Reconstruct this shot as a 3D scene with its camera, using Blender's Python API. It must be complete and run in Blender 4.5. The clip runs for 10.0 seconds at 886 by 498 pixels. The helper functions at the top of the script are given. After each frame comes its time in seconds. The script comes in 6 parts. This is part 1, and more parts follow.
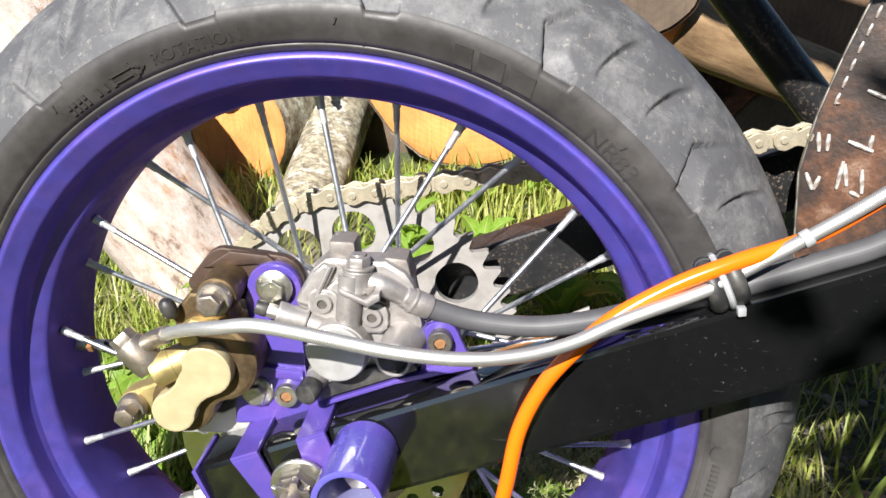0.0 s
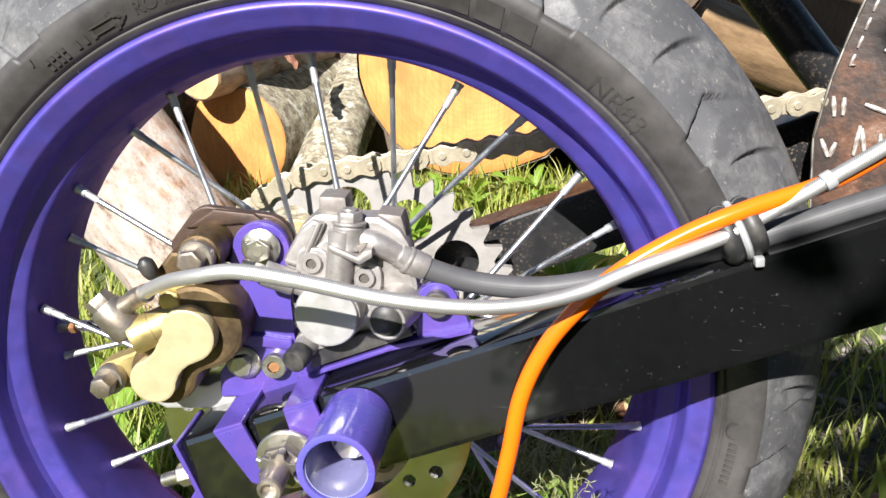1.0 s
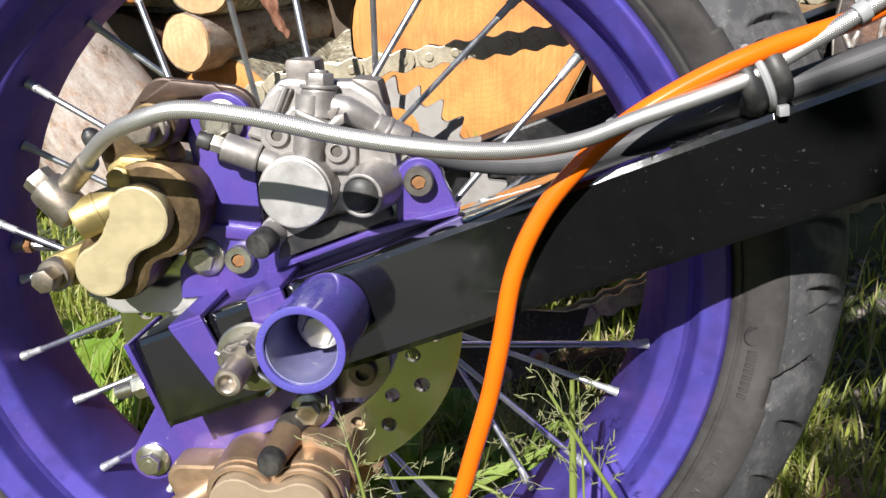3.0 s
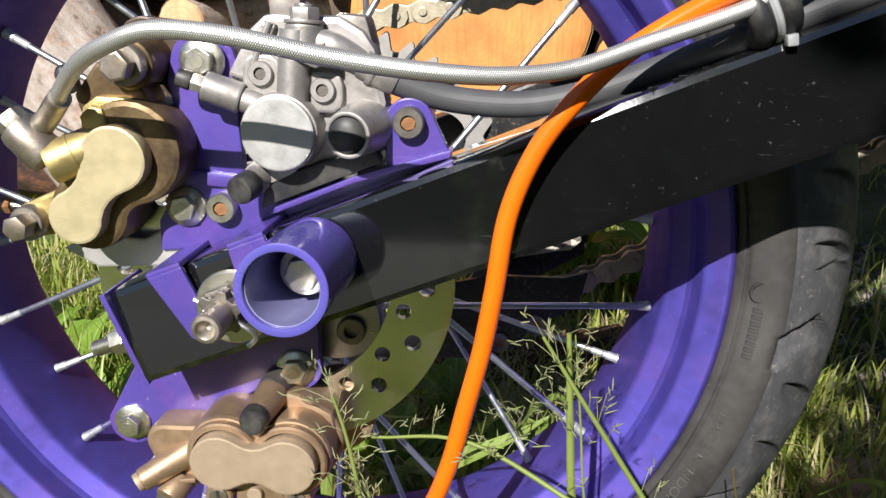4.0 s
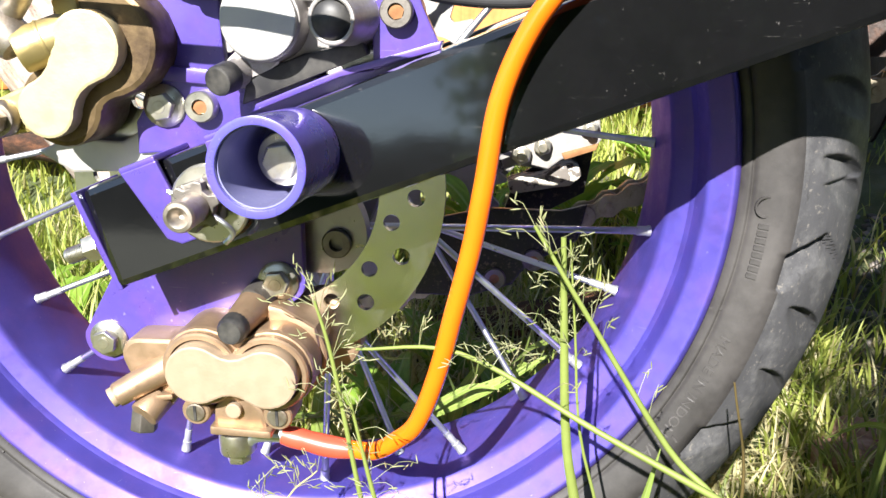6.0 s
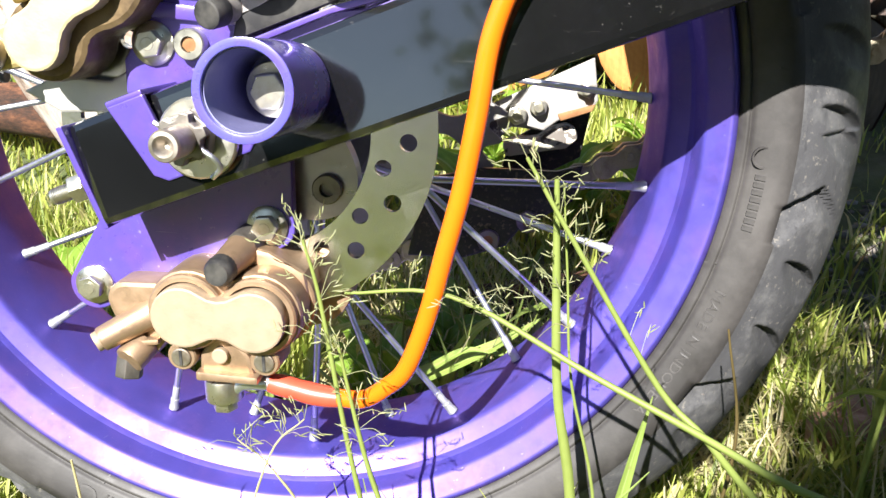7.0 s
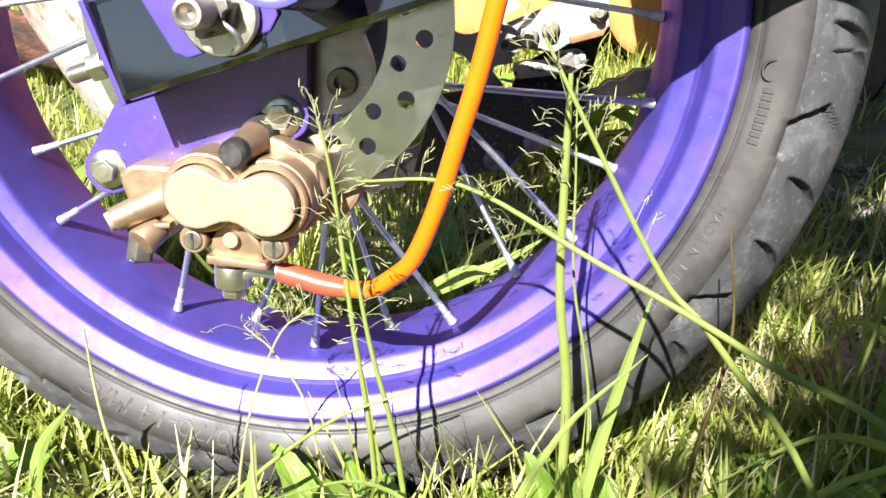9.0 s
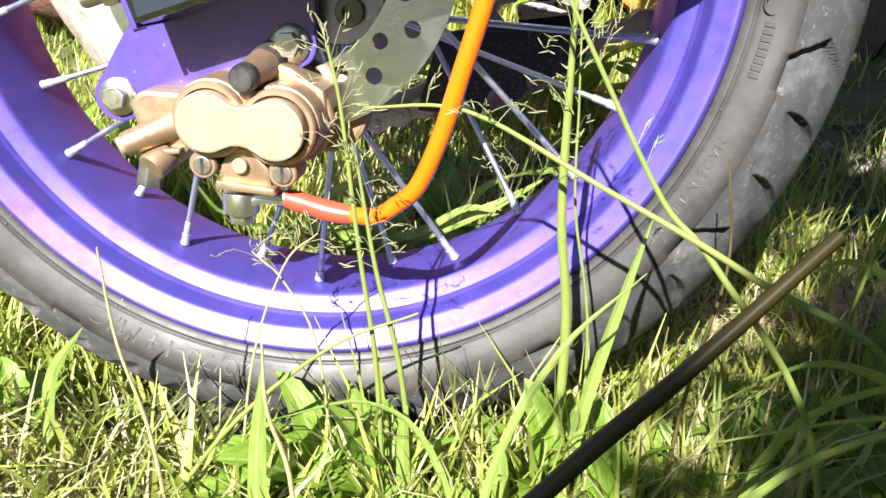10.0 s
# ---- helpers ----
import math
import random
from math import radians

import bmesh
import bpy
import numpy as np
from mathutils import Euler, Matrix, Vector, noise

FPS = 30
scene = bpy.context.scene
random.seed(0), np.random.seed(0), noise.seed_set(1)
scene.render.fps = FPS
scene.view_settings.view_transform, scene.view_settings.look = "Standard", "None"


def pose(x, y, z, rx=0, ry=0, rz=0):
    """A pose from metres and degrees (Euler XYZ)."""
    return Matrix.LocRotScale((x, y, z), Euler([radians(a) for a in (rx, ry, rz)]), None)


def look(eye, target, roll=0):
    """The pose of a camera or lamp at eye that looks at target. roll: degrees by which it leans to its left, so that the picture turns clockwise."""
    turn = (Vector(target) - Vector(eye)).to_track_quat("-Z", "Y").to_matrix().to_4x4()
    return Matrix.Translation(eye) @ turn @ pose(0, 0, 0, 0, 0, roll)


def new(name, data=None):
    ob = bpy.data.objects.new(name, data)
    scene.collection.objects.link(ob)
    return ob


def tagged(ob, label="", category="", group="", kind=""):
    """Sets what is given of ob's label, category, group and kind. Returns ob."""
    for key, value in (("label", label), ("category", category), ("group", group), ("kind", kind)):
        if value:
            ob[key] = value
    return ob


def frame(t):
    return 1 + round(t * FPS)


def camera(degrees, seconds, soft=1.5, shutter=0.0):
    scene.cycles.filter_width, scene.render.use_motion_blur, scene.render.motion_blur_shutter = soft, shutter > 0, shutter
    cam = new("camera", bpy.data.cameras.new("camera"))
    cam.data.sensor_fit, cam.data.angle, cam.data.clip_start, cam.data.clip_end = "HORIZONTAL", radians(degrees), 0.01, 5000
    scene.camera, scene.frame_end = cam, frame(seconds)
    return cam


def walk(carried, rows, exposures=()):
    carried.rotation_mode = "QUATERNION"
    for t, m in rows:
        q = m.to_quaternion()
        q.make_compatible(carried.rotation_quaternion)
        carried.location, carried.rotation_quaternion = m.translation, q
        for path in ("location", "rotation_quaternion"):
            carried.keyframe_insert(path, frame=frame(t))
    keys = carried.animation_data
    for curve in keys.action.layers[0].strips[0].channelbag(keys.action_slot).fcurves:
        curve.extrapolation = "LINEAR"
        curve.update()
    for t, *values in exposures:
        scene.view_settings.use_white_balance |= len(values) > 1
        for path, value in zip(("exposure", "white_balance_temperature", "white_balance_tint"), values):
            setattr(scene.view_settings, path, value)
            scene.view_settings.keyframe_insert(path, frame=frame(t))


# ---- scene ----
cam = camera(56.8, 10.0)
METRES, TILT, TURN = 0.2765, -19.84, 4.26
HERE = (0.0980, -0.4816, 0.5550)
ROWS = [
    (0.0, 0.0, 0.0, 0.0, -0.0, -0.0, -0.0),
    (0.5, 0.0091, 0.0523, -0.0795, 0.03, 1.28, 0.06),
    (1.0, 0.0142, 0.0916, -0.1329, 0.35, 2.2, 0.25),
    (1.5, 0.0158, 0.1273, -0.1852, 0.62, 2.77, 0.52),
    (2.0, 0.0203, 0.1716, -0.2458, 0.57, 2.96, 0.69),
    (2.5, 0.032, 0.2193, -0.3041, 0.57, 3.03, 0.73),
    (4.0, 0.0567, 0.3269, -0.4347, 0.64, 3.31, 0.59),
    (4.5, 0.06, 0.3527, -0.4783, 0.69, 3.32, 0.52),
    (5.0, 0.0656, 0.3716, -0.5109, 0.81, 3.3, 0.4),
    (5.5, 0.0719, 0.3857, -0.5413, 0.92, 3.28, 0.23),
    (7.0, 0.0899, 0.4227, -0.6601, 0.78, 3.21, -0.75),
    (7.5, 0.0892, 0.4273, -0.7004, 0.61, 3.08, -1.23),
    (8.0, 0.0847, 0.4226, -0.7305, 0.45, 2.87, -2.1),
    (8.5, 0.0772, 0.4136, -0.7588, 0.34, 2.31, -2.9),
    (9.0, 0.0691, 0.4044, -0.7853, 0.19, 1.35, -3.21),
    (9.5, 0.0614, 0.3887, -0.8171, 0.1, 0.13, -3.46),
    (10.0, 0.0621, 0.3752, -0.85, 0.02, -0.97, -3.79),
]
walk(cam, [(t, pose(*HERE, TILT, 0, TURN) @ pose(METRES * x, METRES * y, METRES * z, 90 + pitch, roll, yaw)) for t, x, y, z, yaw, pitch, roll in ROWS],
     exposures=[(0.0, 1.34), (1.0, 1.40), (2.5, 1.02), (4.0, 0.84), (4.5, 1.09), (5.0, 1.42), (5.5, 1.70), (7.0, 1.83), (8.5, 1.92), (10.0, 1.87)])

# ---------------------------------------------------------------- light
SUN_TO = Vector((-0.25, -1.0, 0.72)).normalized()
world = bpy.data.worlds.new("sky")
scene.world = world
world.use_nodes = True
wn, wl = world.node_tree.nodes, world.node_tree.links
sky = wn.new("ShaderNodeTexSky")
sky.sky_type, sky.sun_disc = "NISHITA", False
sky.dust_density, sky.ozone_density = 0.2, 2.0
sky.sun_elevation = math.asin(SUN_TO.z)
sky.sun_rotation = math.atan2(SUN_TO.x, SUN_TO.y)
wl.new(sky.outputs[0], wn["Background"].inputs[0])
wn["Background"].inputs[1].default_value = 0.045
sun = new("sun", bpy.data.lights.new("sun", "SUN"))
sun.data.energy, sun.data.angle, sun.data.color = 5.0, radians(0.55), (1.0, 0.965, 0.925)
sun.matrix_world = look(SUN_TO * 5, (0, 0, 0))

# ---------------------------------------------------------------- materials
AX = 0.29          # height of the wheel axle above the ground


class Nodes:
    """A principled material and short ways to grow its node tree."""

    def __init__(self, name, base, rough=0.5, metal=0.0, coat=0.0, spec=0.5):
        self.m = bpy.data.materials.new(name)
        self.m.use_nodes = True
        self.n, self.l = self.m.node_tree.nodes, self.m.node_tree.links
        self.b = self.n["Principled BSDF"]
        self.b.inputs["Base Color"].default_value = (*base, 1)
        self.b.inputs["Roughness"].default_value = rough
        self.b.inputs["Metallic"].default_value = metal
        self.b.inputs["Coat Weight"].default_value = coat
        self.b.inputs["Coat Roughness"].default_value = 0.12
        self.b.inputs["Specular IOR Level"].default_value = spec

    def coords(self, kind="Object", scale=(1, 1, 1)):
        t, m = self.n.new("ShaderNodeTexCoord"), self.n.new("ShaderNodeMapping")
        m.inputs["Scale"].default_value = scale
        self.l.new(t.outputs[kind], m.inputs[0])
        return m.outputs[0]

    def noise(self, scale, detail=4.0, rough=0.55, vec=None):
        t = self.n.new("ShaderNodeTexNoise")
        t.inputs["Scale"].default_value, t.inputs["Detail"].default_value, t.inputs["Roughness"].default_value = scale, detail, rough
        self.l.new(vec or self.coords(), t.inputs["Vector"])
        return t.outputs["Fac"]

    def ramp(self, fac, stops):
        r = self.n.new("ShaderNodeValToRGB")
        while len(r.color_ramp.elements) < len(stops):
            r.color_ramp.elements.new(0.5)
        for e, (p, c) in zip(r.color_ramp.elements, stops):
            e.position, e.color = p, (*(c if isinstance(c, tuple) else (c, c, c)), 1)
        self.l.new(fac, r.inputs[0])
        return r.outputs[0]

    def mix(self, fac, a, b, blend="MIX"):
        m = self.n.new("ShaderNodeMix")
        m.data_type, m.blend_type = "RGBA", blend
        for socket, v in ((m.inputs[0], fac), (m.inputs[6], a), (m.inputs[7], b)):
            if isinstance(v, (int, float)):
                socket.default_value = v if socket.type == "VALUE" else (v, v, v, 1)
            elif isinstance(v, tuple):
                socket.default_value = (*v, 1)
            else:
                self.l.new(v, socket)
        return m.outputs[2]

    def set(self, name, out):
        self.l.new(out, self.b.inputs[name])
        return self

    def bump(self, height, strength=0.3, distance=0.001):
        b = self.n.new("ShaderNodeBump")
        b.inputs["Strength"].default_value, b.inputs["Distance"].default_value = strength, distance
        if self.b.inputs["Normal"].is_linked:
            self.l.new(self.b.inputs["Normal"].links[0].from_socket, b.inputs["Normal"])
        self.l.new(height, b.inputs["Height"])
        self.l.new(b.outputs[0], self.b.inputs["Normal"])
        return self

    def island(self):
        return self.n.new("ShaderNodeNewGeometry").outputs["Random Per Island"]

    def each(self):
        return self.n.new("ShaderNodeObjectInfo").outputs["Random"]


def painted(name, base, rough, coat, dust=(0.35, 0.33, 0.3), amount=0.62, metal=0.0, blot=None, spec=0.5):
    """Paint with a soft drift of tone, blotches, fine scratches and specks of dust."""
    k = Nodes(name, base, rough, metal, coat, spec)
    dark = tuple(c * 0.74 for c in base)
    tone = k.mix(k.ramp(k.noise(18, 3), [(0.35, 0.0), (0.7, 1.0)]), base, dark)
    if blot:
        tone = k.mix(k.ramp(k.noise(38, 5, 0.65), [(0.46, 0.0), (0.70, 0.85)]), tone, blot)
    speck = k.ramp(k.noise(420, 2, 0.6), [(amount + 0.06, 0.0), (amount + 0.13, 1.0)])
    patch = k.ramp(k.noise(30, 5, 0.7), [(0.42, 0.0), (0.72, 0.8)])
    tone = k.mix(k.mix(1.0, speck, patch, "MULTIPLY"), tone, dust)
    scratch = k.ramp(k.noise(70, 3, 0.6, k.coords("Object", (1.0, 1.0, 14.0))), [(0.70, 0.0), (0.74, 0.5)])
    k.set("Base Color", k.mix(k.mix(1.0, scratch, patch, "MULTIPLY"), tone, dust))
    k.set("Roughness", k.ramp(k.noise(60, 5, 0.7), [(0.3, rough * 0.75), (0.75, min(1, rough * 1.6))]))
    return k.bump(k.noise(900, 2), 0.06, 0.0003).bump(k.noise(45, 3), 0.10, 0.0012)


def metal(name, base, rough, stain=None, grain=300, amount=0.5, metallic=1.0):
    """Cast or plated metal, with a fine grain and a stain."""
    k = Nodes(name, base, rough, metallic)
    stain = stain or tuple(c * 0.45 for c in base)
    f = k.ramp(k.noise(55, 6, 0.7), [(amount, 0.0), (amount + 0.25, 1.0)])
    k.set("Base Color", k.mix(f, base, stain))
    k.set("Roughness", k.ramp(k.noise(130, 4), [(0.3, rough * 0.8), (0.7, min(1, rough * 1.45))]))
    return k.bump(k.noise(grain, 3), 0.15, 0.0004)


PURPLE = painted("purple_paint", (0.090, 0.080, 0.420), 0.48, 0.0, (0.34, 0.32, 0.50), 0.63, 0.62, (0.122, 0.080, 0.375), 0.10)
PURPLE.b.inputs["Specular Tint"].default_value = (1.0, 0.62, 1.0, 1)
# mica flakes in the paint give a broad pink sheen
flake, both = PURPLE.n.new("ShaderNodeBsdfGlossy"), PURPLE.n.new("ShaderNodeMixShader")
flake.inputs["Color"].default_value, flake.inputs["Roughness"].default_value = (0.80, 0.45, 0.92, 1), 0.42
both.inputs[0].default_value = 0.048
PURPLE.l.new(PURPLE.b.outputs[0], both.inputs[1])
PURPLE.l.new(flake.outputs[0], both.inputs[2])
PURPLE.l.new(both.outputs[0], PURPLE.n["Material Output"].inputs[0])
PURPLE = PURPLE.m
PURPLE_TUBE = painted("purple_gloss_paint", (0.098, 0.090, 0.40), 0.25, 1.0, (0.36, 0.32, 0.55), 0.60, 0.0, (0.10, 0.06, 0.40))
PURPLE_TUBE.b.inputs["Coat Roughness"].default_value = 0.07
PURPLE_TUBE = PURPLE_TUBE.m
PURPLE_PLATE = painted("purple_plate_paint", (0.086, 0.058, 0.315), 0.30, 0.5, (0.30, 0.27, 0.45), 0.62, 0.10, (0.120, 0.060, 0.295)).m
BLACK = painted("black_gloss_paint", (0.0055, 0.0056, 0.006), 0.075, 1.0, (0.13, 0.125, 0.115), 0.625, 0.0, (0.0065, 0.0065, 0.007), 0.4)
BLACK.b.inputs["Coat Roughness"].default_value = 0.06
BLACK.b.inputs["Coat IOR"].default_value = 1.78
BLACK = BLACK.m
# pale lilac that stands for sky and sun glare inside the peg
GLARE_LINING = painted("inner_glare", (0.24, 0.24, 0.46), 0.35, 0.6, (0.4, 0.4, 0.5), 0.6).m
BLACK_SATIN = painted("black_worn_paint", (0.012, 0.012, 0.013), 0.38, 0.1, (0.2, 0.15, 0.1), 0.5).m
ALU = metal("cast_aluminium", (0.37, 0.35, 0.335), 0.46, (0.20, 0.18, 0.165), 700, 0.50, 0.7).m
ALU_FACE = metal("turned_aluminium", (0.47, 0.46, 0.445), 0.42, (0.36, 0.35, 0.33), 900, 0.6, 0.6).m
GOLD = metal("gold_anodised", (0.46, 0.365, 0.155), 0.42, (0.28, 0.215, 0.10), 700, 0.6, 0.75).m
# grimy gold with the caliper body's shade mixed into its colour
GOLD_DARK = metal("shaded_grimy_gold", (0.17, 0.118, 0.060), 0.45, (0.075, 0.05, 0.03), 600, 0.42, 0.75).m
GOLD_FACE = metal("gold_painted_face", (0.47, 0.40, 0.235), 0.45, (0.41, 0.33, 0.16), 900, 0.6, 0.4).m
BRONZE = metal("bronze_anodised", (0.36, 0.25, 0.16), 0.42, (0.22, 0.145, 0.09), 700, 0.55, 0.7).m
BRONZE_FACE = metal("bronze_face", (0.36, 0.275, 0.19), 0.48, (0.31, 0.23, 0.155), 900, 0.6, 0.35).m
ZINC = metal("zinc_plated", (0.56, 0.54, 0.47), 0.3, (0.42, 0.36, 0.2), 400, 0.52, 0.95).m
RUSTY = metal("rusted_socket", (0.30, 0.15, 0.06), 0.75, (0.16, 0.07, 0.03), 500, 0.45, 0.2).m
CHROME = metal("spoke_steel", (0.60, 0.62, 0.65), 0.33, (0.42, 0.43, 0.44), 500, 0.58, 0.95).m
OLD_STEEL = metal("old_steel", (0.40, 0.36, 0.31), 0.4, (0.20, 0.15, 0.10), 400, 0.46, 0.9).m
CARRIER = metal("grey_carrier", (0.38, 0.36, 0.40), 0.32, (0.24, 0.22, 0.25), 500, 0.5, 0.8).m
NIPPLE = metal("nipple_steel", (0.52, 0.53, 0.54), 0.5, (0.36, 0.36, 0.36), 500, 0.5, 0.8).m
LINK = metal("brown_stained_steel", (0.075, 0.048, 0.036), 0.4, (0.022, 0.018, 0.016), 300, 0.5, 0.4).m
ALU_DARK = metal("stained_aluminium", (0.255, 0.232, 0.212), 0.5, (0.16, 0.14, 0.125), 700, 0.5, 0.6).m
BOLT_DARK = metal("dark_steel", (0.20, 0.185, 0.165), 0.42, (0.10, 0.085, 0.07), 500, 0.5, 0.85).m
SPROCKET = metal("sprocket_steel", (0.33, 0.315, 0.295), 0.5, (0.25, 0.232, 0.21), 1200, 0.5, 0.4).m
CHAIN = metal("chain_steel", (0.47, 0.42, 0.31), 0.38, (0.24, 0.19, 0.12), 500, 0.52, 0.6).m
k = Nodes("brake_disc_steel", (0.60, 0.60, 0.56), 0.17, 1.0)
k.set("Base Color", k.mix(k.ramp(k.noise(40, 6, 0.7), [(0.5, 0.0), (0.75, 1.0)]), (0.76, 0.77, 0.70), (0.62, 0.62, 0.55)))
k.set("Roughness", k.ramp(k.noise(90, 4), [(0.3, 0.15), (0.7, 0.25)]))
turning = k.n.new("ShaderNodeTexWave")
turning.wave_type, turning.rings_direction = "RINGS", "Y"
turning.inputs["Scale"].default_value, turning.inputs["Distortion"].default_value, turning.inputs["Detail"].default_value = 760, 1.5, 2
k.l.new(k.coords(), turning.inputs["Vector"])
k.bump(turning.outputs["Fac"], 0.12, 0.0002)
DISC = k.m
HUB = metal("hub_alloy", (0.16, 0.15, 0.15), 0.5, (0.08, 0.075, 0.07), 500, 0.5, 0.5).m

k = Nodes("rubber_tyre", (0.05, 0.05, 0.052), 0.62)
scuff = k.ramp(k.noise(34, 7, 0.72), [(0.48, 0.0), (0.78, 1.0)])
k.set("Base Color", k.mix(scuff, k.mix(k.noise(9, 3), (0.054, 0.054, 0.057), (0.080, 0.080, 0.085)), (0.18, 0.178, 0.175)))
tone = k.b.inputs["Base Color"].links[0].from_socket
dirt = k.ramp(k.noise(260, 4, 0.7), [(0.60, 0.0), (0.68, 0.55)])
tone = k.mix(dirt, tone, (0.24, 0.22, 0.19))
line = k.ramp(k.noise(60, 4, 0.65, k.coords("Object", (1.0, 9.0, 1.0))), [(0.63, 0.0), (0.68, 0.5)])
k.set("Base Color", k.mix(line, tone, (0.028, 0.028, 0.03)))
k.set("Roughness", k.ramp(k.noise(80, 4), [(0.3, 0.48), (0.75, 0.78)]))
k.bump(k.noise(900, 3), 0.25, 0.0004).bump(k.noise(120, 4), 0.2, 0.0010)
RUBBER = k.m
k = Nodes("rubber_sidewall", (0.04, 0.04, 0.04), 0.5)
k.set("Base Color", k.mix(k.ramp(k.noise(20, 6, 0.7), [(0.4, 0.0), (0.75, 1.0)]), (0.027, 0.025, 0.024), (0.068, 0.063, 0.060)))
k.set("Roughness", k.ramp(k.noise(60, 4), [(0.3, 0.4), (0.75, 0.66)]))
k.bump(k.noise(700, 3), 0.12, 0.0003)
SIDEWALL = k.m
k = Nodes("black_rubber", (0.022, 0.022, 0.023), 0.5)
k.set("Base Color", k.mix(k.ramp(k.noise(90, 4), [(0.45, 0.0), (0.8, 1.0)]), (0.018, 0.018, 0.019), (0.09, 0.085, 0.075)))
RUBBER_PART = k.m

# sleeves: the texture coordinate runs along and round the hose
k = Nodes("braided_steel", (0.5, 0.49, 0.46), 0.40, 0.75)
uv = k.coords("UV", (1, 1, 1))


def weave(k, uv, turn, freq):
    w = k.n.new("ShaderNodeTexWave")
    m = k.n.new("ShaderNodeMapping")
    m.inputs["Rotation"].default_value = (0, 0, radians(turn))
    k.l.new(uv, m.inputs[0])
    k.l.new(m.outputs[0], w.inputs["Vector"])
    w.inputs["Scale"].default_value = freq
    return w.outputs["Fac"]


cross = k.mix(1.0, weave(k, uv, 28, 430), weave(k, uv, -28, 430), "MULTIPLY")
k.set("Base Color", k.mix(k.ramp(cross, [(0.05, 0.0), (0.45, 1.0)]), (0.36, 0.35, 0.33), (0.82, 0.81, 0.79)))
k.bump(cross, 0.4, 0.0004)
BRAID = k.m
k = Nodes("ribbed_black_hose", (0.05, 0.05, 0.052), 0.52, spec=0.35)
k.bump(weave(k, k.coords("UV"), 90, 260), 0.10, 0.0003)
k.set("Base Color", k.mix(k.noise(60, 4), (0.035, 0.035, 0.037), (0.095, 0.095, 0.10)))
HOSE_BLACK = k.m
k = Nodes("orange_hose", (0.85, 0.16, 0.008), 0.20, 0, 0.25)
k.set("Base Color", k.mix(k.noise(40, 3), (0.90, 0.17, 0.006), (0.74, 0.12, 0.006)))
ORANGE = k.m
k = Nodes("red_shrink_sleeve", (0.62, 0.05, 0.02), 0.36, 0, 0.1)
k.set("Base Color", k.mix(k.noise(70, 3), (0.56, 0.085, 0.045), (0.44, 0.05, 0.028)))
RED = k.m
k = Nodes("white_nylon", (0.75, 0.76, 0.78), 0.4)
k.set("Base Color", k.mix(k.noise(150, 3), (0.36, 0.37, 0.38), (0.24, 0.24, 0.24)))
NYLON = k.m

k = Nodes("bark_pale", (0.5, 0.42, 0.35), 0.9)
grain = k.noise(52, 9, 0.72, k.coords("Object", (1, 1, 0.45)))
rust = k.ramp(k.noise(18, 6, 0.75), [(0.50, 0.0), (0.64, 0.85)])
tone = k.ramp(grain, [(0.36, (0.14, 0.095, 0.07)), (0.43, (0.30, 0.24, 0.20)), (0.54, (0.37, 0.315, 0.275)), (0.66, (0.45, 0.41, 0.37))])
k.set("Base Color", k.mix(rust, tone, k.ramp(grain, [(0.38, (0.10, 0.05, 0.024)), (0.50, (0.36, 0.185, 0.10)), (0.62, (0.48, 0.40, 0.33))])))
k.bump(k.noise(90, 8, 0.75), 0.7, 0.004)
BARK_PALE = k.m
k = Nodes("bark_grey", (0.3, 0.25, 0.2), 0.9)
grain = k.noise(60, 9, 0.78, k.coords("Object", (1, 1, 1.6)))
lichen = k.ramp(k.noise(38, 6, 0.65), [(0.54, 0.0), (0.60, 1.0)])
tone = k.ramp(grain, [(0.36, (0.05, 0.042, 0.03)), (0.46, (0.19, 0.16, 0.115)), (0.55, (0.32, 0.29, 0.20)), (0.64, (0.46, 0.43, 0.33))])
k.set("Base Color", k.mix(lichen, tone, k.ramp(grain, [(0.4, (0.30, 0.28, 0.22)), (0.55, (0.54, 0.52, 0.45))])))
k.bump(grain, 0.6, 0.003).bump(k.noise(70, 8, 0.75), 0.6, 0.005)
BARK_GREY = k.m
k = Nodes("bark_red", (0.3, 0.12, 0.06), 0.9)
grain = k.noise(48, 9, 0.8, k.coords("Object", (1, 1, 0.4)))
k.set("Base Color", k.ramp(grain, [(0.38, (0.015, 0.009, 0.006)), (0.50, (0.06, 0.025, 0.013)), (0.60, (0.15, 0.06, 0.028)), (0.72, (0.30, 0.19, 0.12))]))
k.bump(k.noise(60, 8, 0.75), 0.7, 0.006)
BARK_RED = k.m
# tan peeled wood, its colour lowered for shade on the pile's right side
k = Nodes("peeled_wood", (0.4, 0.26, 0.14), 0.8)
k.set("Base Color", k.ramp(k.noise(40, 8, 0.7, k.coords("Object", (1, 1, 0.3))), [(0.34, (0.09, 0.050, 0.024)), (0.5, (0.20, 0.125, 0.062)), (0.68, (0.29, 0.195, 0.105))]))
k.bump(k.noise(120, 6, 0.7, k.coords("Object", (1, 1, 0.2))), 0.5, 0.002)
PEELED = k.m
k = Nodes("torn_bark", (0.45, 0.22, 0.14), 0.85)
k.set("Base Color", k.ramp(k.noise(120, 7, 0.7, k.coords("Object", (1, 1, 0.25))), [(0.36, (0.20, 0.075, 0.045)), (0.5, (0.42, 0.20, 0.13)), (0.68, (0.58, 0.38, 0.28))]))
k.bump(k.noise(200, 6, 0.7), 0.5, 0.002)
BARK_TORN = k.m


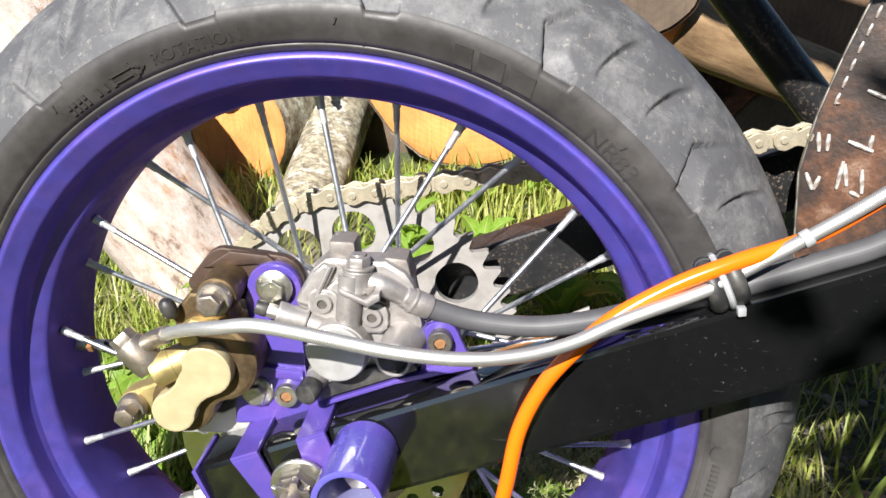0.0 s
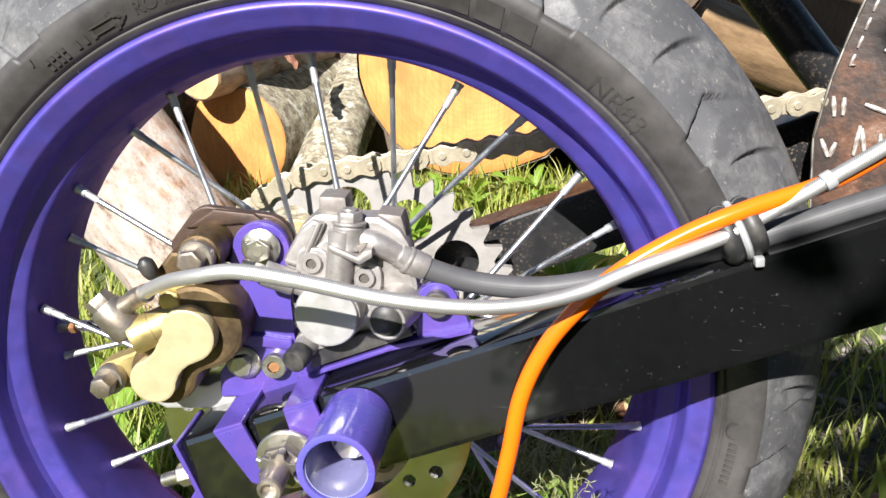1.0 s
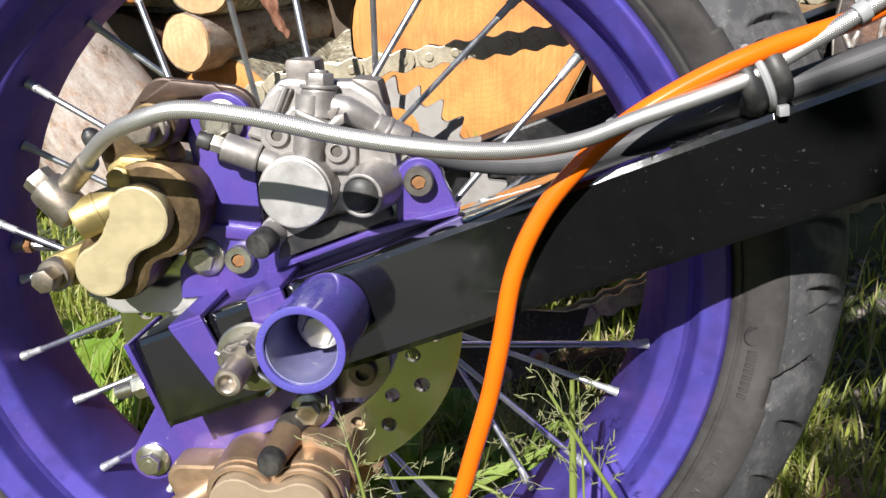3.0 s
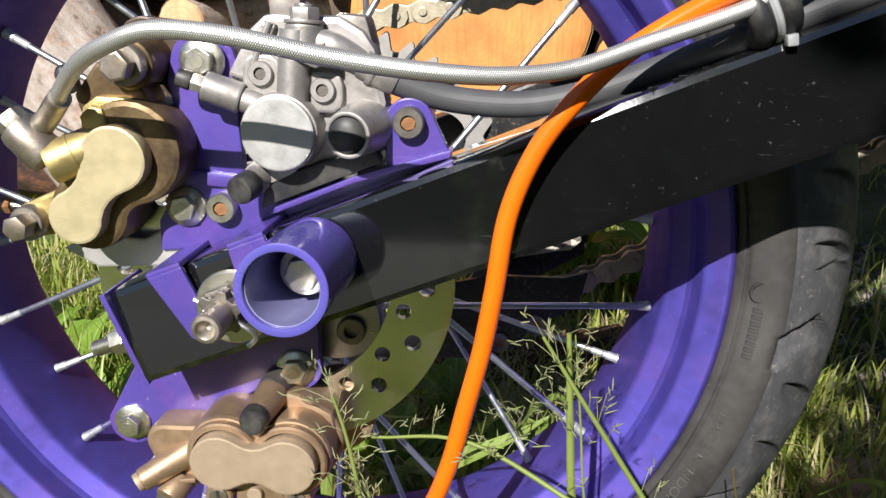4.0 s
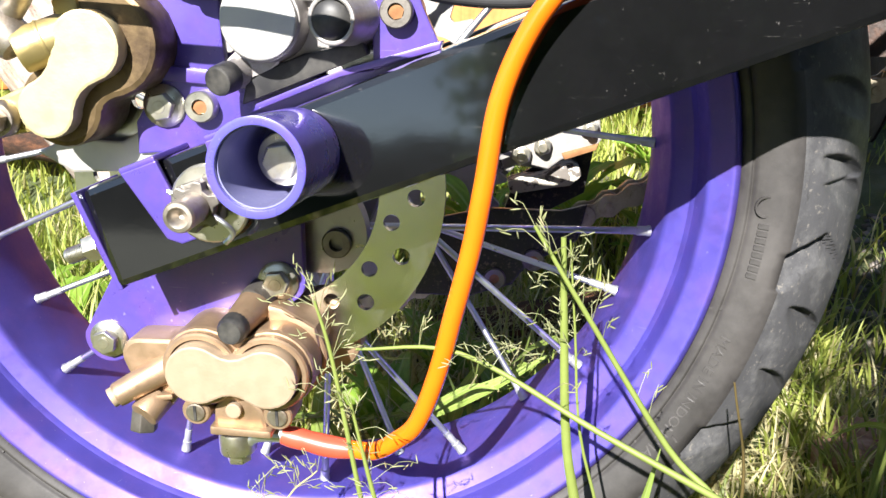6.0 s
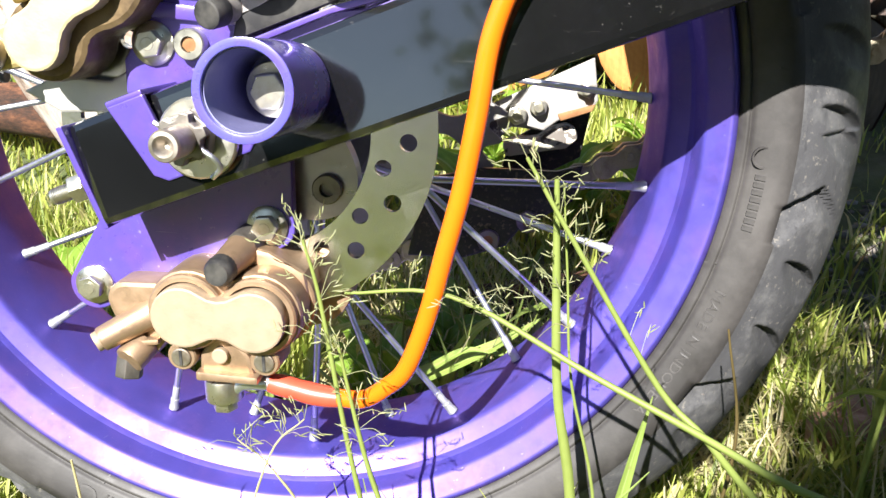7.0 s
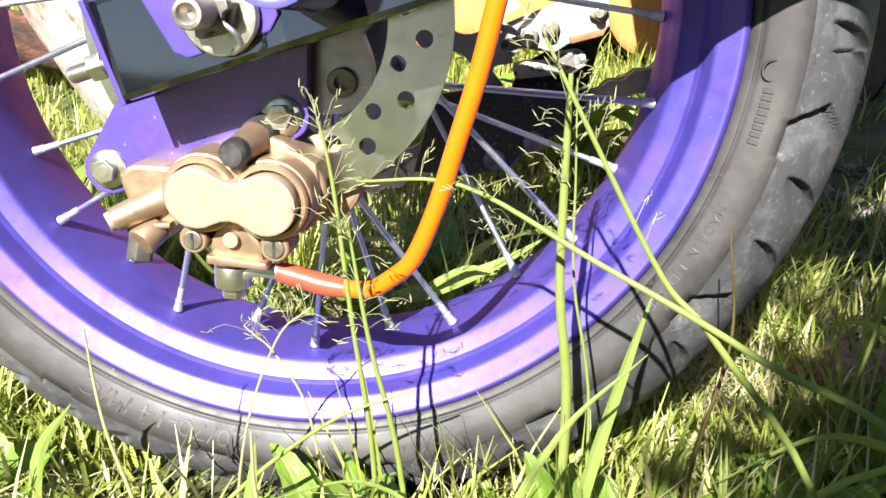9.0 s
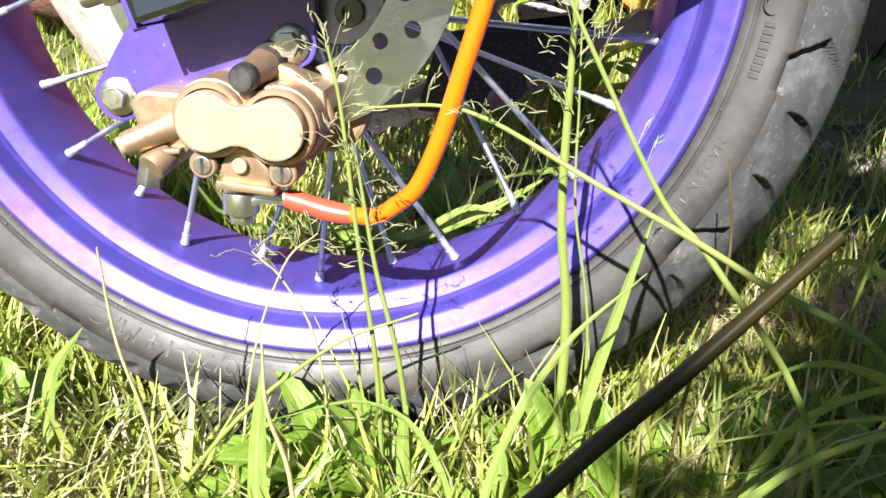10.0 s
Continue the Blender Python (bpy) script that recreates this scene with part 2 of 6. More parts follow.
def cut_wood(name, light, dark):
    """A sawn end: rings round the log's own axis, saw marks and cracks."""
    k = Nodes(name, light, 0.75)
    w = k.n.new("ShaderNodeTexWave")
    w.wave_type, w.rings_direction = "RINGS", "Z"
    w.inputs["Scale"].default_value, w.inputs["Distortion"].default_value, w.inputs["Detail"].default_value = 34, 7.0, 4
    w.inputs["Detail Scale"].default_value = 1.2
    k.l.new(k.coords(), w.inputs["Vector"])
    tone = k.mix(k.ramp(w.outputs["Fac"], [(0.2, 0.0), (0.9, 0.3)]), light, dark)
    stain = k.ramp(k.noise(11, 5, 0.6), [(0.42, 0.0), (0.68, 0.8)])
    tone = k.mix(stain, tone, tuple(c * 0.72 for c in dark))
    saw = k.noise(16, 4, 0.6, k.coords("Object", (12, 0.7, 1)))
    k.set("Base Color", k.mix(k.ramp(saw, [(0.3, 0.35), (0.6, 0.0)]), tone, tuple(c * 0.5 for c in dark)))
    return k.bump(saw, 0.35, 0.002).bump(k.noise(300, 4), 0.3, 0.001).m


WOOD_ORANGE = cut_wood("sawn_orange_wood", (0.62, 0.27, 0.075), (0.52, 0.19, 0.045))
# log ends with the woodpile's shade in their dark colour
WOOD_SHADED = cut_wood("shaded_dark_wood", (0.12, 0.085, 0.055), (0.07, 0.045, 0.028))
# weathered brown, halved to hold the shade on the right of the pile
WOOD_BROWN = cut_wood("shaded_weathered_wood", (0.15, 0.088, 0.048), (0.085, 0.048, 0.026))
WOOD_PALE = cut_wood("sawn_pale_wood", (0.62, 0.43, 0.24), (0.48, 0.29, 0.13))

k = Nodes("soil", (0.1, 0.08, 0.06), 0.95)
earth = k.ramp(k.noise(14, 8, 0.7), [(0.3, (0.045, 0.034, 0.024)), (0.5, (0.13, 0.105, 0.08)), (0.72, (0.26, 0.23, 0.19))])
moss = k.ramp(k.noise(9, 7, 0.75), [(0.3, (0.03, 0.045, 0.012)), (0.6, (0.085, 0.115, 0.03)), (0.8, (0.17, 0.16, 0.06))])
turf = k.mix(k.ramp(k.noise(2.2, 5, 0.6), [(0.42, 1.0), (0.62, 0.25)]), earth, moss)
# out of view: a grey gravel strip added for what the disc reflects
gravel = k.ramp(k.noise(70, 6, 0.8), [(0.3, (0.045, 0.043, 0.040)), (0.5, (0.09, 0.086, 0.08)), (0.7, (0.15, 0.143, 0.135))])
place, edge = k.n.new("ShaderNodeSeparateXYZ"), k.n.new("ShaderNodeMath")
k.l.new(k.coords("Object", (1, 1, 1)), place.inputs[0])
edge.operation = "MULTIPLY_ADD"
k.l.new(k.noise(3.0, 5, 0.7), edge.inputs[0])
edge.inputs[1].default_value = 0.9
k.l.new(place.outputs["Y"], edge.inputs[2])
strip_near = k.n.new("ShaderNodeMapRange")
strip_near.inputs["From Min"].default_value, strip_near.inputs["From Max"].default_value = -0.95, -1.15
k.l.new(edge.outputs[0], strip_near.inputs[0])
strip_far = k.n.new("ShaderNodeMapRange")
strip_far.inputs["From Min"].default_value, strip_far.inputs["From Max"].default_value = -2.7, -2.4
k.l.new(edge.outputs[0], strip_far.inputs[0])
# turf beyond the strip is darkened to keep the arm's reflection black
turf = k.mix(k.ramp(strip_far.outputs[0], [(0.0, 0.6), (1.0, 0.0)]), turf, (0.018, 0.026, 0.010))
mirror_strip = k.mix(1.0, strip_near.outputs[0], strip_far.outputs[0], "MULTIPLY")
k.set("Base Color", k.mix(mirror_strip, turf, gravel))
k.bump(k.noise(60, 8, 0.75), 0.8, 0.01)
SOIL = k.m

# dark green of the unseen belt that the black arm mirrors
k = Nodes("reflect_belt_green", (0.03, 0.05, 0.02), 0.9)
k.set("Base Color", k.ramp(k.noise(1.2, 6, 0.7), [(0.35, (0.012, 0.02, 0.008)), (0.65, (0.05, 0.075, 0.025))]))
BELT_GREEN = k.m


def leaf_nodes(name, low, high, dry):
    """Green blades and leaves: every piece has a tone of its own, and light comes through."""
    k = Nodes(name, low, 0.45)
    tone = k.ramp(k.island(), [(0.0, low), (0.72, high), (0.86, high), (0.93, dry)])
    tone = k.mix(k.noise(120, 3), tone, k.mix(1.0, tone, (0.7, 0.75, 0.6), "MULTIPLY"))
    k.set("Base Color", tone)
    t = k.n.new("ShaderNodeBsdfTranslucent")
    k.l.new(tone, t.inputs["Color"])
    a = k.n.new("ShaderNodeMixShader")
    a.inputs[0].default_value = 0.42
    k.l.new(k.b.outputs[0], a.inputs[1])
    k.l.new(t.outputs[0], a.inputs[2])
    k.l.new(a.outputs[0], k.n["Material Output"].inputs[0])
    return k


def leaf(name, low, high, dry):
    return leaf_nodes(name, low, high, dry).m


def veined(name, low, high, across, midrib):
    """A broad leaf: fine veins along it and a paler midrib (u across from -1 to 1, v along)."""
    k = leaf_nodes(name, low, high, high)
    n, l = k.n, k.l
    tone = k.b.inputs["Base Color"].links[0].from_socket
    vein = k.ramp(k.noise(1.0, 3, 0.6, k.coords("UV", (across, 1.3, 1))), [(0.35, 0.0), (0.65, 1.0)])
    tone = k.mix(vein, k.mix(1.0, tone, (0.66, 0.72, 0.60), "MULTIPLY"), tone)
    sep, away = n.new("ShaderNodeSeparateXYZ"), n.new("ShaderNodeMath")
    l.new(k.coords("UV"), sep.inputs[0])
    away.operation = "ABSOLUTE"
    l.new(sep.outputs[0], away.inputs[0])
    tone = k.mix(k.ramp(away.outputs[0], [(0.05, midrib), (0.16, 0.0)]), tone, (0.50, 0.58, 0.26))
    tone = k.mix(k.ramp(k.noise(160, 3, 0.6), [(0.62, 0.0), (0.70, 0.7)]), tone, (0.30, 0.27, 0.10))
    k.set("Base Color", tone)
    for node in n:
        if node.type == "BSDF_TRANSLUCENT":
            l.new(tone, node.inputs["Color"])
    k.bump(vein, 0.35, 0.0005)
    return k.m


GRASS = leaf("grass", (0.19, 0.26, 0.035), (0.46, 0.49, 0.12), (0.62, 0.54, 0.29))
SHADE_LEAF = leaf("shade_leaf", (0.05, 0.10, 0.02), (0.12, 0.19, 0.04), (0.16, 0.20, 0.05))
STRAW = leaf("straw", (0.54, 0.47, 0.25), (0.70, 0.63, 0.40), (0.40, 0.30, 0.16))
STEM = leaf("grass_stem", (0.29, 0.37, 0.09), (0.41, 0.46, 0.15), (0.50, 0.50, 0.18))
WEED = veined("weed_leaf", (0.13, 0.26, 0.03), (0.30, 0.45, 0.06), 3.5, 0.4)
BLADE = veined("broad_blade", (0.26, 0.40, 0.07), (0.44, 0.55, 0.15), 9.0, 0.35)
SEED = leaf("seed_head", (0.34, 0.36, 0.18), (0.48, 0.48, 0.28), (0.46, 0.39, 0.24))
DARK_STEM = leaf("dark_dry_stem", (0.090, 0.068, 0.022), (0.125, 0.092, 0.030), (0.22, 0.17, 0.07))
BROWN_STEM = leaf("dry_stem", (0.15, 0.11, 0.045), (0.20, 0.145, 0.06), (0.22, 0.16, 0.07))

k = Nodes("rusty_number_plate", (0.16, 0.08, 0.05), 0.45, 0.3, 0.2)
k.set("Base Color", k.ramp(k.noise(22, 7, 0.72), [(0.36, (0.008, 0.006, 0.005)), (0.52, (0.030, 0.017, 0.012)), (0.64, (0.10, 0.042, 0.02)), (0.78, (0.28, 0.19, 0.14))]))
k.bump(k.noise(200, 5), 0.3, 0.001)
PLATE = k.m
k = Nodes("worn_white_relief", (0.5, 0.48, 0.45), 0.5, 0.2)
k.set("Base Color", k.mix(k.ramp(k.noise(160, 5, 0.7), [(0.45, 0.0), (0.65, 1.0)]), (0.40, 0.39, 0.37), (0.16, 0.11, 0.08)))
RELIEF = k.m
k = Nodes("brick_stone", (0.4, 0.2, 0.14), 0.9)
k.set("Base Color", k.ramp(k.noise(40, 6, 0.7), [(0.3, (0.2, 0.09, 0.06)), (0.55, (0.45, 0.27, 0.19)), (0.75, (0.55, 0.46, 0.38))]))
k.bump(k.noise(120, 6), 0.5, 0.003)
BRICK = k.m
k = Nodes("gravel", (0.3, 0.29, 0.27), 0.9)
k.set("Base Color", k.ramp(k.island(), [(0.0, (0.07, 0.06, 0.05)), (0.5, (0.14, 0.125, 0.11)), (1.0, (0.24, 0.21, 0.18))]))
k.bump(k.noise(500, 4), 0.4, 0.001)
GRAVEL = k.m
k = Nodes("flaking_pale_paint", (0.6, 0.56, 0.48), 0.7)
k.set("Base Color", k.mix(k.ramp(k.noise(110, 5, 0.65), [(0.50, 0.0), (0.54, 1.0)]), (0.62, 0.57, 0.48), (0.13, 0.115, 0.10)))
k.bump(k.noise(110, 5, 0.65), 0.4, 0.001)
FLAKED = k.m
YELLOW = painted("yellow_paint", (0.55, 0.62, 0.03), 0.4, 0.3).m

# ---------------------------------------------------------------- shapes
# bike shapes are written with the axle as the origin: x forward, y away, z up


def thing(name, at, label, category, group="", kind=""):
    ob = new(name)
    ob.location = at
    ob.empty_display_size = 0.02
    return tagged(ob, label, category, group, kind)


def place_of(ob):
    p = Vector(ob.location)
    while ob.parent:
        ob = ob.parent
        p = p + Vector(ob.location)
    return p


def smooth(me, flag):
    me.polygons.foreach_set("use_smooth", [flag] * len(me.polygons))


def part(name, bm, material, parent, label="", lift=AX, soft=35):
    """One mesh object under a thing or a part."""
    bmesh.ops.recalc_face_normals(bm, faces=bm.faces)
    pts = [v.co for v in bm.verts]
    mid = (Vector([min(p[i] for p in pts) for i in range(3)]) + Vector([max(p[i] for p in pts) for i in range(3)])) / 2
    bmesh.ops.translate(bm, verts=bm.verts, vec=-mid)
    me = bpy.data.meshes.new(name)
    if soft:
        area = {f: f.calc_area() for f in bm.faces}
        for e in bm.edges:
            e.smooth = False
            if len(e.link_faces) == 2:
                turn, (a, c) = e.calc_face_angle(0), sorted(area[f] for f in e.link_faces)
                e.smooth = turn < radians(soft) and not (turn > radians(9) and c > 12 * a)
        for fc in bm.faces:
            fc.smooth = True
    bm.to_mesh(me)
    bm.free()
    me.materials.append(material)
    ob = new(name, me)
    ob.parent = parent
    ob.location = mid + Vector((0, 0, lift)) - place_of(parent)
    return tagged(ob, label)


def shared(name, me, m, parent, label=""):
    """An object on a mesh that others use too, at the pose m of the bike's axes."""
    ob = new(name, me)
    ob.parent = parent
    ob.matrix_basis = Matrix.Translation(Vector((0, 0, AX)) - place_of(parent)) @ m
    return tagged(ob, label)


def mesh_of(name, bm, material, soft=46):
    """Round edges shade softly; broad flat faces stay flat beside their narrow bevels."""
    bmesh.ops.recalc_face_normals(bm, faces=bm.faces)
    area = {f: f.calc_area() for f in bm.faces}
    for e in bm.edges:
        e.smooth = False
        if len(e.link_faces) == 2:
            turn, (a, c) = e.calc_face_angle(0), sorted(area[f] for f in e.link_faces)
            e.smooth = turn < radians(soft) and not (turn > radians(9) and c > 9 * a)
    for fc in bm.faces:
        fc.smooth = True
    me = bpy.data.meshes.new(name)
    bm.to_mesh(me)
    bm.free()
    me.materials.append(material)
    return me


def bevel(bm, width, seg=2, angle=30):
    if width > 0:
        edges = [e for e in bm.edges if len(e.link_faces) == 2 and e.calc_face_angle(0) > radians(angle)]
        bmesh.ops.bevel(bm, geom=edges, offset=width, segments=seg, affect="EDGES", profile=0.6, clamp_overlap=True)
    return bm


def prism(poly, y0, y1, width=0.0008, bm=None):
    """A plate or block of the outline poly (x, z) from y0 to y1."""
    b = bmesh.new()
    a = [b.verts.new((x, y0, z)) for x, z in poly]
    c = [b.verts.new((x, y1, z)) for x, z in poly]
    n = len(poly)
    b.faces.new(a), b.faces.new(c[::-1])
    for i in range(n):
        b.faces.new((a[i], c[i], c[(i + 1) % n], a[(i + 1) % n]))
    bmesh.ops.recalc_face_normals(b, faces=b.faces)
    bevel(b, width)
    return joined(bm, b) if bm else b


def joined(bm, other):
    me = bpy.data.meshes.new("scratch")
    other.to_mesh(me)
    other.free()
    bm.from_mesh(me)
    bpy.data.meshes.remove(me)
    return bm


def rod(p, q, r, r2=None, n=20, width=0.0, bm=None, inner=0.0):
    """A round bar from p to q; hollow with an inner radius."""
    p, q = Vector(p), Vector(q)
    b = bmesh.new()
    r2 = r if r2 is None else r2
    rings = [(0, r), (1, r2)] + ([(1, inner), (0, inner)] if inner else [])
    axis = (q - p)
    turn = axis.to_track_quat("Z", "Y").to_matrix()
    loops = []
    for k_, rr in rings:
        loops.append([b.verts.new(p + axis * k_ + turn @ Vector((rr * math.cos(2 * math.pi * i / n), rr * math.sin(2 * math.pi * i / n), 0))) for i in range(n)])
    pairs = list(zip(loops, loops[1:] + ([loops[0]] if inner else [])))
    for u, v in pairs:
        for i in range(n):
            b.faces.new((u[i], u[(i + 1) % n], v[(i + 1) % n], v[i]))
    if not inner:
        b.faces.new(loops[0][::-1]), b.faces.new(loops[1])
    bmesh.ops.recalc_face_normals(b, faces=b.faces)
    bevel(b, width)
    return joined(bm, b) if bm else b


def turned(profile, n=96, centre=(0, 0), bm=None, closed=True):
    """A ring or disc: profile of (radius, y) turned round the axle's direction."""
    b = bmesh.new()
    loops = []
    for r, y in profile:
        loops.append([b.verts.new((centre[0] + r * math.cos(2 * math.pi * i / n), y, centre[1] + r * math.sin(2 * math.pi * i / n))) for i in range(n)])
    seq = list(zip(loops, loops[1:] + loops[:1])) if closed else list(zip(loops, loops[1:]))
    for u, v in seq:
        for i in range(n):
            b.faces.new((u[i], u[(i + 1) % n], v[(i + 1) % n], v[i]))
    bmesh.ops.recalc_face_normals(b, faces=b.faces)
    return joined(bm, b) if bm else b


def curve_points(pts, step=6):
    """A smooth line through the given points."""
    p = [Vector(q) for q in pts]
    p = [2 * p[0] - p[1]] + p + [2 * p[-1] - p[-2]]
    out = []
    for i in range(1, len(p) - 2):
        for s in range(step):
            t = s / step
            a, b, c, d = p[i - 1], p[i], p[i + 1], p[i + 2]
            out.append(0.5 * (2 * b + (c - a) * t + (2 * a - 5 * b + 4 * c - d) * t * t + (3 * b - a - 3 * c + d) * t ** 3))
    return out + [p[-2]]


def hose(pts, r, n=16, step=8, radii=None):
    """A hose along a smooth line, with coordinates along and round it."""
    line = curve_points(pts, step)
    b = bmesh.new()
    uvl = b.loops.layers.uv.new("UVMap")
    loops, along, up = [], [0.0], Vector((0, 0, 1))
    for i, c in enumerate(line):
        d = (line[min(i + 1, len(line) - 1)] - line[max(i - 1, 0)]).normalized()
        side = d.cross(up).normalized() if abs(d.dot(up)) < 0.99 else d.cross(Vector((1, 0, 0))).normalized()
        up = side.cross(d).normalized()
        rr = r if radii is None else r * float(np.interp(i / (len(line) - 1), np.linspace(0, 1, len(radii)), radii))
        loops.append([b.verts.new(c + rr * (math.cos(2 * math.pi * j / n) * side + math.sin(2 * math.pi * j / n) * up)) for j in range(n)])
        if i:
            along.append(along[-1] + (c - line[i - 1]).length)
    for i in range(len(loops) - 1):
        for j in range(n):
            f_ = b.faces.new((loops[i][j], loops[i][(j + 1) % n], loops[i + 1][(j + 1) % n], loops[i + 1][j]))
            for lp, (a, c) in zip(f_.loops, ((i, j), (i, j + 1), (i + 1, j + 1), (i + 1, j))):
                lp[uvl].uv = (along[a], c / n * 2 * math.pi * r)
    b.faces.new(loops[0][::-1]), b.faces.new(loops[-1])
    return b


def hexagon(c, r, turn=0.0):
    return [(c[0] + r * math.cos(radians(60 * i + turn)), c[1] + r * math.sin(radians(60 * i + turn))) for i in range(6)]


def circle(c, r, n=28, a0=0.0, a1=360.0):
    full = abs(a1 - a0 - 360) < 1e-6
    return [(c[0] + r * math.cos(radians(a0 + (a1 - a0) * i / (n if full else n - 1))), c[1] + r * math.sin(radians(a0 + (a1 - a0) * i / (n if full else n - 1)))) for i in range(n)]


def peanut(c, r, d, s, waist=0.72, n=18):
    """The outline of two round bores side by side, with a soft waist between them."""
    a = math.degrees(math.atan2(d[1] - c[1], d[0] - c[0]))
    out = circle(c, r, n, a + 55, a + 305)
    p, q = out[-1], circle(d, s, n, a - 125, a + 125)[0]
    mid = ((p[0] + q[0]) / 2, (p[1] + q[1]) / 2)
    cen = ((c[0] + d[0]) / 2, (c[1] + d[1]) / 2)

    def bridge(p, q):
        m = ((p[0] + q[0]) / 2, (p[1] + q[1]) / 2)
        w = (cen[0] + (m[0] - cen[0]) * waist, cen[1] + (m[1] - cen[1]) * waist)
        return [((1 - t) ** 2 * p[0] + 2 * t * (1 - t) * w[0] + t * t * q[0], (1 - t) ** 2 * p[1] + 2 * t * (1 - t) * w[1] + t * t * q[1]) for t in (0.25, 0.5, 0.75)]

    other = circle(d, s, n, a - 125, a + 125)
    return out + bridge(out[-1], other[0]) + other + bridge(other[-1], out[0])


def hull(circles, n=20):
    """The outline round several discs (x, z, r)."""
    pts = [p for x, z, r in circles for p in circle((x, z), r, n)]
    pts = sorted(set((round(x, 6), round(z, 6)) for x, z in pts))

    def half(ps):
        out = []
        for p in ps:
            while len(out) > 1 and (out[-1][0] - out[-2][0]) * (p[1] - out[-2][1]) - (out[-1][1] - out[-2][1]) * (p[0] - out[-2][0]) <= 0:
                out.pop()
            out.append(p)
        return out[:-1]

    return half(pts) + half(pts[::-1])


def flange_bolt(c, y, r, parent, name="bolt", turn=10, label="zinc-plated flange bolt"):
    """A hexagon head on its flange, facing the viewer's side (towards -y) from the plane y."""
    b = turned([(0.0001, y), (r, y), (r, y - 0.0012), (r * 0.8, y - 0.0024), (0.0001, y - 0.0024)], 28, c)
    hx = prism(hexagon(c, r * 0.66, turn), y - 0.0068, y - 0.002, 0.0006)
    joined(b, hx)
    joined(b, turned([(0.0001, y - 0.0060), (r * 0.38, y - 0.0060), (r * 0.38, y - 0.0069), (r * 0.30, y - 0.0069), (r * 0.28, y - 0.0071), (0.0001, y - 0.0071)], 20, c))
    return part(name, b, ZINC, parent, label)


def socket_bolt(c, y, r, depth, parent, material=None, label="socket-head bolt", name="bolt", core=None):
    """A round head with a hexagon hole."""
    b = turned([(r * 0.5, y - depth + 0.003), (r * 0.5, y - depth), (r * 0.92, y - depth), (r, y - depth + 0.0006), (r, y), (0.0001, y), (0.0001, y - depth + 0.003)], 24, c)
    ob = part(name, b, material or BOLT_DARK, parent, label)
    if core:
        part("socket", prism(hexagon(c, r * 0.49, 12), y - depth + 0.0012, y - depth + 0.004, 0.0), core, ob, "rusty socket of the bolt")
    return ob


def plate_with_holes(outline, holes, y0, y1, width=0.0):
    """A flat plate of the outline with holes through it."""
    b = bmesh.new()
    edges = []
    for loop in [outline] + holes:
        v = [b.verts.new((x, y0, z)) for x, z in loop]
        edges += [b.edges.new((v[i], v[(i + 1) % len(v)])) for i in range(len(v))]
    bmesh.ops.triangle_fill(b, use_beauty=True, use_dissolve=False, edges=edges)
    out = bmesh.ops.extrude_face_region(b, geom=list(b.faces))
    bmesh.ops.translate(b, verts=[g for g in out["geom"] if isinstance(g, bmesh.types.BMVert)], vec=(0, y1 - y0, 0))
    bmesh.ops.recalc_face_normals(b, faces=b.faces)
    return b


def lettering(text, angle, radius, height, y_at, parent, label, name="lettering", stretch=1.0, material=None):
    """Raised words on the sidewall, running clockwise with their tops outward."""
    c = bpy.data.curves.new("words", "FONT")
    c.body, c.size, c.align_x, c.align_y, c.extrude, c.resolution_u = text, height / 0.7, "CENTER", "CENTER", 0.5, 3
    ob = bpy.data.objects.new("words", c)
    scene.collection.objects.link(ob)
    me = bpy.data.meshes.new_from_object(ob.evaluated_get(bpy.context.evaluated_depsgraph_get()))
    bpy.data.objects.remove(ob)
    b = bmesh.new()
    b.from_mesh(me)
    bpy.data.meshes.remove(me)
    for v in b.verts:
        r, a = radius + v.co.y, radians(angle) - v.co.x * stretch / radius
        v.co = (r * math.cos(a), y_at(r) - 0.0004 * (1 if v.co.z > 0 else -1), r * math.sin(a))
    return part(name, b, material or SIDEWALL, parent, label)


# ================================================================ the motorcycle
bike = thing("motorcycle", (0, 0, 0), "home-built motorcycle with purple spoked wheel and black swingarm on grass", "motorcycle")

# ---------------------------------------------------------------- rear wheel
half = [(0.2166, -0.0530), (0.2174, -0.0540), (0.2173, -0.0551), (0.2164, -0.0562), (0.2150, -0.0572), (0.2140, -0.0573), (0.2130, -0.0568), (0.2112, -0.0556), (0.2080, -0.0536), (0.2052, -0.0520), (0.2042, -0.0513), (0.2036, -0.0504), (0.2033, -0.0492),
        (0.2022, -0.0440), (0.2012, -0.0398), (0.2008, -0.0388), (0.2000, -0.0380), (0.1990, -0.0374), (0.1955, -0.0352), (0.1924, -0.0333), (0.1912, -0.0323), (0.1905, -0.0310), (0.1902, -0.0296), (0.1892, -0.0210), (0.1882, -0.0100), (0.1878, 0.0)]
rim_profile = half + [(r, -y) for r, y in half[-2::-1]] + [(0.2070, 0.0500), (0.1950, 0.0300), (0.1930, 0.0), (0.1950, -0.0300), (0.2070, -0.0500)]
wheel = part("rear_wheel", turned(rim_profile, 240), PURPLE, bike, "purple painted spoked rim with a worn gloss", soft=50)

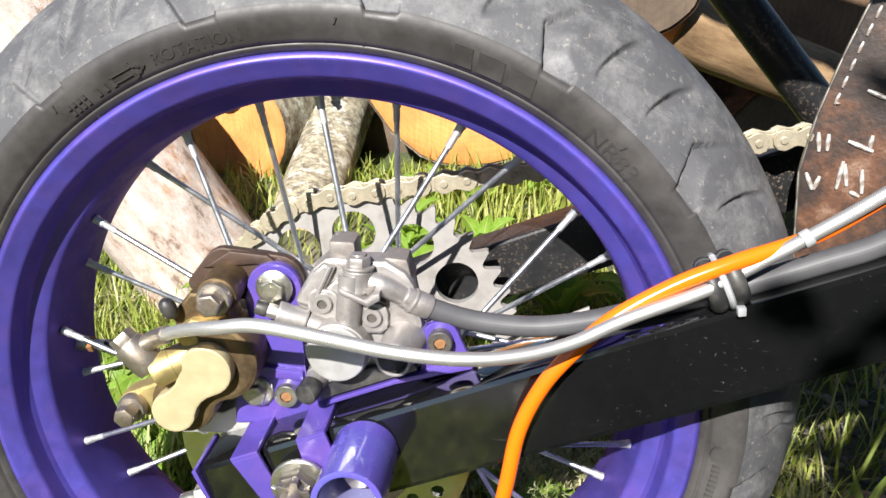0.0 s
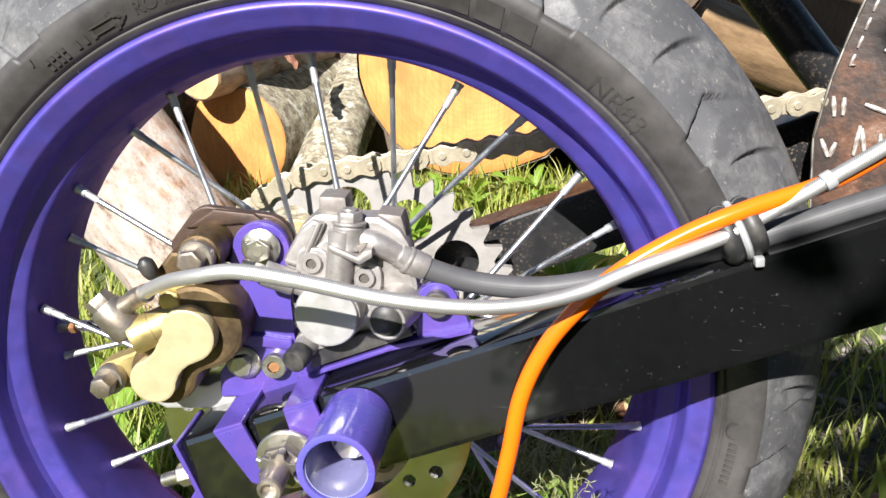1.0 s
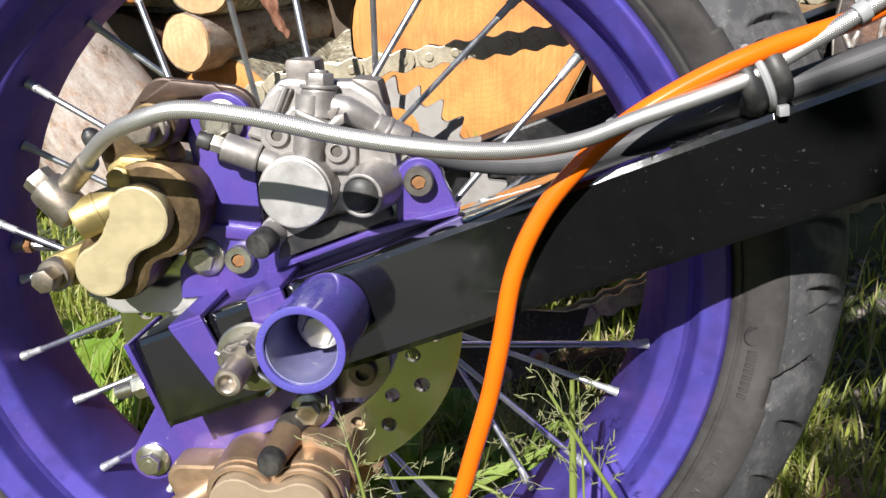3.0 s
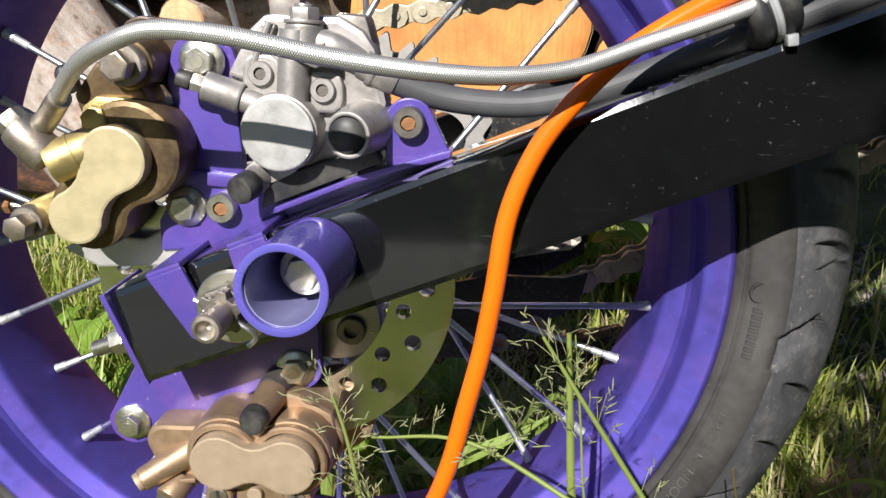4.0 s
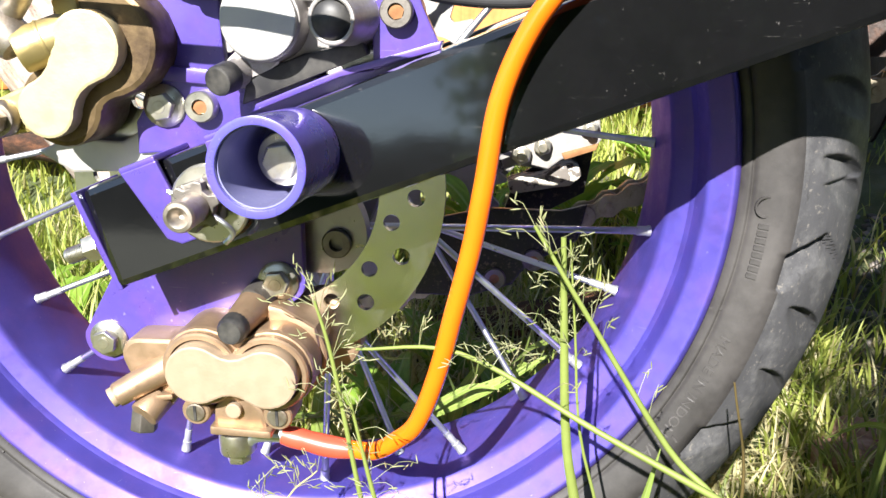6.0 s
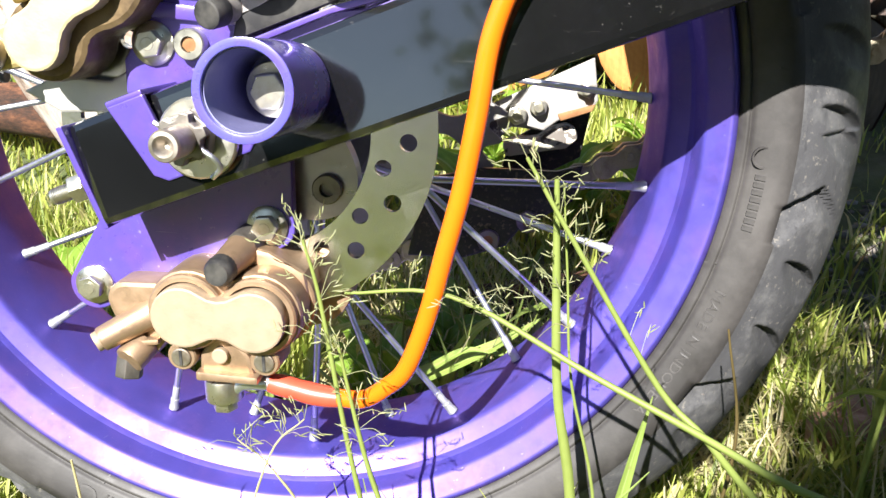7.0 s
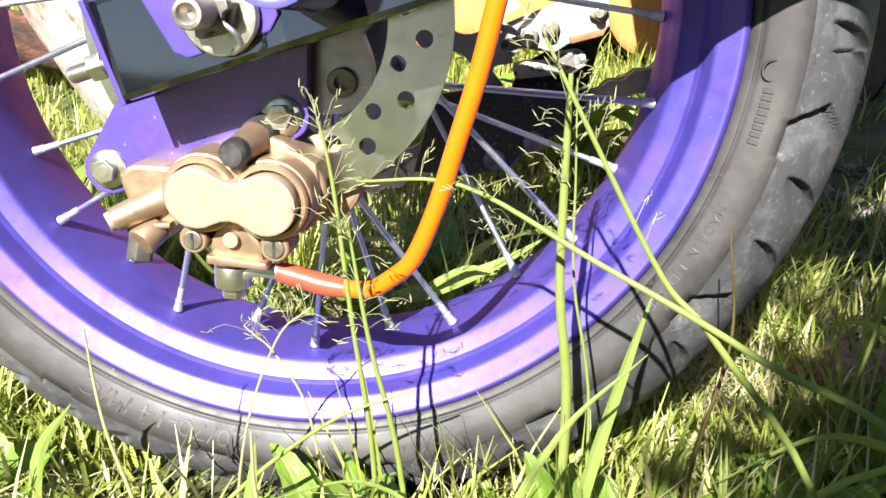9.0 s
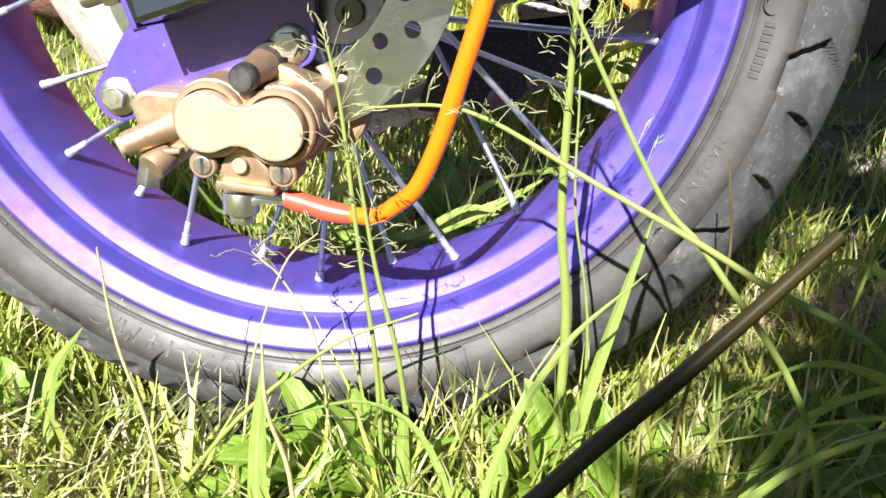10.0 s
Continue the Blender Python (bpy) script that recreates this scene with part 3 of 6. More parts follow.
SIDE = [(0.2080, -0.0450), (0.2140, -0.0520), (0.2168, -0.0530), (0.2180, -0.0548), (0.2190, -0.0558), (0.2204, -0.0567), (0.2216, -0.0574), (0.2219, -0.0567), (0.2224, -0.0568), (0.2228, -0.0581), (0.2245, -0.0590), (0.2300, -0.0617), (0.2360, -0.0634), (0.2405, -0.0632)]
CROWN = [(0.2425, -0.0622), (0.2460, -0.0602), (0.2505, -0.0578), (0.2550, -0.0550), (0.2592, -0.0520), (0.2634, -0.0486), (0.2674, -0.0450), (0.2712, -0.0410), (0.2748, -0.0368),
         (0.2780, -0.0324), (0.2810, -0.0278), (0.2838, -0.0230), (0.2860, -0.0180), (0.2878, -0.0125), (0.2890, -0.0065)]


def side_y(r):
    return float(np.interp(r, [p[0] for p in SIDE], [p[1] for p in SIDE]))


def scoop(u, wall, width, depth):
    """A cut with one steep wall and a long ramp up to the tread."""
    d = wall - u
    if d < -0.012 or d > width:
        return 0.0
    return depth * (1 + d / 0.012 if d < 0 else (1 - d / width) ** 0.8)


def tread_cut(a, s):
    """How deep the tread pattern is cut at the angle a and at s from the tread's edge (0) to the middle (1)."""
    u = ((a - 84.2) / 22.4) % 1.0
    u = u - 1 if u > 0.78 else u
    cut = 0.0
    # chevron: one arm runs out to the edge, where it widens, the other towards the middle
    if s < 0.30:
        cut = scoop(u, 0.06 - 0.16 * (0.30 - s) / 0.30 * 0.6, 0.14 + 0.12 * max(0, 0.16 - s) / 0.16, 0.0046)
    elif s < 0.62:
        cut = scoop(u, 0.06 - 0.20 * (s - 0.30) / 0.32, 0.14 * (1 - (s - 0.30) / 0.40), 0.0046 * min(1.0, (0.62 - s) / 0.26))
    # two shorter curved sipes between the chevrons
    for mid in (0.31, 0.65):
        if 0.15 < s < 0.68:
            q = (s - 0.15) / 0.53
            cut = max(cut, scoop(u, mid + 0.05 - 0.15 * q * q, 0.15 * math.sin(math.pi * q) ** 0.5 + 0.004, 0.0050 * math.sin(math.pi * q) ** 0.8))
    if s > 0.97:
        cut = max(cut, 0.004)
    return cut


def tyre_mesh():
    q = np.linspace(0, len(CROWN), 46)[:-1]
    rows = CROWN + [(0.2893, 0.0)]
    fine = [(float(np.interp(t, range(len(rows)), [p[0] for p in rows])), float(np.interp(t, range(len(rows)), [p[1] for p in rows]))) for t in q]
    prof = SIDE + fine + [(0.2893, 0.0)] + [(r, -y) for r, y in fine[::-1]] + [(r, -y) for r, y in SIDE[::-1]]
    n, m = 1800, len(prof)
    v = np.zeros((n, m, 3))
    edge, last = len(SIDE), m - len(SIDE) - 1
    for i in range(n):
        a = 360 * i / n
        ca, sa = math.cos(radians(a)), math.sin(radians(a))
        for j, (r, y) in enumerate(prof):
            if edge <= j <= last:
                s = min(j - edge, last - j) / ((last - edge) / 2)
                c = tread_cut(a if y <= 0 else -a, s)
                r, y = r - c * 0.75, y + c * 0.65 * (1 if y < 0 else -1 if y > 0 else 0) * (1 - s)
            v[i, j] = (r * ca, y, r * sa)
    idx = np.arange(n * m).reshape(n, m)
    nxt = np.roll(idx, -1, 0)
    q = np.stack([idx[:, :-1], idx[:, 1:], nxt[:, 1:], nxt[:, :-1]], -1)
    me = bpy.data.meshes.new("tyre")
    me.from_pydata(v.reshape(-1, 3).tolist(), [], q.reshape(-1, 4).tolist())
    me.materials.append(RUBBER), me.materials.append(SIDEWALL)
    col = np.tile(np.arange(m - 1), n)
    me.polygons.foreach_set("material_index", np.where((col >= edge) & (col < last), 0, 1).astype(int).tolist())
    smooth(me, True)
    me.update()
    return me


shared("tyre", tyre_mesh(), Matrix(), wheel, "scuffed grey-black rubber tyre with a cut tread")
lettering("ROTATION", 105.5, 0.2290, 0.0062, side_y, wheel, "raised moulded lettering", stretch=1.12)
lettering("NR83", 47.2, 0.2270, 0.0088, side_y, wheel, "raised moulded lettering", stretch=1.2)
lettering("120/70-14 M/C", -106, 0.2300, 0.0090, side_y, wheel, "raised moulded lettering", stretch=1.35)
lettering("MADE IN INDONESIA", -28, 0.2285, 0.0045, side_y, wheel, "raised moulded lettering", stretch=1.2)


def side_mark(cells, angle, r0, name, label):
    """Raised bars on the sidewall: (angle from, angle to, radius from, radius to, slant)."""
    b = bmesh.new()
    for a0, a1, q0, q1, sl in cells:
        ring = []
        for lift in (0.0004, -0.0008):
            for q, a in ((q0, a0), (q0, a1), (q1, a1 + sl), (q1, a0 + sl)):
                r = r0 + q
                t = radians(angle + a)
                ring.append(b.verts.new((r * math.cos(t), side_y(r) + lift, r * math.sin(t))))
        b.faces.new(ring[4:8])
        for i in range(4):
            b.faces.new((ring[i], ring[(i + 1) % 4], ring[4 + (i + 1) % 4], ring[4 + i]))
    return part(name, b, SIDEWALL, wheel, label)


# the maker's mark as plain slanting blocks, and the arrow of rotation
side_mark([(5.8, 3.4, -0.0052, 0.0052, 0.6), (2.6, -0.9, -0.0052, 0.0052, 0.6), (-1.7, -5.2, -0.0052, 0.0052, 0.6)], 65.5, 0.2295, "moulded_mark", "raised block mark on the sidewall")
side_mark([(3.2, 0.0, 0.0016, 0.0022, 0), (3.2, 0.0, -0.0022, -0.0016, 0), (0.0, -0.25, 0.0016, 0.0045, -0.0), (0.0, -0.25, -0.0045, -0.0016, 0), (0.0, -0.3, 0.0040, 0.0046, 0),
           (-0.1, -0.5, 0.0025, 0.0045, 0.4), (-0.5, -1.1, 0.0012, 0.0030, 0.5), (-1.1, -1.7, 0.0, 0.0015, 0.4), (-0.1, -0.5, -0.0045, -0.0025, -0.4), (-0.5, -1.1, -0.0030, -0.0012, -0.5), (-1.1, -1.7, -0.0015, 0.0, -0.4)], 115, 0.2285, "moulded_arrow", "raised arrow on the sidewall")
for bar in [(i * 0.9, i * 0.9 - 0.55, z, z + 0.0022, 0) for i in range(4) for z in (-0.0035, 0.0)] + [(-2.0 - i * 1.3, -2.6 - i * 1.3, -0.003, 0.001, 0) for i in range(3)]:
    side_mark([bar], 123, 0.2285, "moulded_bar", "")
for i in range(8):
    side_mark([(-1.6 - 0.85 * i, -2.15 - 0.85 * i, -0.0020, 0.0022, 0)], -3.0, 0.2285, "moulded_bar", "")
part("moulded_ring", turned([(0.0042, side_y(0.2285) - 0.0006), (0.0050, side_y(0.2285) - 0.0006), (0.0050, side_y(0.2285) + 0.001), (0.0042, side_y(0.2285) + 0.001)], 28, (0.2285 * math.cos(radians(-2.6)), 0.2285 * math.sin(radians(-2.6)))), SIDEWALL, wheel, "small raised ring on the sidewall")
# thin mould ribs across the sidewall
for a in range(0, 360, 20):
    side_mark([(0, 0.22, -0.006, -0.001, 0.5 if a % 40 else -0.3)], a + 3.5, 0.2235, "mould_rib", "")
for a in range(7, 360, 40):
    side_mark([(0, 0.25, 0.002, 0.0055, -0.3)], a, 0.2300, "mould_rib", "")

hub_profile = [(0.0070, -0.068), (0.0360, -0.068), (0.0380, -0.064), (0.0380, -0.056), (0.0300, -0.052), (0.0320, -0.044), (0.0500, -0.040), (0.0510, -0.036), (0.0340, -0.030), (0.0240, -0.015)]
hub = part("hub", turned(hub_profile + [(r, -y) for r, y in hub_profile[::-1]], 64), HUB, wheel, "dark alloy hub")

# 28 spokes in groups of four, laced to two flanges
NIP = [(0.0021, 0), (0.0021, 0.0085), (0.0026, 0.0087), (0.0026, 0.0135), (0.0030, 0.0140), (0.0030, 0.0155)]


def spoke_end(k_, r, lean, y):
    a = radians(2.4 + 360 / 28 * k_ + lean)
    return Vector((r * math.cos(a), y, r * math.sin(a)))


lace = []
for j, (side, lean) in enumerate(((1, 27), (-1, 27), (1, -27), (-1, -27))):
    p, q = spoke_end(0, 0.0470, lean, 0.038 * side), spoke_end(0, 0.1885, 0, -0.007 + 0.010 * side)
    d = (q - p).normalized()
    mid = q - d * 0.0150
    body = mesh_of("spoke", rod(p, mid, 0.00175, n=10), CHROME)
    nb = bmesh.new()
    turn = d.to_track_quat("Z", "Y").to_matrix()
    loops = [[nb.verts.new(mid + turn @ Vector((r * math.cos(math.pi * i / 4), r * math.sin(math.pi * i / 4), h - 0.001))) for i in range(8)] for r, h in NIP]
    for u, v in zip(loops, loops[1:]):
        for i in range(8):
            nb.faces.new((u[i], u[(i + 1) % 8], v[(i + 1) % 8], v[i]))
    nb.faces.new(loops[0][::-1]), nb.faces.new(loops[-1])
    lace.append((body, mesh_of("nipple", nb, NIPPLE)))
# the two directions and the two flanges take turns round the rim
for k_ in range(28):
    body, nip = lace[(0, 1, 2, 3)[(k_ + 0) % 4]]
    m = pose(0, 0, 0, 0, -360 / 28 * k_, 0)
    shared("spoke", body, m, wheel)
    shared("nipple", nip, m, wheel)

# tyre valve: seat, rusty lock nut, steel stem and a black cap
stem_ = rod((-0.1890, 0.003, 0.0148), (-0.1800, 0.003, 0.0146), 0.0058, 0.0050, n=18, width=0.0006)
joined(stem_, rod((-0.1810, 0.003, 0.0146), (-0.1660, 0.003, 0.0142), 0.0032, n=14, width=0.0003))
joined(stem_, rod((-0.1745, 0.003, 0.0144), (-0.1680, 0.003, 0.0142), 0.0038, n=6, width=0.0004))
valve = part("valve", stem_, ZINC, wheel, "metal tyre valve with its lock nut")
part("lock_nut", rod((-0.1805, 0.003, 0.0146), (-0.1762, 0.003, 0.0145), 0.0054, n=6, width=0.0005), RUSTY, valve, "rusty brown lock nut")
part("valve_cap", rod((-0.1685, 0.003, 0.0142), (-0.1610, 0.003, 0.0140), 0.0040, 0.0036, n=18, width=0.0010), RUBBER_PART, valve, "black valve cap")

# brake disc: two rows of round holes, bolted to the hub
holes = [circle((0.0722 * math.cos(radians(-3.6 - 22.5 * i)), 0.0722 * math.sin(radians(-3.6 - 22.5 * i))), 0.0040, 18) for i in range(16)]
holes += [circle((0.0628 * math.cos(radians(-14.7 - 22.5 * i)), 0.0628 * math.sin(radians(-14.7 - 22.5 * i))), 0.0038, 18) for i in range(16)]
disc = part("brake_disc", plate_with_holes(circle((0, 0), 0.0852, 120), holes + [circle((0, 0), 0.0556, 80)], -0.0790, -0.0755), DISC, wheel, "drilled steel brake disc with a turned face", soft=20)
spider = []
for i in range(240):
    a = i * 1.5
    lobe = (math.cos(radians((a + 36) * 6)) + 1) / 2
    spider.append(((0.0440 + 0.0125 * lobe ** 0.6) * math.cos(radians(a)), (0.0440 + 0.0125 * lobe ** 0.6) * math.sin(radians(a))))
part("disc_carrier", plate_with_holes(spider, [circle((0, 0), 0.020, 40)], -0.0775, -0.0680), CARRIER, wheel, "dark grey inner carrier of the disc", soft=25)
for i in range(6):
    a = radians(-36 + 60 * i)
    socket_bolt((0.0440 * math.cos(a), 0.0440 * math.sin(a)), -0.0770, 0.0068, 0.0045, wheel, BOLT_DARK, "socket bolt of the brake disc", "disc_bolt")

# sprocket: 43 teeth, round lightening holes
SPY, PITCH, TEETH = 0.060, 0.015875, 43
PR = PITCH / (2 * math.sin(math.pi / TEETH))
outline = []
for i in range(TEETH):
    for u, r in ((0.0, -0.0052), (0.12, -0.0048), (0.22, -0.0026), (0.32, 0.0006), (0.42, 0.0036), (0.47, 0.0044), (0.53, 0.0044), (0.58, 0.0036), (0.68, 0.0006), (0.78, -0.0026), (0.88, -0.0048)):
        a = 2 * math.pi * (i + u) / TEETH
        outline.append(((PR + r) * math.cos(a), (PR + r) * math.sin(a)))
holes = [circle((0.0810 * math.cos(radians(33.5 + 30 * i)), 0.0810 * math.sin(radians(33.5 + 30 * i))), 0.0155, 32) for i in range(12)]
part("sprocket", plate_with_holes(outline, holes + [circle((0, 0), 0.030, 48)], SPY - 0.0030, SPY + 0.0030), SPROCKET, wheel, "grey steel rear sprocket with round holes", soft=20)
for i in range(6):
    a = radians(18 + 60 * i)
    part("sprocket_bolt", prism(hexagon((0.050 * math.cos(a), 0.050 * math.sin(a)), 0.0065), SPY - 0.009, SPY - 0.003, 0.0006), BOLT_DARK, wheel)

# ---------------------------------------------------------------- drive chain
chain = part("drive_chain", rod((0.66, SPY - 0.012, 0.180), (0.66, SPY + 0.012, 0.180), 0.012, n=16), CHAIN, bike, "golden-brown roller chain on the rear sprocket")
UP, DOWN = radians(8.7), radians(25.6)
top = Vector((PR * math.cos(math.pi / 2 + UP), 0, PR * math.sin(math.pi / 2 + UP)))
low = Vector((PR * math.cos(-math.pi / 2 + DOWN), 0, PR * math.sin(-math.pi / 2 + DOWN)))
first = 2 * math.pi / TEETH * math.floor((math.pi / 2 + UP) / (2 * math.pi / TEETH))
pins = []
n_arc = int((1.5 * math.pi - UP - (math.pi / 2 - DOWN) - (math.pi / 2 - UP)) / (2 * math.pi / TEETH)) + 1
a = first
while a < 2 * math.pi - math.pi / 2 + DOWN:
    pins.append(Vector((PR * math.cos(a), 0, PR * math.sin(a))))
    a += 2 * math.pi / TEETH
upper, p = [], pins[0]
for i in range(1, 40):
    sag = 0.0
    upper.append(p + Vector((math.cos(UP), 0, math.sin(UP))) * PITCH * i)
lower, p = [], pins[-1]
for i in range(1, 36):
    lower.append(p + Vector((math.cos(DOWN), 0, math.sin(DOWN))) * PITCH * i)
pins = upper[::-1] + pins + lower


def link_mesh(gap, name):
    """One link: two waisted side plates with pin heads, and rollers between."""
    b = bmesh.new()
    shape = peanut((0, 0), 0.0072, (PITCH, 0), 0.0072, 0.60, 8)
    for y0, y1 in ((-gap - 0.0018, -gap), (gap, gap + 0.0018)):
        prism(shape, y0, y1, 0.0004, b)
    for x in (0, PITCH):
        joined(b, rod((x, -gap, 0), (x, gap, 0), 0.0050, n=12))
        if gap > 0.005:
            joined(b, rod((x, -gap - 0.0030, 0), (x, gap + 0.0030, 0), 0.0026, n=10, width=0.0004))
    return mesh_of(name, b, CHAIN)


links = [link_mesh(0.0037, "inner_link"), link_mesh(0.0058, "outer_link")]
for i in range(len(pins) - 1):
    p, q = pins[i], pins[i + 1]
    a = math.degrees(math.atan2(q.z - p.z, q.x - p.x))
    shared("inner_link" if i % 2 else "outer_link", links[0 if i % 2 else 1], pose(p.x, SPY, p.z, 0, -a, 0), chain)

# ---------------------------------------------------------------- swingarm
ARM = math.radians(20.3)
ad, an = Vector((math.cos(ARM), 0, math.sin(ARM))), Vector((-math.sin(ARM), 0, math.cos(ARM)))
ARM0 = Vector((-0.0535, 0, -0.0143))       # middle of the arm's rear end
HH = 0.0212                                 # half its height


def on_arm(s, h):
    """(x, z) of a place s along the arm from its rear end and h above its middle."""
    p = ARM0 + ad * s + an * h
    return (p.x, p.z)


Y0, Y1 = -0.1220, -0.0860
box = prism([on_arm(0, -HH), on_arm(0.72, -HH - 0.002), on_arm(0.72, HH + 0.004), on_arm(0, HH)], Y0, Y1, 0.0032)
for v in box.verts:
    v.co.y += 0.150 * (v.co - ARM0).dot(an)    # sheared back so that the face mirrors higher sky
arm = part("swingarm", box, BLACK, bike, "glossy black box-section swingarm, dusty on top")
part("far_arm", prism([on_arm(0, -HH), on_arm(0.72, -HH - 0.002), on_arm(0.72, HH + 0.004), on_arm(0, HH)], 0.0880, 0.1220, 0.0022), BLACK_SATIN, arm, "second arm behind the wheel, worn black")
part("cross_tube", rod((*on_arm(0.70, 0)[:1], -0.10, on_arm(0.70, 0)[1]), (on_arm(0.70, 0)[0], 0.10, on_arm(0.70, 0)[1]), 0.020), BLACK_SATIN, arm, "black cross tube")
part("end_plate", prism([on_arm(-0.0022, -HH - 0.001), on_arm(0.0003, -HH - 0.001), on_arm(0.0003, HH + 0.0006), on_arm(-0.0022, HH + 0.0006)], Y0 - 0.0008, Y1, 0.0005), PURPLE_PLATE, arm, "thin purple end plate")
weld = bmesh.new()
for i in range(16):
    x, z = on_arm(0.236 + 0.0030 * i, HH + 0.0006)
    joined(weld, rod((x, -0.1150 - 0.0008 * math.sin(i * 2.1), z - 0.0010), (x + 0.0032, -0.1152, z + 0.0002), 0.0024 + 0.0006 * math.sin(i * 1.7), 0.0018, n=10))
tagged(part("weld_bead", weld, BLACK, arm), "lumpy painted weld bead on the arm", kind="stuff")
tabs = prism([on_arm(0.226, HH - 0.001), on_arm(0.254, HH - 0.001), on_arm(0.252, HH + 0.0040), on_arm(0.228, HH + 0.0040)], -0.0900, -0.0864, 0.0006)
part("weld_tab", tabs, PURPLE_PLATE, arm, "purple tab welded on the arm's inner edge")

# chain adjuster at the rear end
x, z = on_arm(-0.001, -0.0035)
adj = rod((x, -0.104, z), (x - 0.0255, -0.104, z - 0.0094), 0.0034, n=14, width=0.0004)
for i in range(12):                         # thread
    u = 0.0150 + 0.0008 * i
    joined(adj, rod((x - u, -0.104, z - 0.368 * u), (x - u - 0.0004, -0.104, z - 0.368 * (u + 0.0004)), 0.0038, n=14))
nx, nz = x - 0.0120, z - 0.0044
joined(adj, rod((nx + 0.003, -0.104, nz + 0.0011), (nx - 0.0035, -0.104, nz - 0.0013), 0.0064, n=6, width=0.0005))
part("adjuster_bolt", adj, ZINC, arm, "zinc-plated chain adjuster bolt with a lock nut")

# purple slotted plate on the arm's face, folded over its top
saddle = [on_arm(0.0225, HH + 0.001), on_arm(0.0385, HH + 0.001), on_arm(0.0395, 0.0060), on_arm(0.0500, -0.0010), on_arm(0.0585, 0.0060), on_arm(0.0605, HH + 0.001), on_arm(0.0770, HH + 0.001),
          on_arm(0.0760, -0.0070), on_arm(0.0700, -0.0125), on_arm(0.0340, -0.0125), on_arm(0.0290, -0.0085)]
sad = prism(saddle, Y0 - 0.0030, Y0 - 0.0002, 0.0008)
for s0, s1 in ((0.0225, 0.0385), (0.0605, 0.0770)):
    prism([on_arm(s0, HH + 0.0003), on_arm(s1, HH + 0.0003), on_arm(s1, HH + 0.0028), on_arm(s0, HH + 0.0028)], Y0 - 0.0030, Y1 - 0.001, 0.0008, sad)
part("adjuster_saddle", sad, PURPLE_PLATE, arm, "purple slotted plate folded over the arm")

# axle
axle = part("axle", turned([(0.0001, 0.1350), (0.0060, 0.1350), (0.0060, -0.1555), (0.0054, -0.1568), (0.0040, -0.1570), (0.0030, -0.1562), (0.0012, -0.1530), (0.0001, -0.1526)], 28, (-0.0042, 0.0050)), OLD_STEEL, bike, "dull steel axle with a drilled end")
part("washer", turned([(0.0065, -0.1290), (0.0062, -0.1258), (0.0152, -0.1258), (0.0160, -0.1268), (0.0158, -0.1282), (0.0150, -0.1290)], 36, (-0.0030, 0.0035)), ZINC, axle, "large zinc washer")
crown = []
for i in range(36):
    a, r = 10 * i + 20, 0.0100 if (i % 6) in (0, 1, 5) else 0.0074
    crown.append((-0.0042 + r * math.cos(radians(a)), 0.0050 + r * math.sin(radians(a))))
nut = prism(crown, -0.1412, -0.1355, 0.0005)
prism(hexagon((-0.0042, 0.0050), 0.0105, 20), -0.1360, -0.1290, 0.0008, nut)
part("castle_nut", nut, BOLT_DARK, axle, "brown-stained castle nut")
pin = hose([(-0.0145, -0.1395, 0.0110), (-0.0042, -0.1400, 0.0052), (0.0060, -0.1395, -0.0010), (0.0085, -0.1370, -0.0060), (0.0050, -0.1365, -0.0100)], 0.0011, 8)
part("cotter_pin", pin, CHROME, axle, "bent steel cotter pin")

# stunt peg: a purple tube standing out from the arm, with its bolt inside
peg = part("stunt_peg", rod((0.0312, Y0 - 0.0002, 0.0232), (0.0303, -0.1710, 0.0262), 0.0172, n=56, width=0.0006, inner=0.0141), PURPLE_TUBE, bike, "purple steel tube peg standing out from the arm")
# thin added sleeve that carries the inner glare as colour
part("peg_glare_sleeve", rod((0.0312, Y0 - 0.0040, 0.0234), (0.03035, -0.1690, 0.0261), 0.01405, n=48, inner=0.0136), GLARE_LINING, peg, "pale inner sleeve for the glare inside the tube")
part("peg_base", rod((0.0312, Y0 - 0.0002, 0.0232), (0.0312, Y0 - 0.0045, 0.0234), 0.0140, n=40), PURPLE_TUBE, peg)
part("peg_washer", turned([(0.0001, -0.1400), (0.0098, -0.1400), (0.0102, -0.1385), (0.0102, -0.1262), (0.0001, -0.1262)], 30, (0.0312, 0.0236)), ZINC, peg, "zinc washer inside the peg")
part("peg_bolt", prism(hexagon((0.0312, 0.0236), 0.0072, 5), -0.1470, -0.1400, 0.0008), ZINC, peg, "hexagon bolt inside the peg")

# ---------------------------------------------------------------- upper bracket and its two calipers
upper_plate = [(-0.0480, 0.0160), (-0.0475, 0.0300), (-0.0330, 0.0520), (-0.0335, 0.0700), (-0.0370, 0.0920)] + circle((-0.0205, 0.0985), 0.0145, 12, 175, 10) + [(-0.0070, 0.0700), (-0.0060, 0.0480), (0.0100, 0.0470), (0.0560, 0.0520)] \
    + circle((0.0678, 0.0745), 0.0105, 10, 160, -10) + [(0.0850, 0.0600), (0.0850, 0.0520), (0.0300, 0.0300), (0.0, 0.0200)]
bracket = part("caliper_bracket", prism(upper_plate, -0.0900, -0.0845, 0.0007), PURPLE_PLATE, bike, "purple steel bracket welded to the arm, chipped paint")
gusset = prism([(0.0060, 0.0352), (0.0440, 0.0498), (0.0850, 0.0605), (0.0860, 0.0640), (0.0450, 0.0528), (0.0090, 0.0390)], -0.1000, -0.0895, 0.0006)
part("folded_edge", gusset, PURPLE_PLATE, bracket, "folded purple edge with weld spatter")
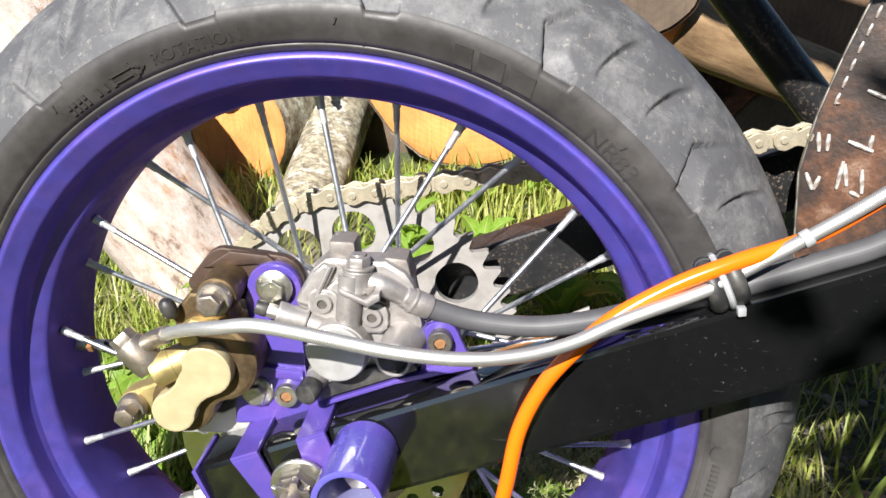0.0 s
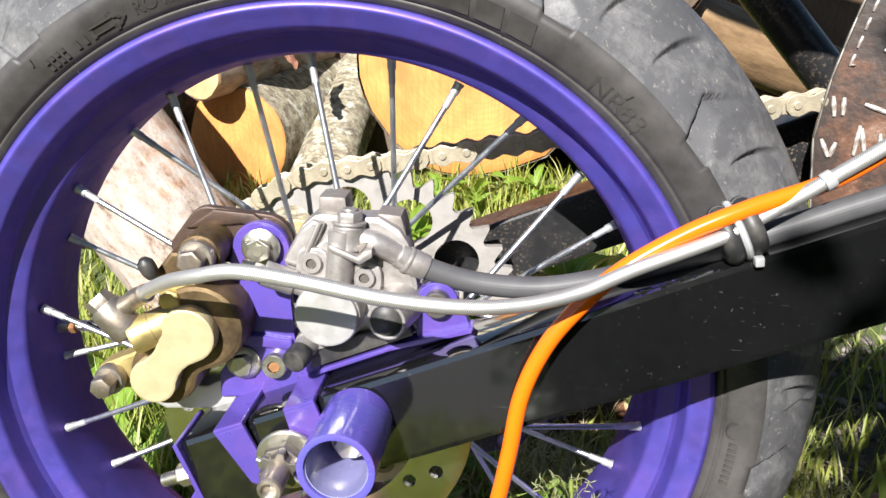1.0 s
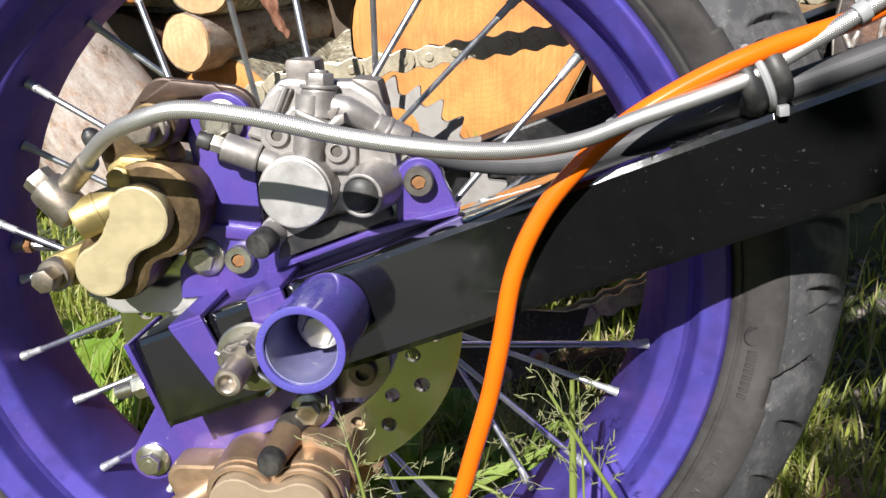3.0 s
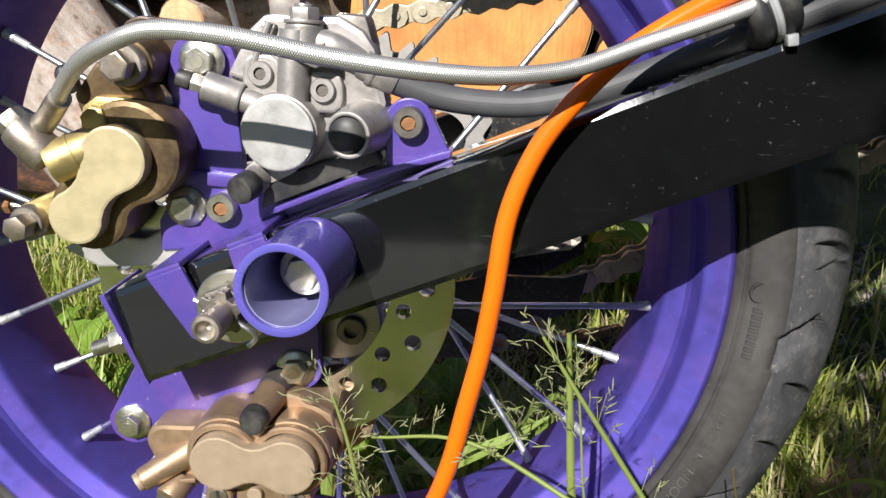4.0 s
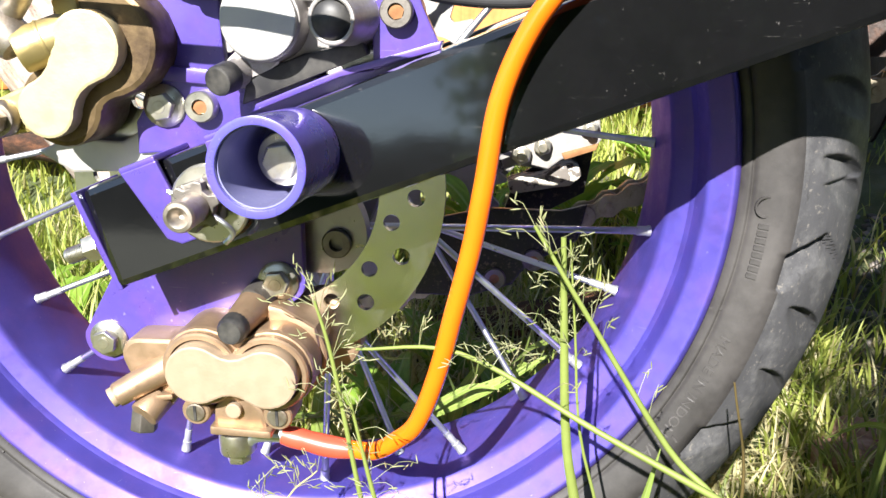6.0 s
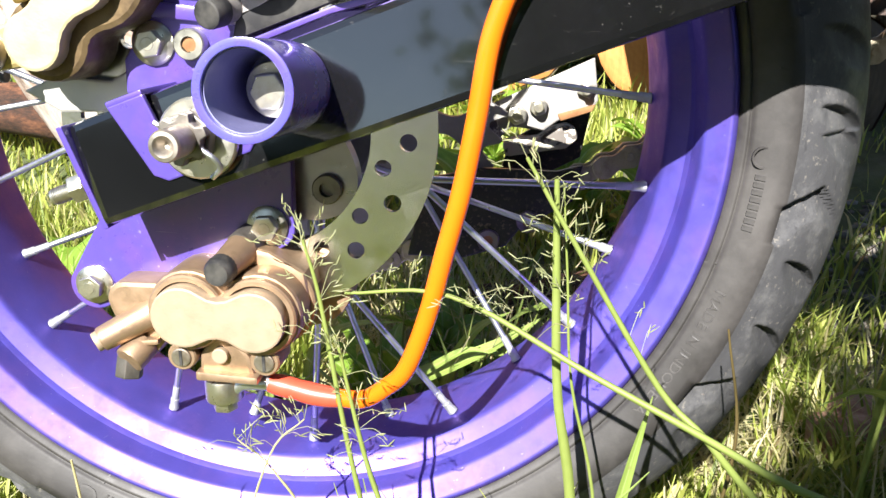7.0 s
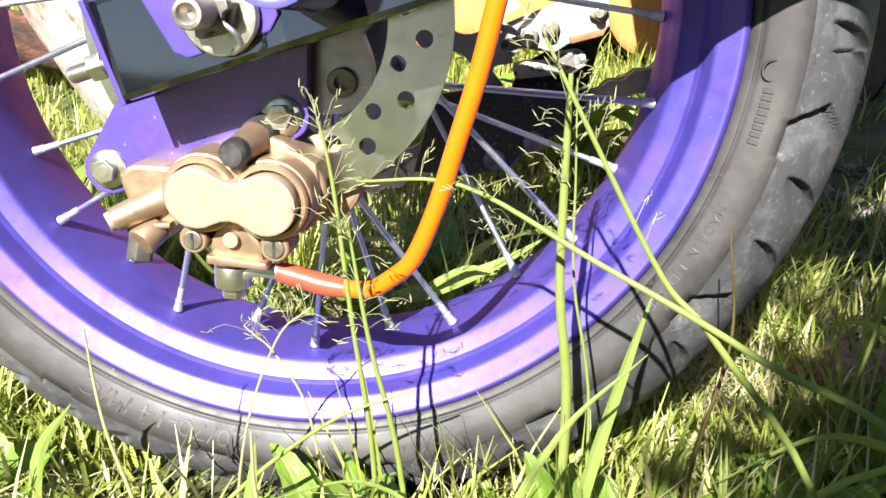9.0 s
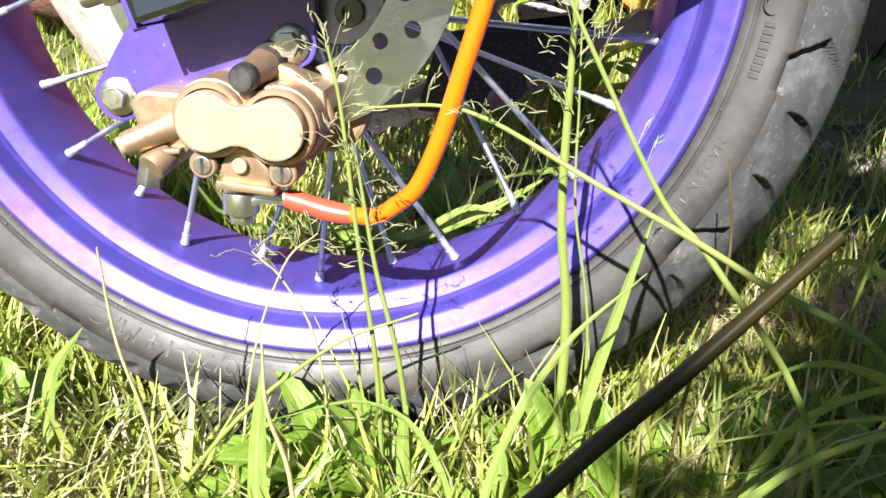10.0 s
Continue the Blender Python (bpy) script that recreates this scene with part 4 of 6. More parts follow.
part("bracket_lug", prism([(0.0575, 0.0520), (0.0575, 0.0700)] + circle((0.0678, 0.0745), 0.0105, 10, 170, 10) + [(0.0850, 0.0610)], -0.0955, -0.0900, 0.0007), PURPLE_PLATE, bracket, "purple lug")
part("step_bar", prism([(-0.0340, 0.0545), (-0.0070, 0.0510), (-0.0075, 0.0455), (-0.0370, 0.0480)], -0.0930, -0.0898, 0.0012), PURPLE_PLATE, bracket, "raised purple seam")
flange_bolt((-0.0340, 0.0370), -0.0900, 0.0092, bracket)
flange_bolt((-0.0195, 0.1005), -0.0925, 0.0098, bracket, turn=25)
socket_bolt((-0.0168, 0.0370), -0.0900, 0.0066, 0.0060, bracket, ZINC, "socket bolt with a rusty hole", core=RUSTY)
socket_bolt((0.0680, 0.0752), -0.0955, 0.0066, 0.0065, bracket, BOLT_DARK, "socket bolt with a rusty hole", core=RUSTY)
# black link between the bracket and the first caliper's pin
part("link_plate", prism(hull([(-0.0195, 0.1010, 0.0145), (-0.0480, 0.1075, 0.0115), (-0.0640, 0.0980, 0.0050)]), -0.0845, -0.0790, 0.0010), LINK, bracket, "black link plate behind the bolts")
part("link_rib", prism([(-0.0600, 0.1080), (-0.0440, 0.1180), (-0.0240, 0.1160), (-0.0100, 0.1050), (-0.0130, 0.1000), (-0.0300, 0.1110)], -0.0870, -0.0780, 0.0012), LINK, bracket, "brown-stained rib of the link")

# gold two-piston caliper
gold = part("gold_caliper", prism(peanut((-0.0480, 0.0642), 0.0222, (-0.0685, 0.0392), 0.0172, 0.85), -0.1110, -0.0840, 0.0030), GOLD_DARK, bike, "gold anodised two-piston brake caliper")
face = prism(peanut((-0.0517, 0.0630), 0.0140, (-0.0710, 0.0385), 0.0117, 0.58), -0.1185, -0.1100, 0.0012)
part("piston_cover", face, GOLD_FACE, gold, "pale gold machined face")
part("caliper_back", prism(peanut((-0.0535, 0.0640), 0.0205, (-0.0745, 0.0400), 0.0165, 0.85), -0.0790, -0.0650, 0.0025), GOLD_DARK, gold, "rear half of the caliper")
pinbody = rod((-0.0460, -0.1060, 0.0999), (-0.0460, -0.0800, 0.1010), 0.0105, n=28, width=0.0012)
joined(pinbody, prism([(-0.0680, 0.0720), (-0.0720, 0.0880), (-0.0610, 0.1010), (-0.0480, 0.1010), (-0.0400, 0.0880), (-0.0370, 0.0720)], -0.1040, -0.0860, 0.0020))
part("pin_boss", pinbody, GOLD_DARK, gold, "boss of the slide pin")
slide = turned([(0.0001, -0.1120), (0.0082, -0.1120), (0.0088, -0.1112), (0.0088, -0.1060), (0.0001, -0.1060)], 28, (-0.0460, 0.1002))
prism(hexagon((-0.0460, 0.1002), 0.0066, 10), -0.1195, -0.1115, 0.0012, slide)
part("slide_pin_bolt", slide, OLD_STEEL, gold, "dull grey hexagon bolt")
inlet = rod((-0.0580, -0.1070, 0.0690), (-0.0800, -0.1160, 0.0605), 0.0088, n=26, width=0.0012)
joined(inlet, rod((-0.0700, -0.1119, 0.0644), (-0.0712, -0.1124, 0.0639), 0.0092, n=26, width=0.0004))
part("inlet_boss", inlet, GOLD, gold, "gold inlet boss")
rib = prism([(-0.0690, 0.0745), (-0.0668, 0.0835), (-0.0600, 0.0880), (-0.0490, 0.0872), (-0.0385, 0.0828), (-0.0335, 0.0770), (-0.0400, 0.0690), (-0.0600, 0.0720)], -0.1090, -0.0900, 0.0026)
prism([(-0.0640, 0.0720), (-0.0665, 0.0800), (-0.0610, 0.0845), (-0.0560, 0.0830), (-0.0545, 0.0740)], -0.1130, -0.1060, 0.0018, rib)
part("top_rib", rib, GOLD, gold, "smooth cast hood over the piston")
ear = prism(hull([(-0.0750, 0.0400, 0.0110), (-0.1000, 0.0330, 0.0080)]), -0.1030, -0.0900, 0.0020)
part("mounting_ear", ear, GOLD, gold, "gold mounting ear")
eb = turned([(0.0001, -0.1090), (0.0072, -0.1090), (0.0078, -0.1080), (0.0078, -0.1030), (0.0001, -0.1030)], 26, (-0.0990, 0.0330))
prism(hexagon((-0.0990, 0.0330), 0.0060, 15), -0.1180, -0.1085, 0.0014, eb)
part("ear_bolt", eb, OLD_STEEL, gold, "dull steel hexagon bolt")
part("bleed_cap", hose([(-0.0690, -0.1080, 0.0900), (-0.0705, -0.1105, 0.0960), (-0.0715, -0.1120, 0.1000)], 0.0042, 14, 5, (0.75, 1.0, 1.0, 0.9, 0.45)), RUBBER_PART, gold, "black rubber bleed cap")
banjo = rod((-0.0965, -0.1140, 0.0805), (-0.0920, -0.1140, 0.0755), 0.0068, n=6, width=0.0008)
joined(banjo, rod((-0.0930, -0.1140, 0.0765), (-0.0800, -0.1140, 0.0622), 0.0086, n=26, width=0.0030))
joined(banjo, hose([(-0.0880, -0.1130, 0.0710), (-0.0794, -0.1150, 0.0784), (-0.0715, -0.1215, 0.0842), (-0.0635, -0.1295, 0.0894)], 0.0047, 16, 5, (1.15, 1.0, 1.0, 0.95)))
part("banjo_fitting", banjo, OLD_STEEL, gold, "zinc banjo bolt and fitting")
carrier = prism([(-0.0960, 0.0160), (-0.0800, 0.0230), (-0.0560, 0.0210), (-0.0350, 0.0330), (-0.0310, 0.0250), (-0.0450, 0.0080), (-0.0800, 0.0070)], -0.0880, -0.0700, 0.0012)
part("pad_carrier", carrier, ALU_FACE, gold, "bright plated pad carrier")

# silver caliper
silver = part("silver_caliper", prism([(-0.0085, 0.0951), (0.0025, 0.1135), (0.0089, 0.1188), (0.0130, 0.1195), (0.0266, 0.1180), (0.0402, 0.1180), (0.0500, 0.1120), (0.0545, 0.1050), (0.0588, 0.0830), (0.0560, 0.0700), (0.0450, 0.0560), (0.0200, 0.0490), (0.0020, 0.0580), (-0.0030, 0.0800)], -0.0960, -0.0800, 0.0030), ALU, bike, "grey cast aluminium brake caliper")
part("piston_bore", rod((0.0158, -0.1095, 0.0722), (0.0158, -0.0900, 0.0722), 0.0162, 0.0170, n=40, width=0.0010), ALU, silver, "cast piston bore")
part("piston_cap", rod((0.0158, -0.1120, 0.0722), (0.0158, -0.1085, 0.0722), 0.0152, n=40, width=0.0008), ALU_FACE, silver, "flat round cap of the piston")
bore = rod((0.0453, -0.1160, 0.0724), (0.0505, -0.0860, 0.0735), 0.0096, 0.0125, n=34, width=0.0008, inner=0.0078)
part("small_bore", bore, ALU, silver, "round cast bore")
plug = turned([(0.0001, -0.1172), (0.0030, -0.1170), (0.0060, -0.1160), (0.0079, -0.1142), (0.0079, -0.1100), (0.0001, -0.1100)], 30, (0.0453, 0.0724))
part("bore_plug", plug, RUBBER_PART, silver, "glossy black domed plug")
part("body_web", rod((0.0195, -0.1020, 0.0760), (0.0232, -0.1010, 0.1130), 0.0066, 0.0064, n=30), ALU, silver, "round cast column")
part("body_root", prism([(0.0060, 0.0840), (0.0050, 0.0990), (0.0140, 0.1080), (0.0300, 0.1040), (0.0400, 0.0960), (0.0410, 0.0800)], -0.0985, -0.0940, 0.0016), ALU, silver, "raised cast facet")
for poly in ([(0.0102, 0.1270), (0.0238, 0.1266), (0.0246, 0.1140), (0.0102, 0.1140)], [(0.0385, 0.1190), (0.0507, 0.1178), (0.0540, 0.1040), (0.0396, 0.1040)]):
    part("square_boss", prism(poly, -0.0925, -0.0740, 0.0022), ALU_DARK, silver, "stained square boss of the caliper bridge")
part("left_facet", prism([(-0.0072, 0.0950), (0.0030, 0.1120), (0.0085, 0.1168), (0.0150, 0.1150), (0.0066, 0.0985), (0.0005, 0.0925)], -0.0992, -0.0940, 0.0016), ALU, silver, "sloping cast facet")
part("facet_rib", rod((0.0122, -0.0992, 0.1158), (0.0040, -0.0994, 0.0985), 0.0015, n=10), ALU, silver, "thin cast rib on the facet")
part("ledge", prism([(0.0178, 0.1082), (0.0178, 0.1045), (0.0325, 0.0978), (0.0388, 0.1018), (0.0388, 0.1062), (0.0345, 0.1048), (0.0318, 0.1018)], -0.1095, -0.0950, 0.0014), ALU, silver, "raised U-shaped cast ledge")
# solid darker piece that stands for the shaded gap behind the ledge
part("ledge_shade", prism([(0.0318, 0.1024), (0.0345, 0.1050), (0.0360, 0.1078), (0.0300, 0.1062)], -0.1050, -0.0955, 0.0006), ALU_DARK, silver, "dark block for the shade behind the ledge")
for c in ((0.0075, 0.0957), (0.0331, 0.0888)):
    part("bolt_boss", prism(hull([(c[0] - 0.0022, c[1] + 0.0022, 0.0056), (c[0] + 0.0026, c[1] + 0.0020, 0.0056), (c[0] + 0.0022, c[1] - 0.0040, 0.0058), (c[0] - 0.0024, c[1] - 0.0040, 0.0058)], 10), -0.1000, -0.0930, 0.0012), ALU, silver)
    socket_bolt(c, -0.0995, 0.0052, 0.0028, silver, ALU, "socket bolt in the caliper body", core=BOLT_DARK)
tb = rod((0.0258, -0.0990, 0.1030), (0.0264, -0.0985, 0.1150), 0.0078, n=28, width=0.0010)
joined(tb, rod((0.0264, -0.0985, 0.1150), (0.0265, -0.0984, 0.1166), 0.0084, n=28, width=0.0005))
joined(tb, rod((0.0265, -0.0984, 0.1166), (0.0267, -0.0983, 0.1216), 0.0064, n=6, width=0.0008))
joined(tb, rod((0.0267, -0.0983, 0.1214), (0.0268, -0.0982, 0.1228), 0.0040, n=18, width=0.0006))
part("top_bolt", tb, ALU, silver, "hexagon plug on top")
nb = rod((-0.0010, -0.1015, 0.0855), (-0.0158, -0.1035, 0.0912), 0.0064, n=26, width=0.0010)
joined(nb, rod((0.0090, -0.1010, 0.0815), (-0.0005, -0.1015, 0.0853), 0.0052, n=20, width=0.0006))
joined(nb, rod((-0.0158, -0.1035, 0.0912), (-0.0205, -0.1042, 0.0930), 0.0040, n=6, width=0.0005))
part("bleed_nipple", nb, ALU, silver, "bleed nipple boss")
part("bleed_cap", rod((-0.0205, -0.1042, 0.0930), (-0.0262, -0.1050, 0.0952), 0.0042, 0.0038, n=18, width=0.0010), RUBBER_PART, silver, "black rubber cap")
lp = rod((-0.0012, -0.1145, 0.0492), (0.0014, -0.1060, 0.0508), 0.0060, 0.0064, n=24, width=0.0010)
part("pin_boot", lp, RUBBER_PART, silver, "black rubber pin boot")
part("pin_neck", rod((0.0010, -0.1070, 0.0506), (0.0030, -0.0960, 0.0520), 0.0050, 0.0066, n=22), ALU, silver, "cast neck of the slide pin")
part("pin_arm", prism(hull([(0.0030, 0.0520, 0.0070), (0.0130, 0.0590, 0.0080)]), -0.1000, -0.0900, 0.0016), ALU, silver, "cast arm of the slide pin")
# black block added for the dark shadow between caliper and arm
part("shade_block", prism([(0.0030, 0.0385), (0.0560, 0.0585), (0.0540, 0.0640), (0.0300, 0.0590), (0.0060, 0.0500)], -0.1000, -0.0905, 0.0010), RUBBER_PART, silver, "black block in place of the shadow under the caliper")
elbow = hose([(0.0290, -0.0980, 0.1085), (0.0375, -0.0985, 0.1062), (0.0440, -0.0970, 0.1025), (0.0500, -0.0950, 0.0982)], 0.0058, 18, 6, (0.95, 1.0, 0.95, 0.9))
joined(elbow, rod((0.0485, -0.0955, 0.0995), (0.0560, -0.0935, 0.0942), 0.0062, n=20, width=0.0008))
joined(elbow, rod((0.0525, -0.0945, 0.0968), (0.0540, -0.0941, 0.0957), 0.0070, n=20, width=0.0005))
part("hose_elbow", elbow, ALU, silver, "cast elbow to the black hose")

# ---------------------------------------------------------------- lower bracket and bronze caliper
lower_plate = [(0.0230, 0.0100), (-0.0500, -0.0200), (-0.0680, -0.0420)] + circle((-0.0725, -0.0715), 0.0118, 10, 165, 285) + [(-0.0400, -0.0700), (0.0, -0.0480)] + circle((0.0120, -0.0410), 0.0110, 8, 260, 380)
low_bracket = part("lower_bracket", prism(lower_plate, -0.0900, -0.0840, 0.0007), PURPLE_PLATE, bike, "purple steel lower caliper bracket")
flange_bolt((-0.0722, -0.0713), -0.0900, 0.0090, low_bracket, turn=20)
flange_bolt((0.0108, -0.0408), -0.0900, 0.0092, low_bracket, turn=5)

LOBES = ((-0.0178, -0.0725), (0.0125, -0.0737))
bronze = part("bronze_caliper", prism(peanut(LOBES[0], 0.0182, LOBES[1], 0.0186, 0.9), -0.1150, -0.0850, 0.0024), BRONZE, bike, "bronze anodised two-piston brake caliper")
part("piston_cover", prism(peanut(LOBES[0], 0.0134, LOBES[1], 0.0134, 0.55), -0.1245, -0.1140, 0.0010), BRONZE_FACE, bronze, "pale bronze machined face")
for (x, z), r in zip(LOBES, (0.0168, 0.0172)):
    part("bore_collar", turned([(r - 0.0030, -0.1150), (r - 0.0026, -0.1190), (r - 0.0008, -0.1190), (r, -0.1180), (r, -0.1140), (r - 0.0030, -0.1140)], 44, (x, z)), BRONZE, bronze, "stepped bronze collar of the bore")
part("bore_band", turned([(0.0150, -0.0990), (0.0196, -0.0990), (0.0206, -0.0982), (0.0206, -0.0945), (0.0196, -0.0938), (0.0150, -0.0938)], 48, LOBES[1]), BRONZE, bronze, "raised bronze band round the bore")
part("rear_body", prism(peanut((-0.0100, -0.0720), 0.0200, (0.0240, -0.0740), 0.0205, 0.95), -0.0735, -0.0550, 0.0025), BRONZE, bronze, "rear half of the caliper")
part("bridge", prism([(-0.0060, -0.0560), (0.0020, -0.0470), (0.0140, -0.0500), (0.0290, -0.0590), (0.0310, -0.0700), (0.0100, -0.0640)], -0.1010, -0.0600, 0.0022), BRONZE, bronze, "cast bridge over the disc")
part("bleed_boss", rod((-0.0013, -0.1170, -0.0528), (0.0012, -0.0980, -0.0500), 0.0062, 0.0078, n=26, width=0.0012), BRONZE, bronze, "bronze boss")
part("bleed_cap", hose([(-0.0012, -0.1150, -0.0526), (-0.0015, -0.1200, -0.0529), (-0.0017, -0.1236, -0.0531)], 0.0064, 22, 5, (1.0, 1.02, 0.97, 0.78)), RUBBER_PART, bronze, "black rubber dust cap")
part("hinge", rod((0.0005, -0.0990, -0.0495), (0.0065, -0.0800, -0.0440), 0.0074, n=24, width=0.0012), BOLT_DARK, bronze, "dark pin sleeve")
part("slide_pin", rod((-0.0350, -0.1010, -0.0765), (-0.0592, -0.1150, -0.0882), 0.0072, 0.0056, n=24, width=0.0012), BRONZE, bronze, "bronze slide pin housing")
part("pin_plug", rod((-0.0588, -0.1146, -0.0879), (-0.0612, -0.1163, -0.0891), 0.0046, n=18, width=0.0008), BRONZE_FACE, bronze, "pin end")
part("side_ear", prism(hull([(-0.0330, -0.0740, 0.0100), (-0.0505, -0.0725, 0.0085), (-0.0440, -0.0920, 0.0080)]), -0.1060, -0.0880, 0.0022), BRONZE, bronze, "cast mounting ear")
part("ear_rib", prism([(-0.0530, -0.0905), (-0.0350, -0.0885), (-0.0350, -0.0912), (-0.0530, -0.0932)], -0.1110, -0.1040, 0.0010), BRONZE, bronze, "thin cast rib")
part("lower_boss", rod((-0.0440, -0.1040, -0.0930), (-0.0485, -0.1130, -0.0985), 0.0070, n=22, width=0.0012), BRONZE, bronze)
part("lower_nut", rod((-0.0505, -0.1060, -0.0985), (-0.0515, -0.1085, -0.1085), 0.0062, n=6, width=0.0008), BOLT_DARK, bronze, "dark steel nut")
for c, r in (((-0.0222, -0.0935), 0.0044), ((0.0144, -0.0944), 0.0046)):
    part("pin_boss", turned([(r, -0.1170), (r + 0.0014, -0.1170), (r + 0.0020, -0.1162), (r + 0.0022, -0.1000), (r, -0.1000)], 28, c), BRONZE, bronze, "cast boss round the pad pin")
    sc = part("pad_pin", rod((c[0], -0.1180, c[1]), (c[0], -0.0980, c[1]), r, n=22, width=0.0007), OLD_STEEL, bronze, "slotted steel pad pin")
    part("slot", prism([(c[0] - 0.0006, c[1] - r * 0.8), (c[0] + 0.0006, c[1] - r * 0.8), (c[0] + 0.0006, c[1] + r * 0.8), (c[0] - 0.0006, c[1] + r * 0.8)], -0.1184, -0.1172, 0), RUBBER_PART, sc)
part("inlet_web", prism([(-0.0160, -0.1035), (-0.0150, -0.0930), (-0.0090, -0.0840), (0.0000, -0.0845), (0.0070, -0.0935), (0.0090, -0.1040)], -0.1140, -0.0900, 0.0018), BRONZE, bronze, "cast inlet web")
part("inlet_ledge", prism([(-0.0165, -0.1042), (-0.0165, -0.1000), (0.0110, -0.1018), (0.0110, -0.1052)], -0.1175, -0.1080, 0.0010), BRONZE, bronze, "cast ledge over the hose inlet")
part("inlet_plug", rod((-0.0054, -0.1170, -0.0926), (-0.0054, -0.1120, -0.0926), 0.0036, n=18, width=0.0006), BRONZE_FACE, bronze)
bj = rod((-0.0084, -0.1060, -0.1070), (-0.0084, -0.1060, -0.1180), 0.0084, n=26, width=0.0014)
joined(bj, rod((-0.0084, -0.1060, -0.1180), (-0.0084, -0.1060, -0.1230), 0.0058, n=6, width=0.0008))
part("banjo_bolt", bj, ZINC, bronze, "zinc banjo bolt")
part("banjo_pipe", hose([(-0.0040, -0.1075, -0.1120), (0.0020, -0.1078, -0.1088), (0.0140, -0.1068, -0.1088)], 0.0036, 16, 6, (1.1, 0.95, 0.95, 1.0)), CHROME, bronze, "bright steel hose end")

# ---------------------------------------------------------------- hoses
braid = part("braided_hose", hose([(-0.0655, -0.1278, 0.0880), (-0.0580, -0.1365, 0.0940), (-0.0415, -0.1525, 0.1040), (-0.0250, -0.1635, 0.1105), (-0.0060, -0.1700, 0.1152), (0.0200, -0.1735, 0.1130), (0.0520, -0.1720, 0.1060), (0.0820, -0.1670, 0.1010),
                                  (0.1080, -0.1570, 0.0985), (0.1320, -0.1450, 0.1000), (0.1560, -0.1340, 0.1070), (0.1940, -0.1240, 0.1190), (0.2134, -0.1200, 0.1290), (0.2388, -0.1190, 0.1450), (0.2670, -0.1180, 0.1640), (0.32, -0.11, 0.20), (0.40, -0.09, 0.26)], 0.0032, 18, 10), BRAID, bike, "braided steel brake hose")
part("hose_ring", rod((0.2345, -0.1192, 0.1420), (0.2385, -0.1190, 0.1448), 0.0042, n=20, width=0.0008), NYLON, braid, "white plastic ring")
orange = part("orange_hose", hose([(0.0430, -0.1088, -0.1135), (0.0560, -0.1120, -0.1120), (0.0665, -0.1160, -0.1040), (0.0760, -0.1200, -0.0930), (0.0850, -0.1240, -0.0690), (0.0925, -0.1270, -0.0400), (0.0993, -0.1290, -0.0130), (0.1042, -0.1300, 0.0130), (0.1095, -0.1300, 0.0440),
                                   (0.1200, -0.1300, 0.0690), (0.1345, -0.1290, 0.0880), (0.1520, -0.1260, 0.1040), (0.1780, -0.1230, 0.1195), (0.2043, -0.1210, 0.1310), (0.2388, -0.1150, 0.1420), (0.2670, -0.1120, 0.1590), (0.33, -0.10, 0.20), (0.40, -0.08, 0.25)], 0.0040, 20, 10), ORANGE, bike, "glossy orange brake hose")
part("red_sleeve", hose([(0.0132, -0.1068, -0.1088), (0.0225, -0.1072, -0.1106), (0.0335, -0.1080, -0.1128), (0.0450, -0.1090, -0.1136)], 0.0050, 22, 8, (0.86, 0.98, 1.0, 0.94, 1.02, 1.0, 0.96, 0.84)), RED, orange, "red shrink sleeve")
black = part("black_hose", hose([(0.0545, -0.0938, 0.0955), (0.0640, -0.0920, 0.0906), (0.0860, -0.0900, 0.0836), (0.1168, -0.0900, 0.0815), (0.1447, -0.0930, 0.0870), (0.1700, -0.0970, 0.0960), (0.1900, -0.1020, 0.1040), (0.2116, -0.1060, 0.1130), (0.2473, -0.1080, 0.1270), (0.2789, -0.1080, 0.1400), (0.33, -0.10, 0.17), (0.40, -0.08, 0.21)], 0.0056, 20, 10), HOSE_BLACK, bike, "thick ribbed black rubber hose")
part("ferrule", rod((0.0530, -0.0942, 0.0964), (0.0623, -0.0922, 0.0914), 0.0066, n=22, width=0.0010), ALU, black, "grey crimped ferrule")

# rubber strap and cable tie that hold the hoses on the arm
hd, hn = Vector((0.90, 0.0, 0.43)), Vector((-0.43, 0.0, 0.90))


def strap_ring(shift, r_n, r_y):
    c = Vector((0.2030, -0.1125, 0.1190)) + hd * shift
    return [c + hn * r_n * math.cos(radians(36 * i)) + Vector((0, 1, 0)) * r_y * math.sin(radians(36 * i)) for i in range(11)]


band = hose(strap_ring(-0.0052, 0.0098, 0.0105), 0.0044, 14, 5)
joined(band, hose(strap_ring(0.0052, 0.0098, 0.0105), 0.0044, 14, 5))
joined(band, hose(strap_ring(0.0, 0.0085, 0.0092), 0.0050, 14, 5))
clamp = part("hose_strap", band, RUBBER_PART, bike, "black rubber strap round the hoses")
part("cable_tie", hose(strap_ring(0.0, 0.0128, 0.0136), 0.0017, 8, 5), NYLON, clamp, "white nylon cable tie")
x, z = strap_ring(0.0020, -0.0150, 0)[0].x, strap_ring(0.0020, -0.0150, 0)[0].z
part("tie_lock", prism([(x - 0.002, z - 0.001), (x + 0.002, z - 0.0005), (x + 0.0015, z + 0.004), (x - 0.0025, z + 0.003)], -0.1240, -0.1190, 0.0008), NYLON, clamp, "white lock of the cable tie")

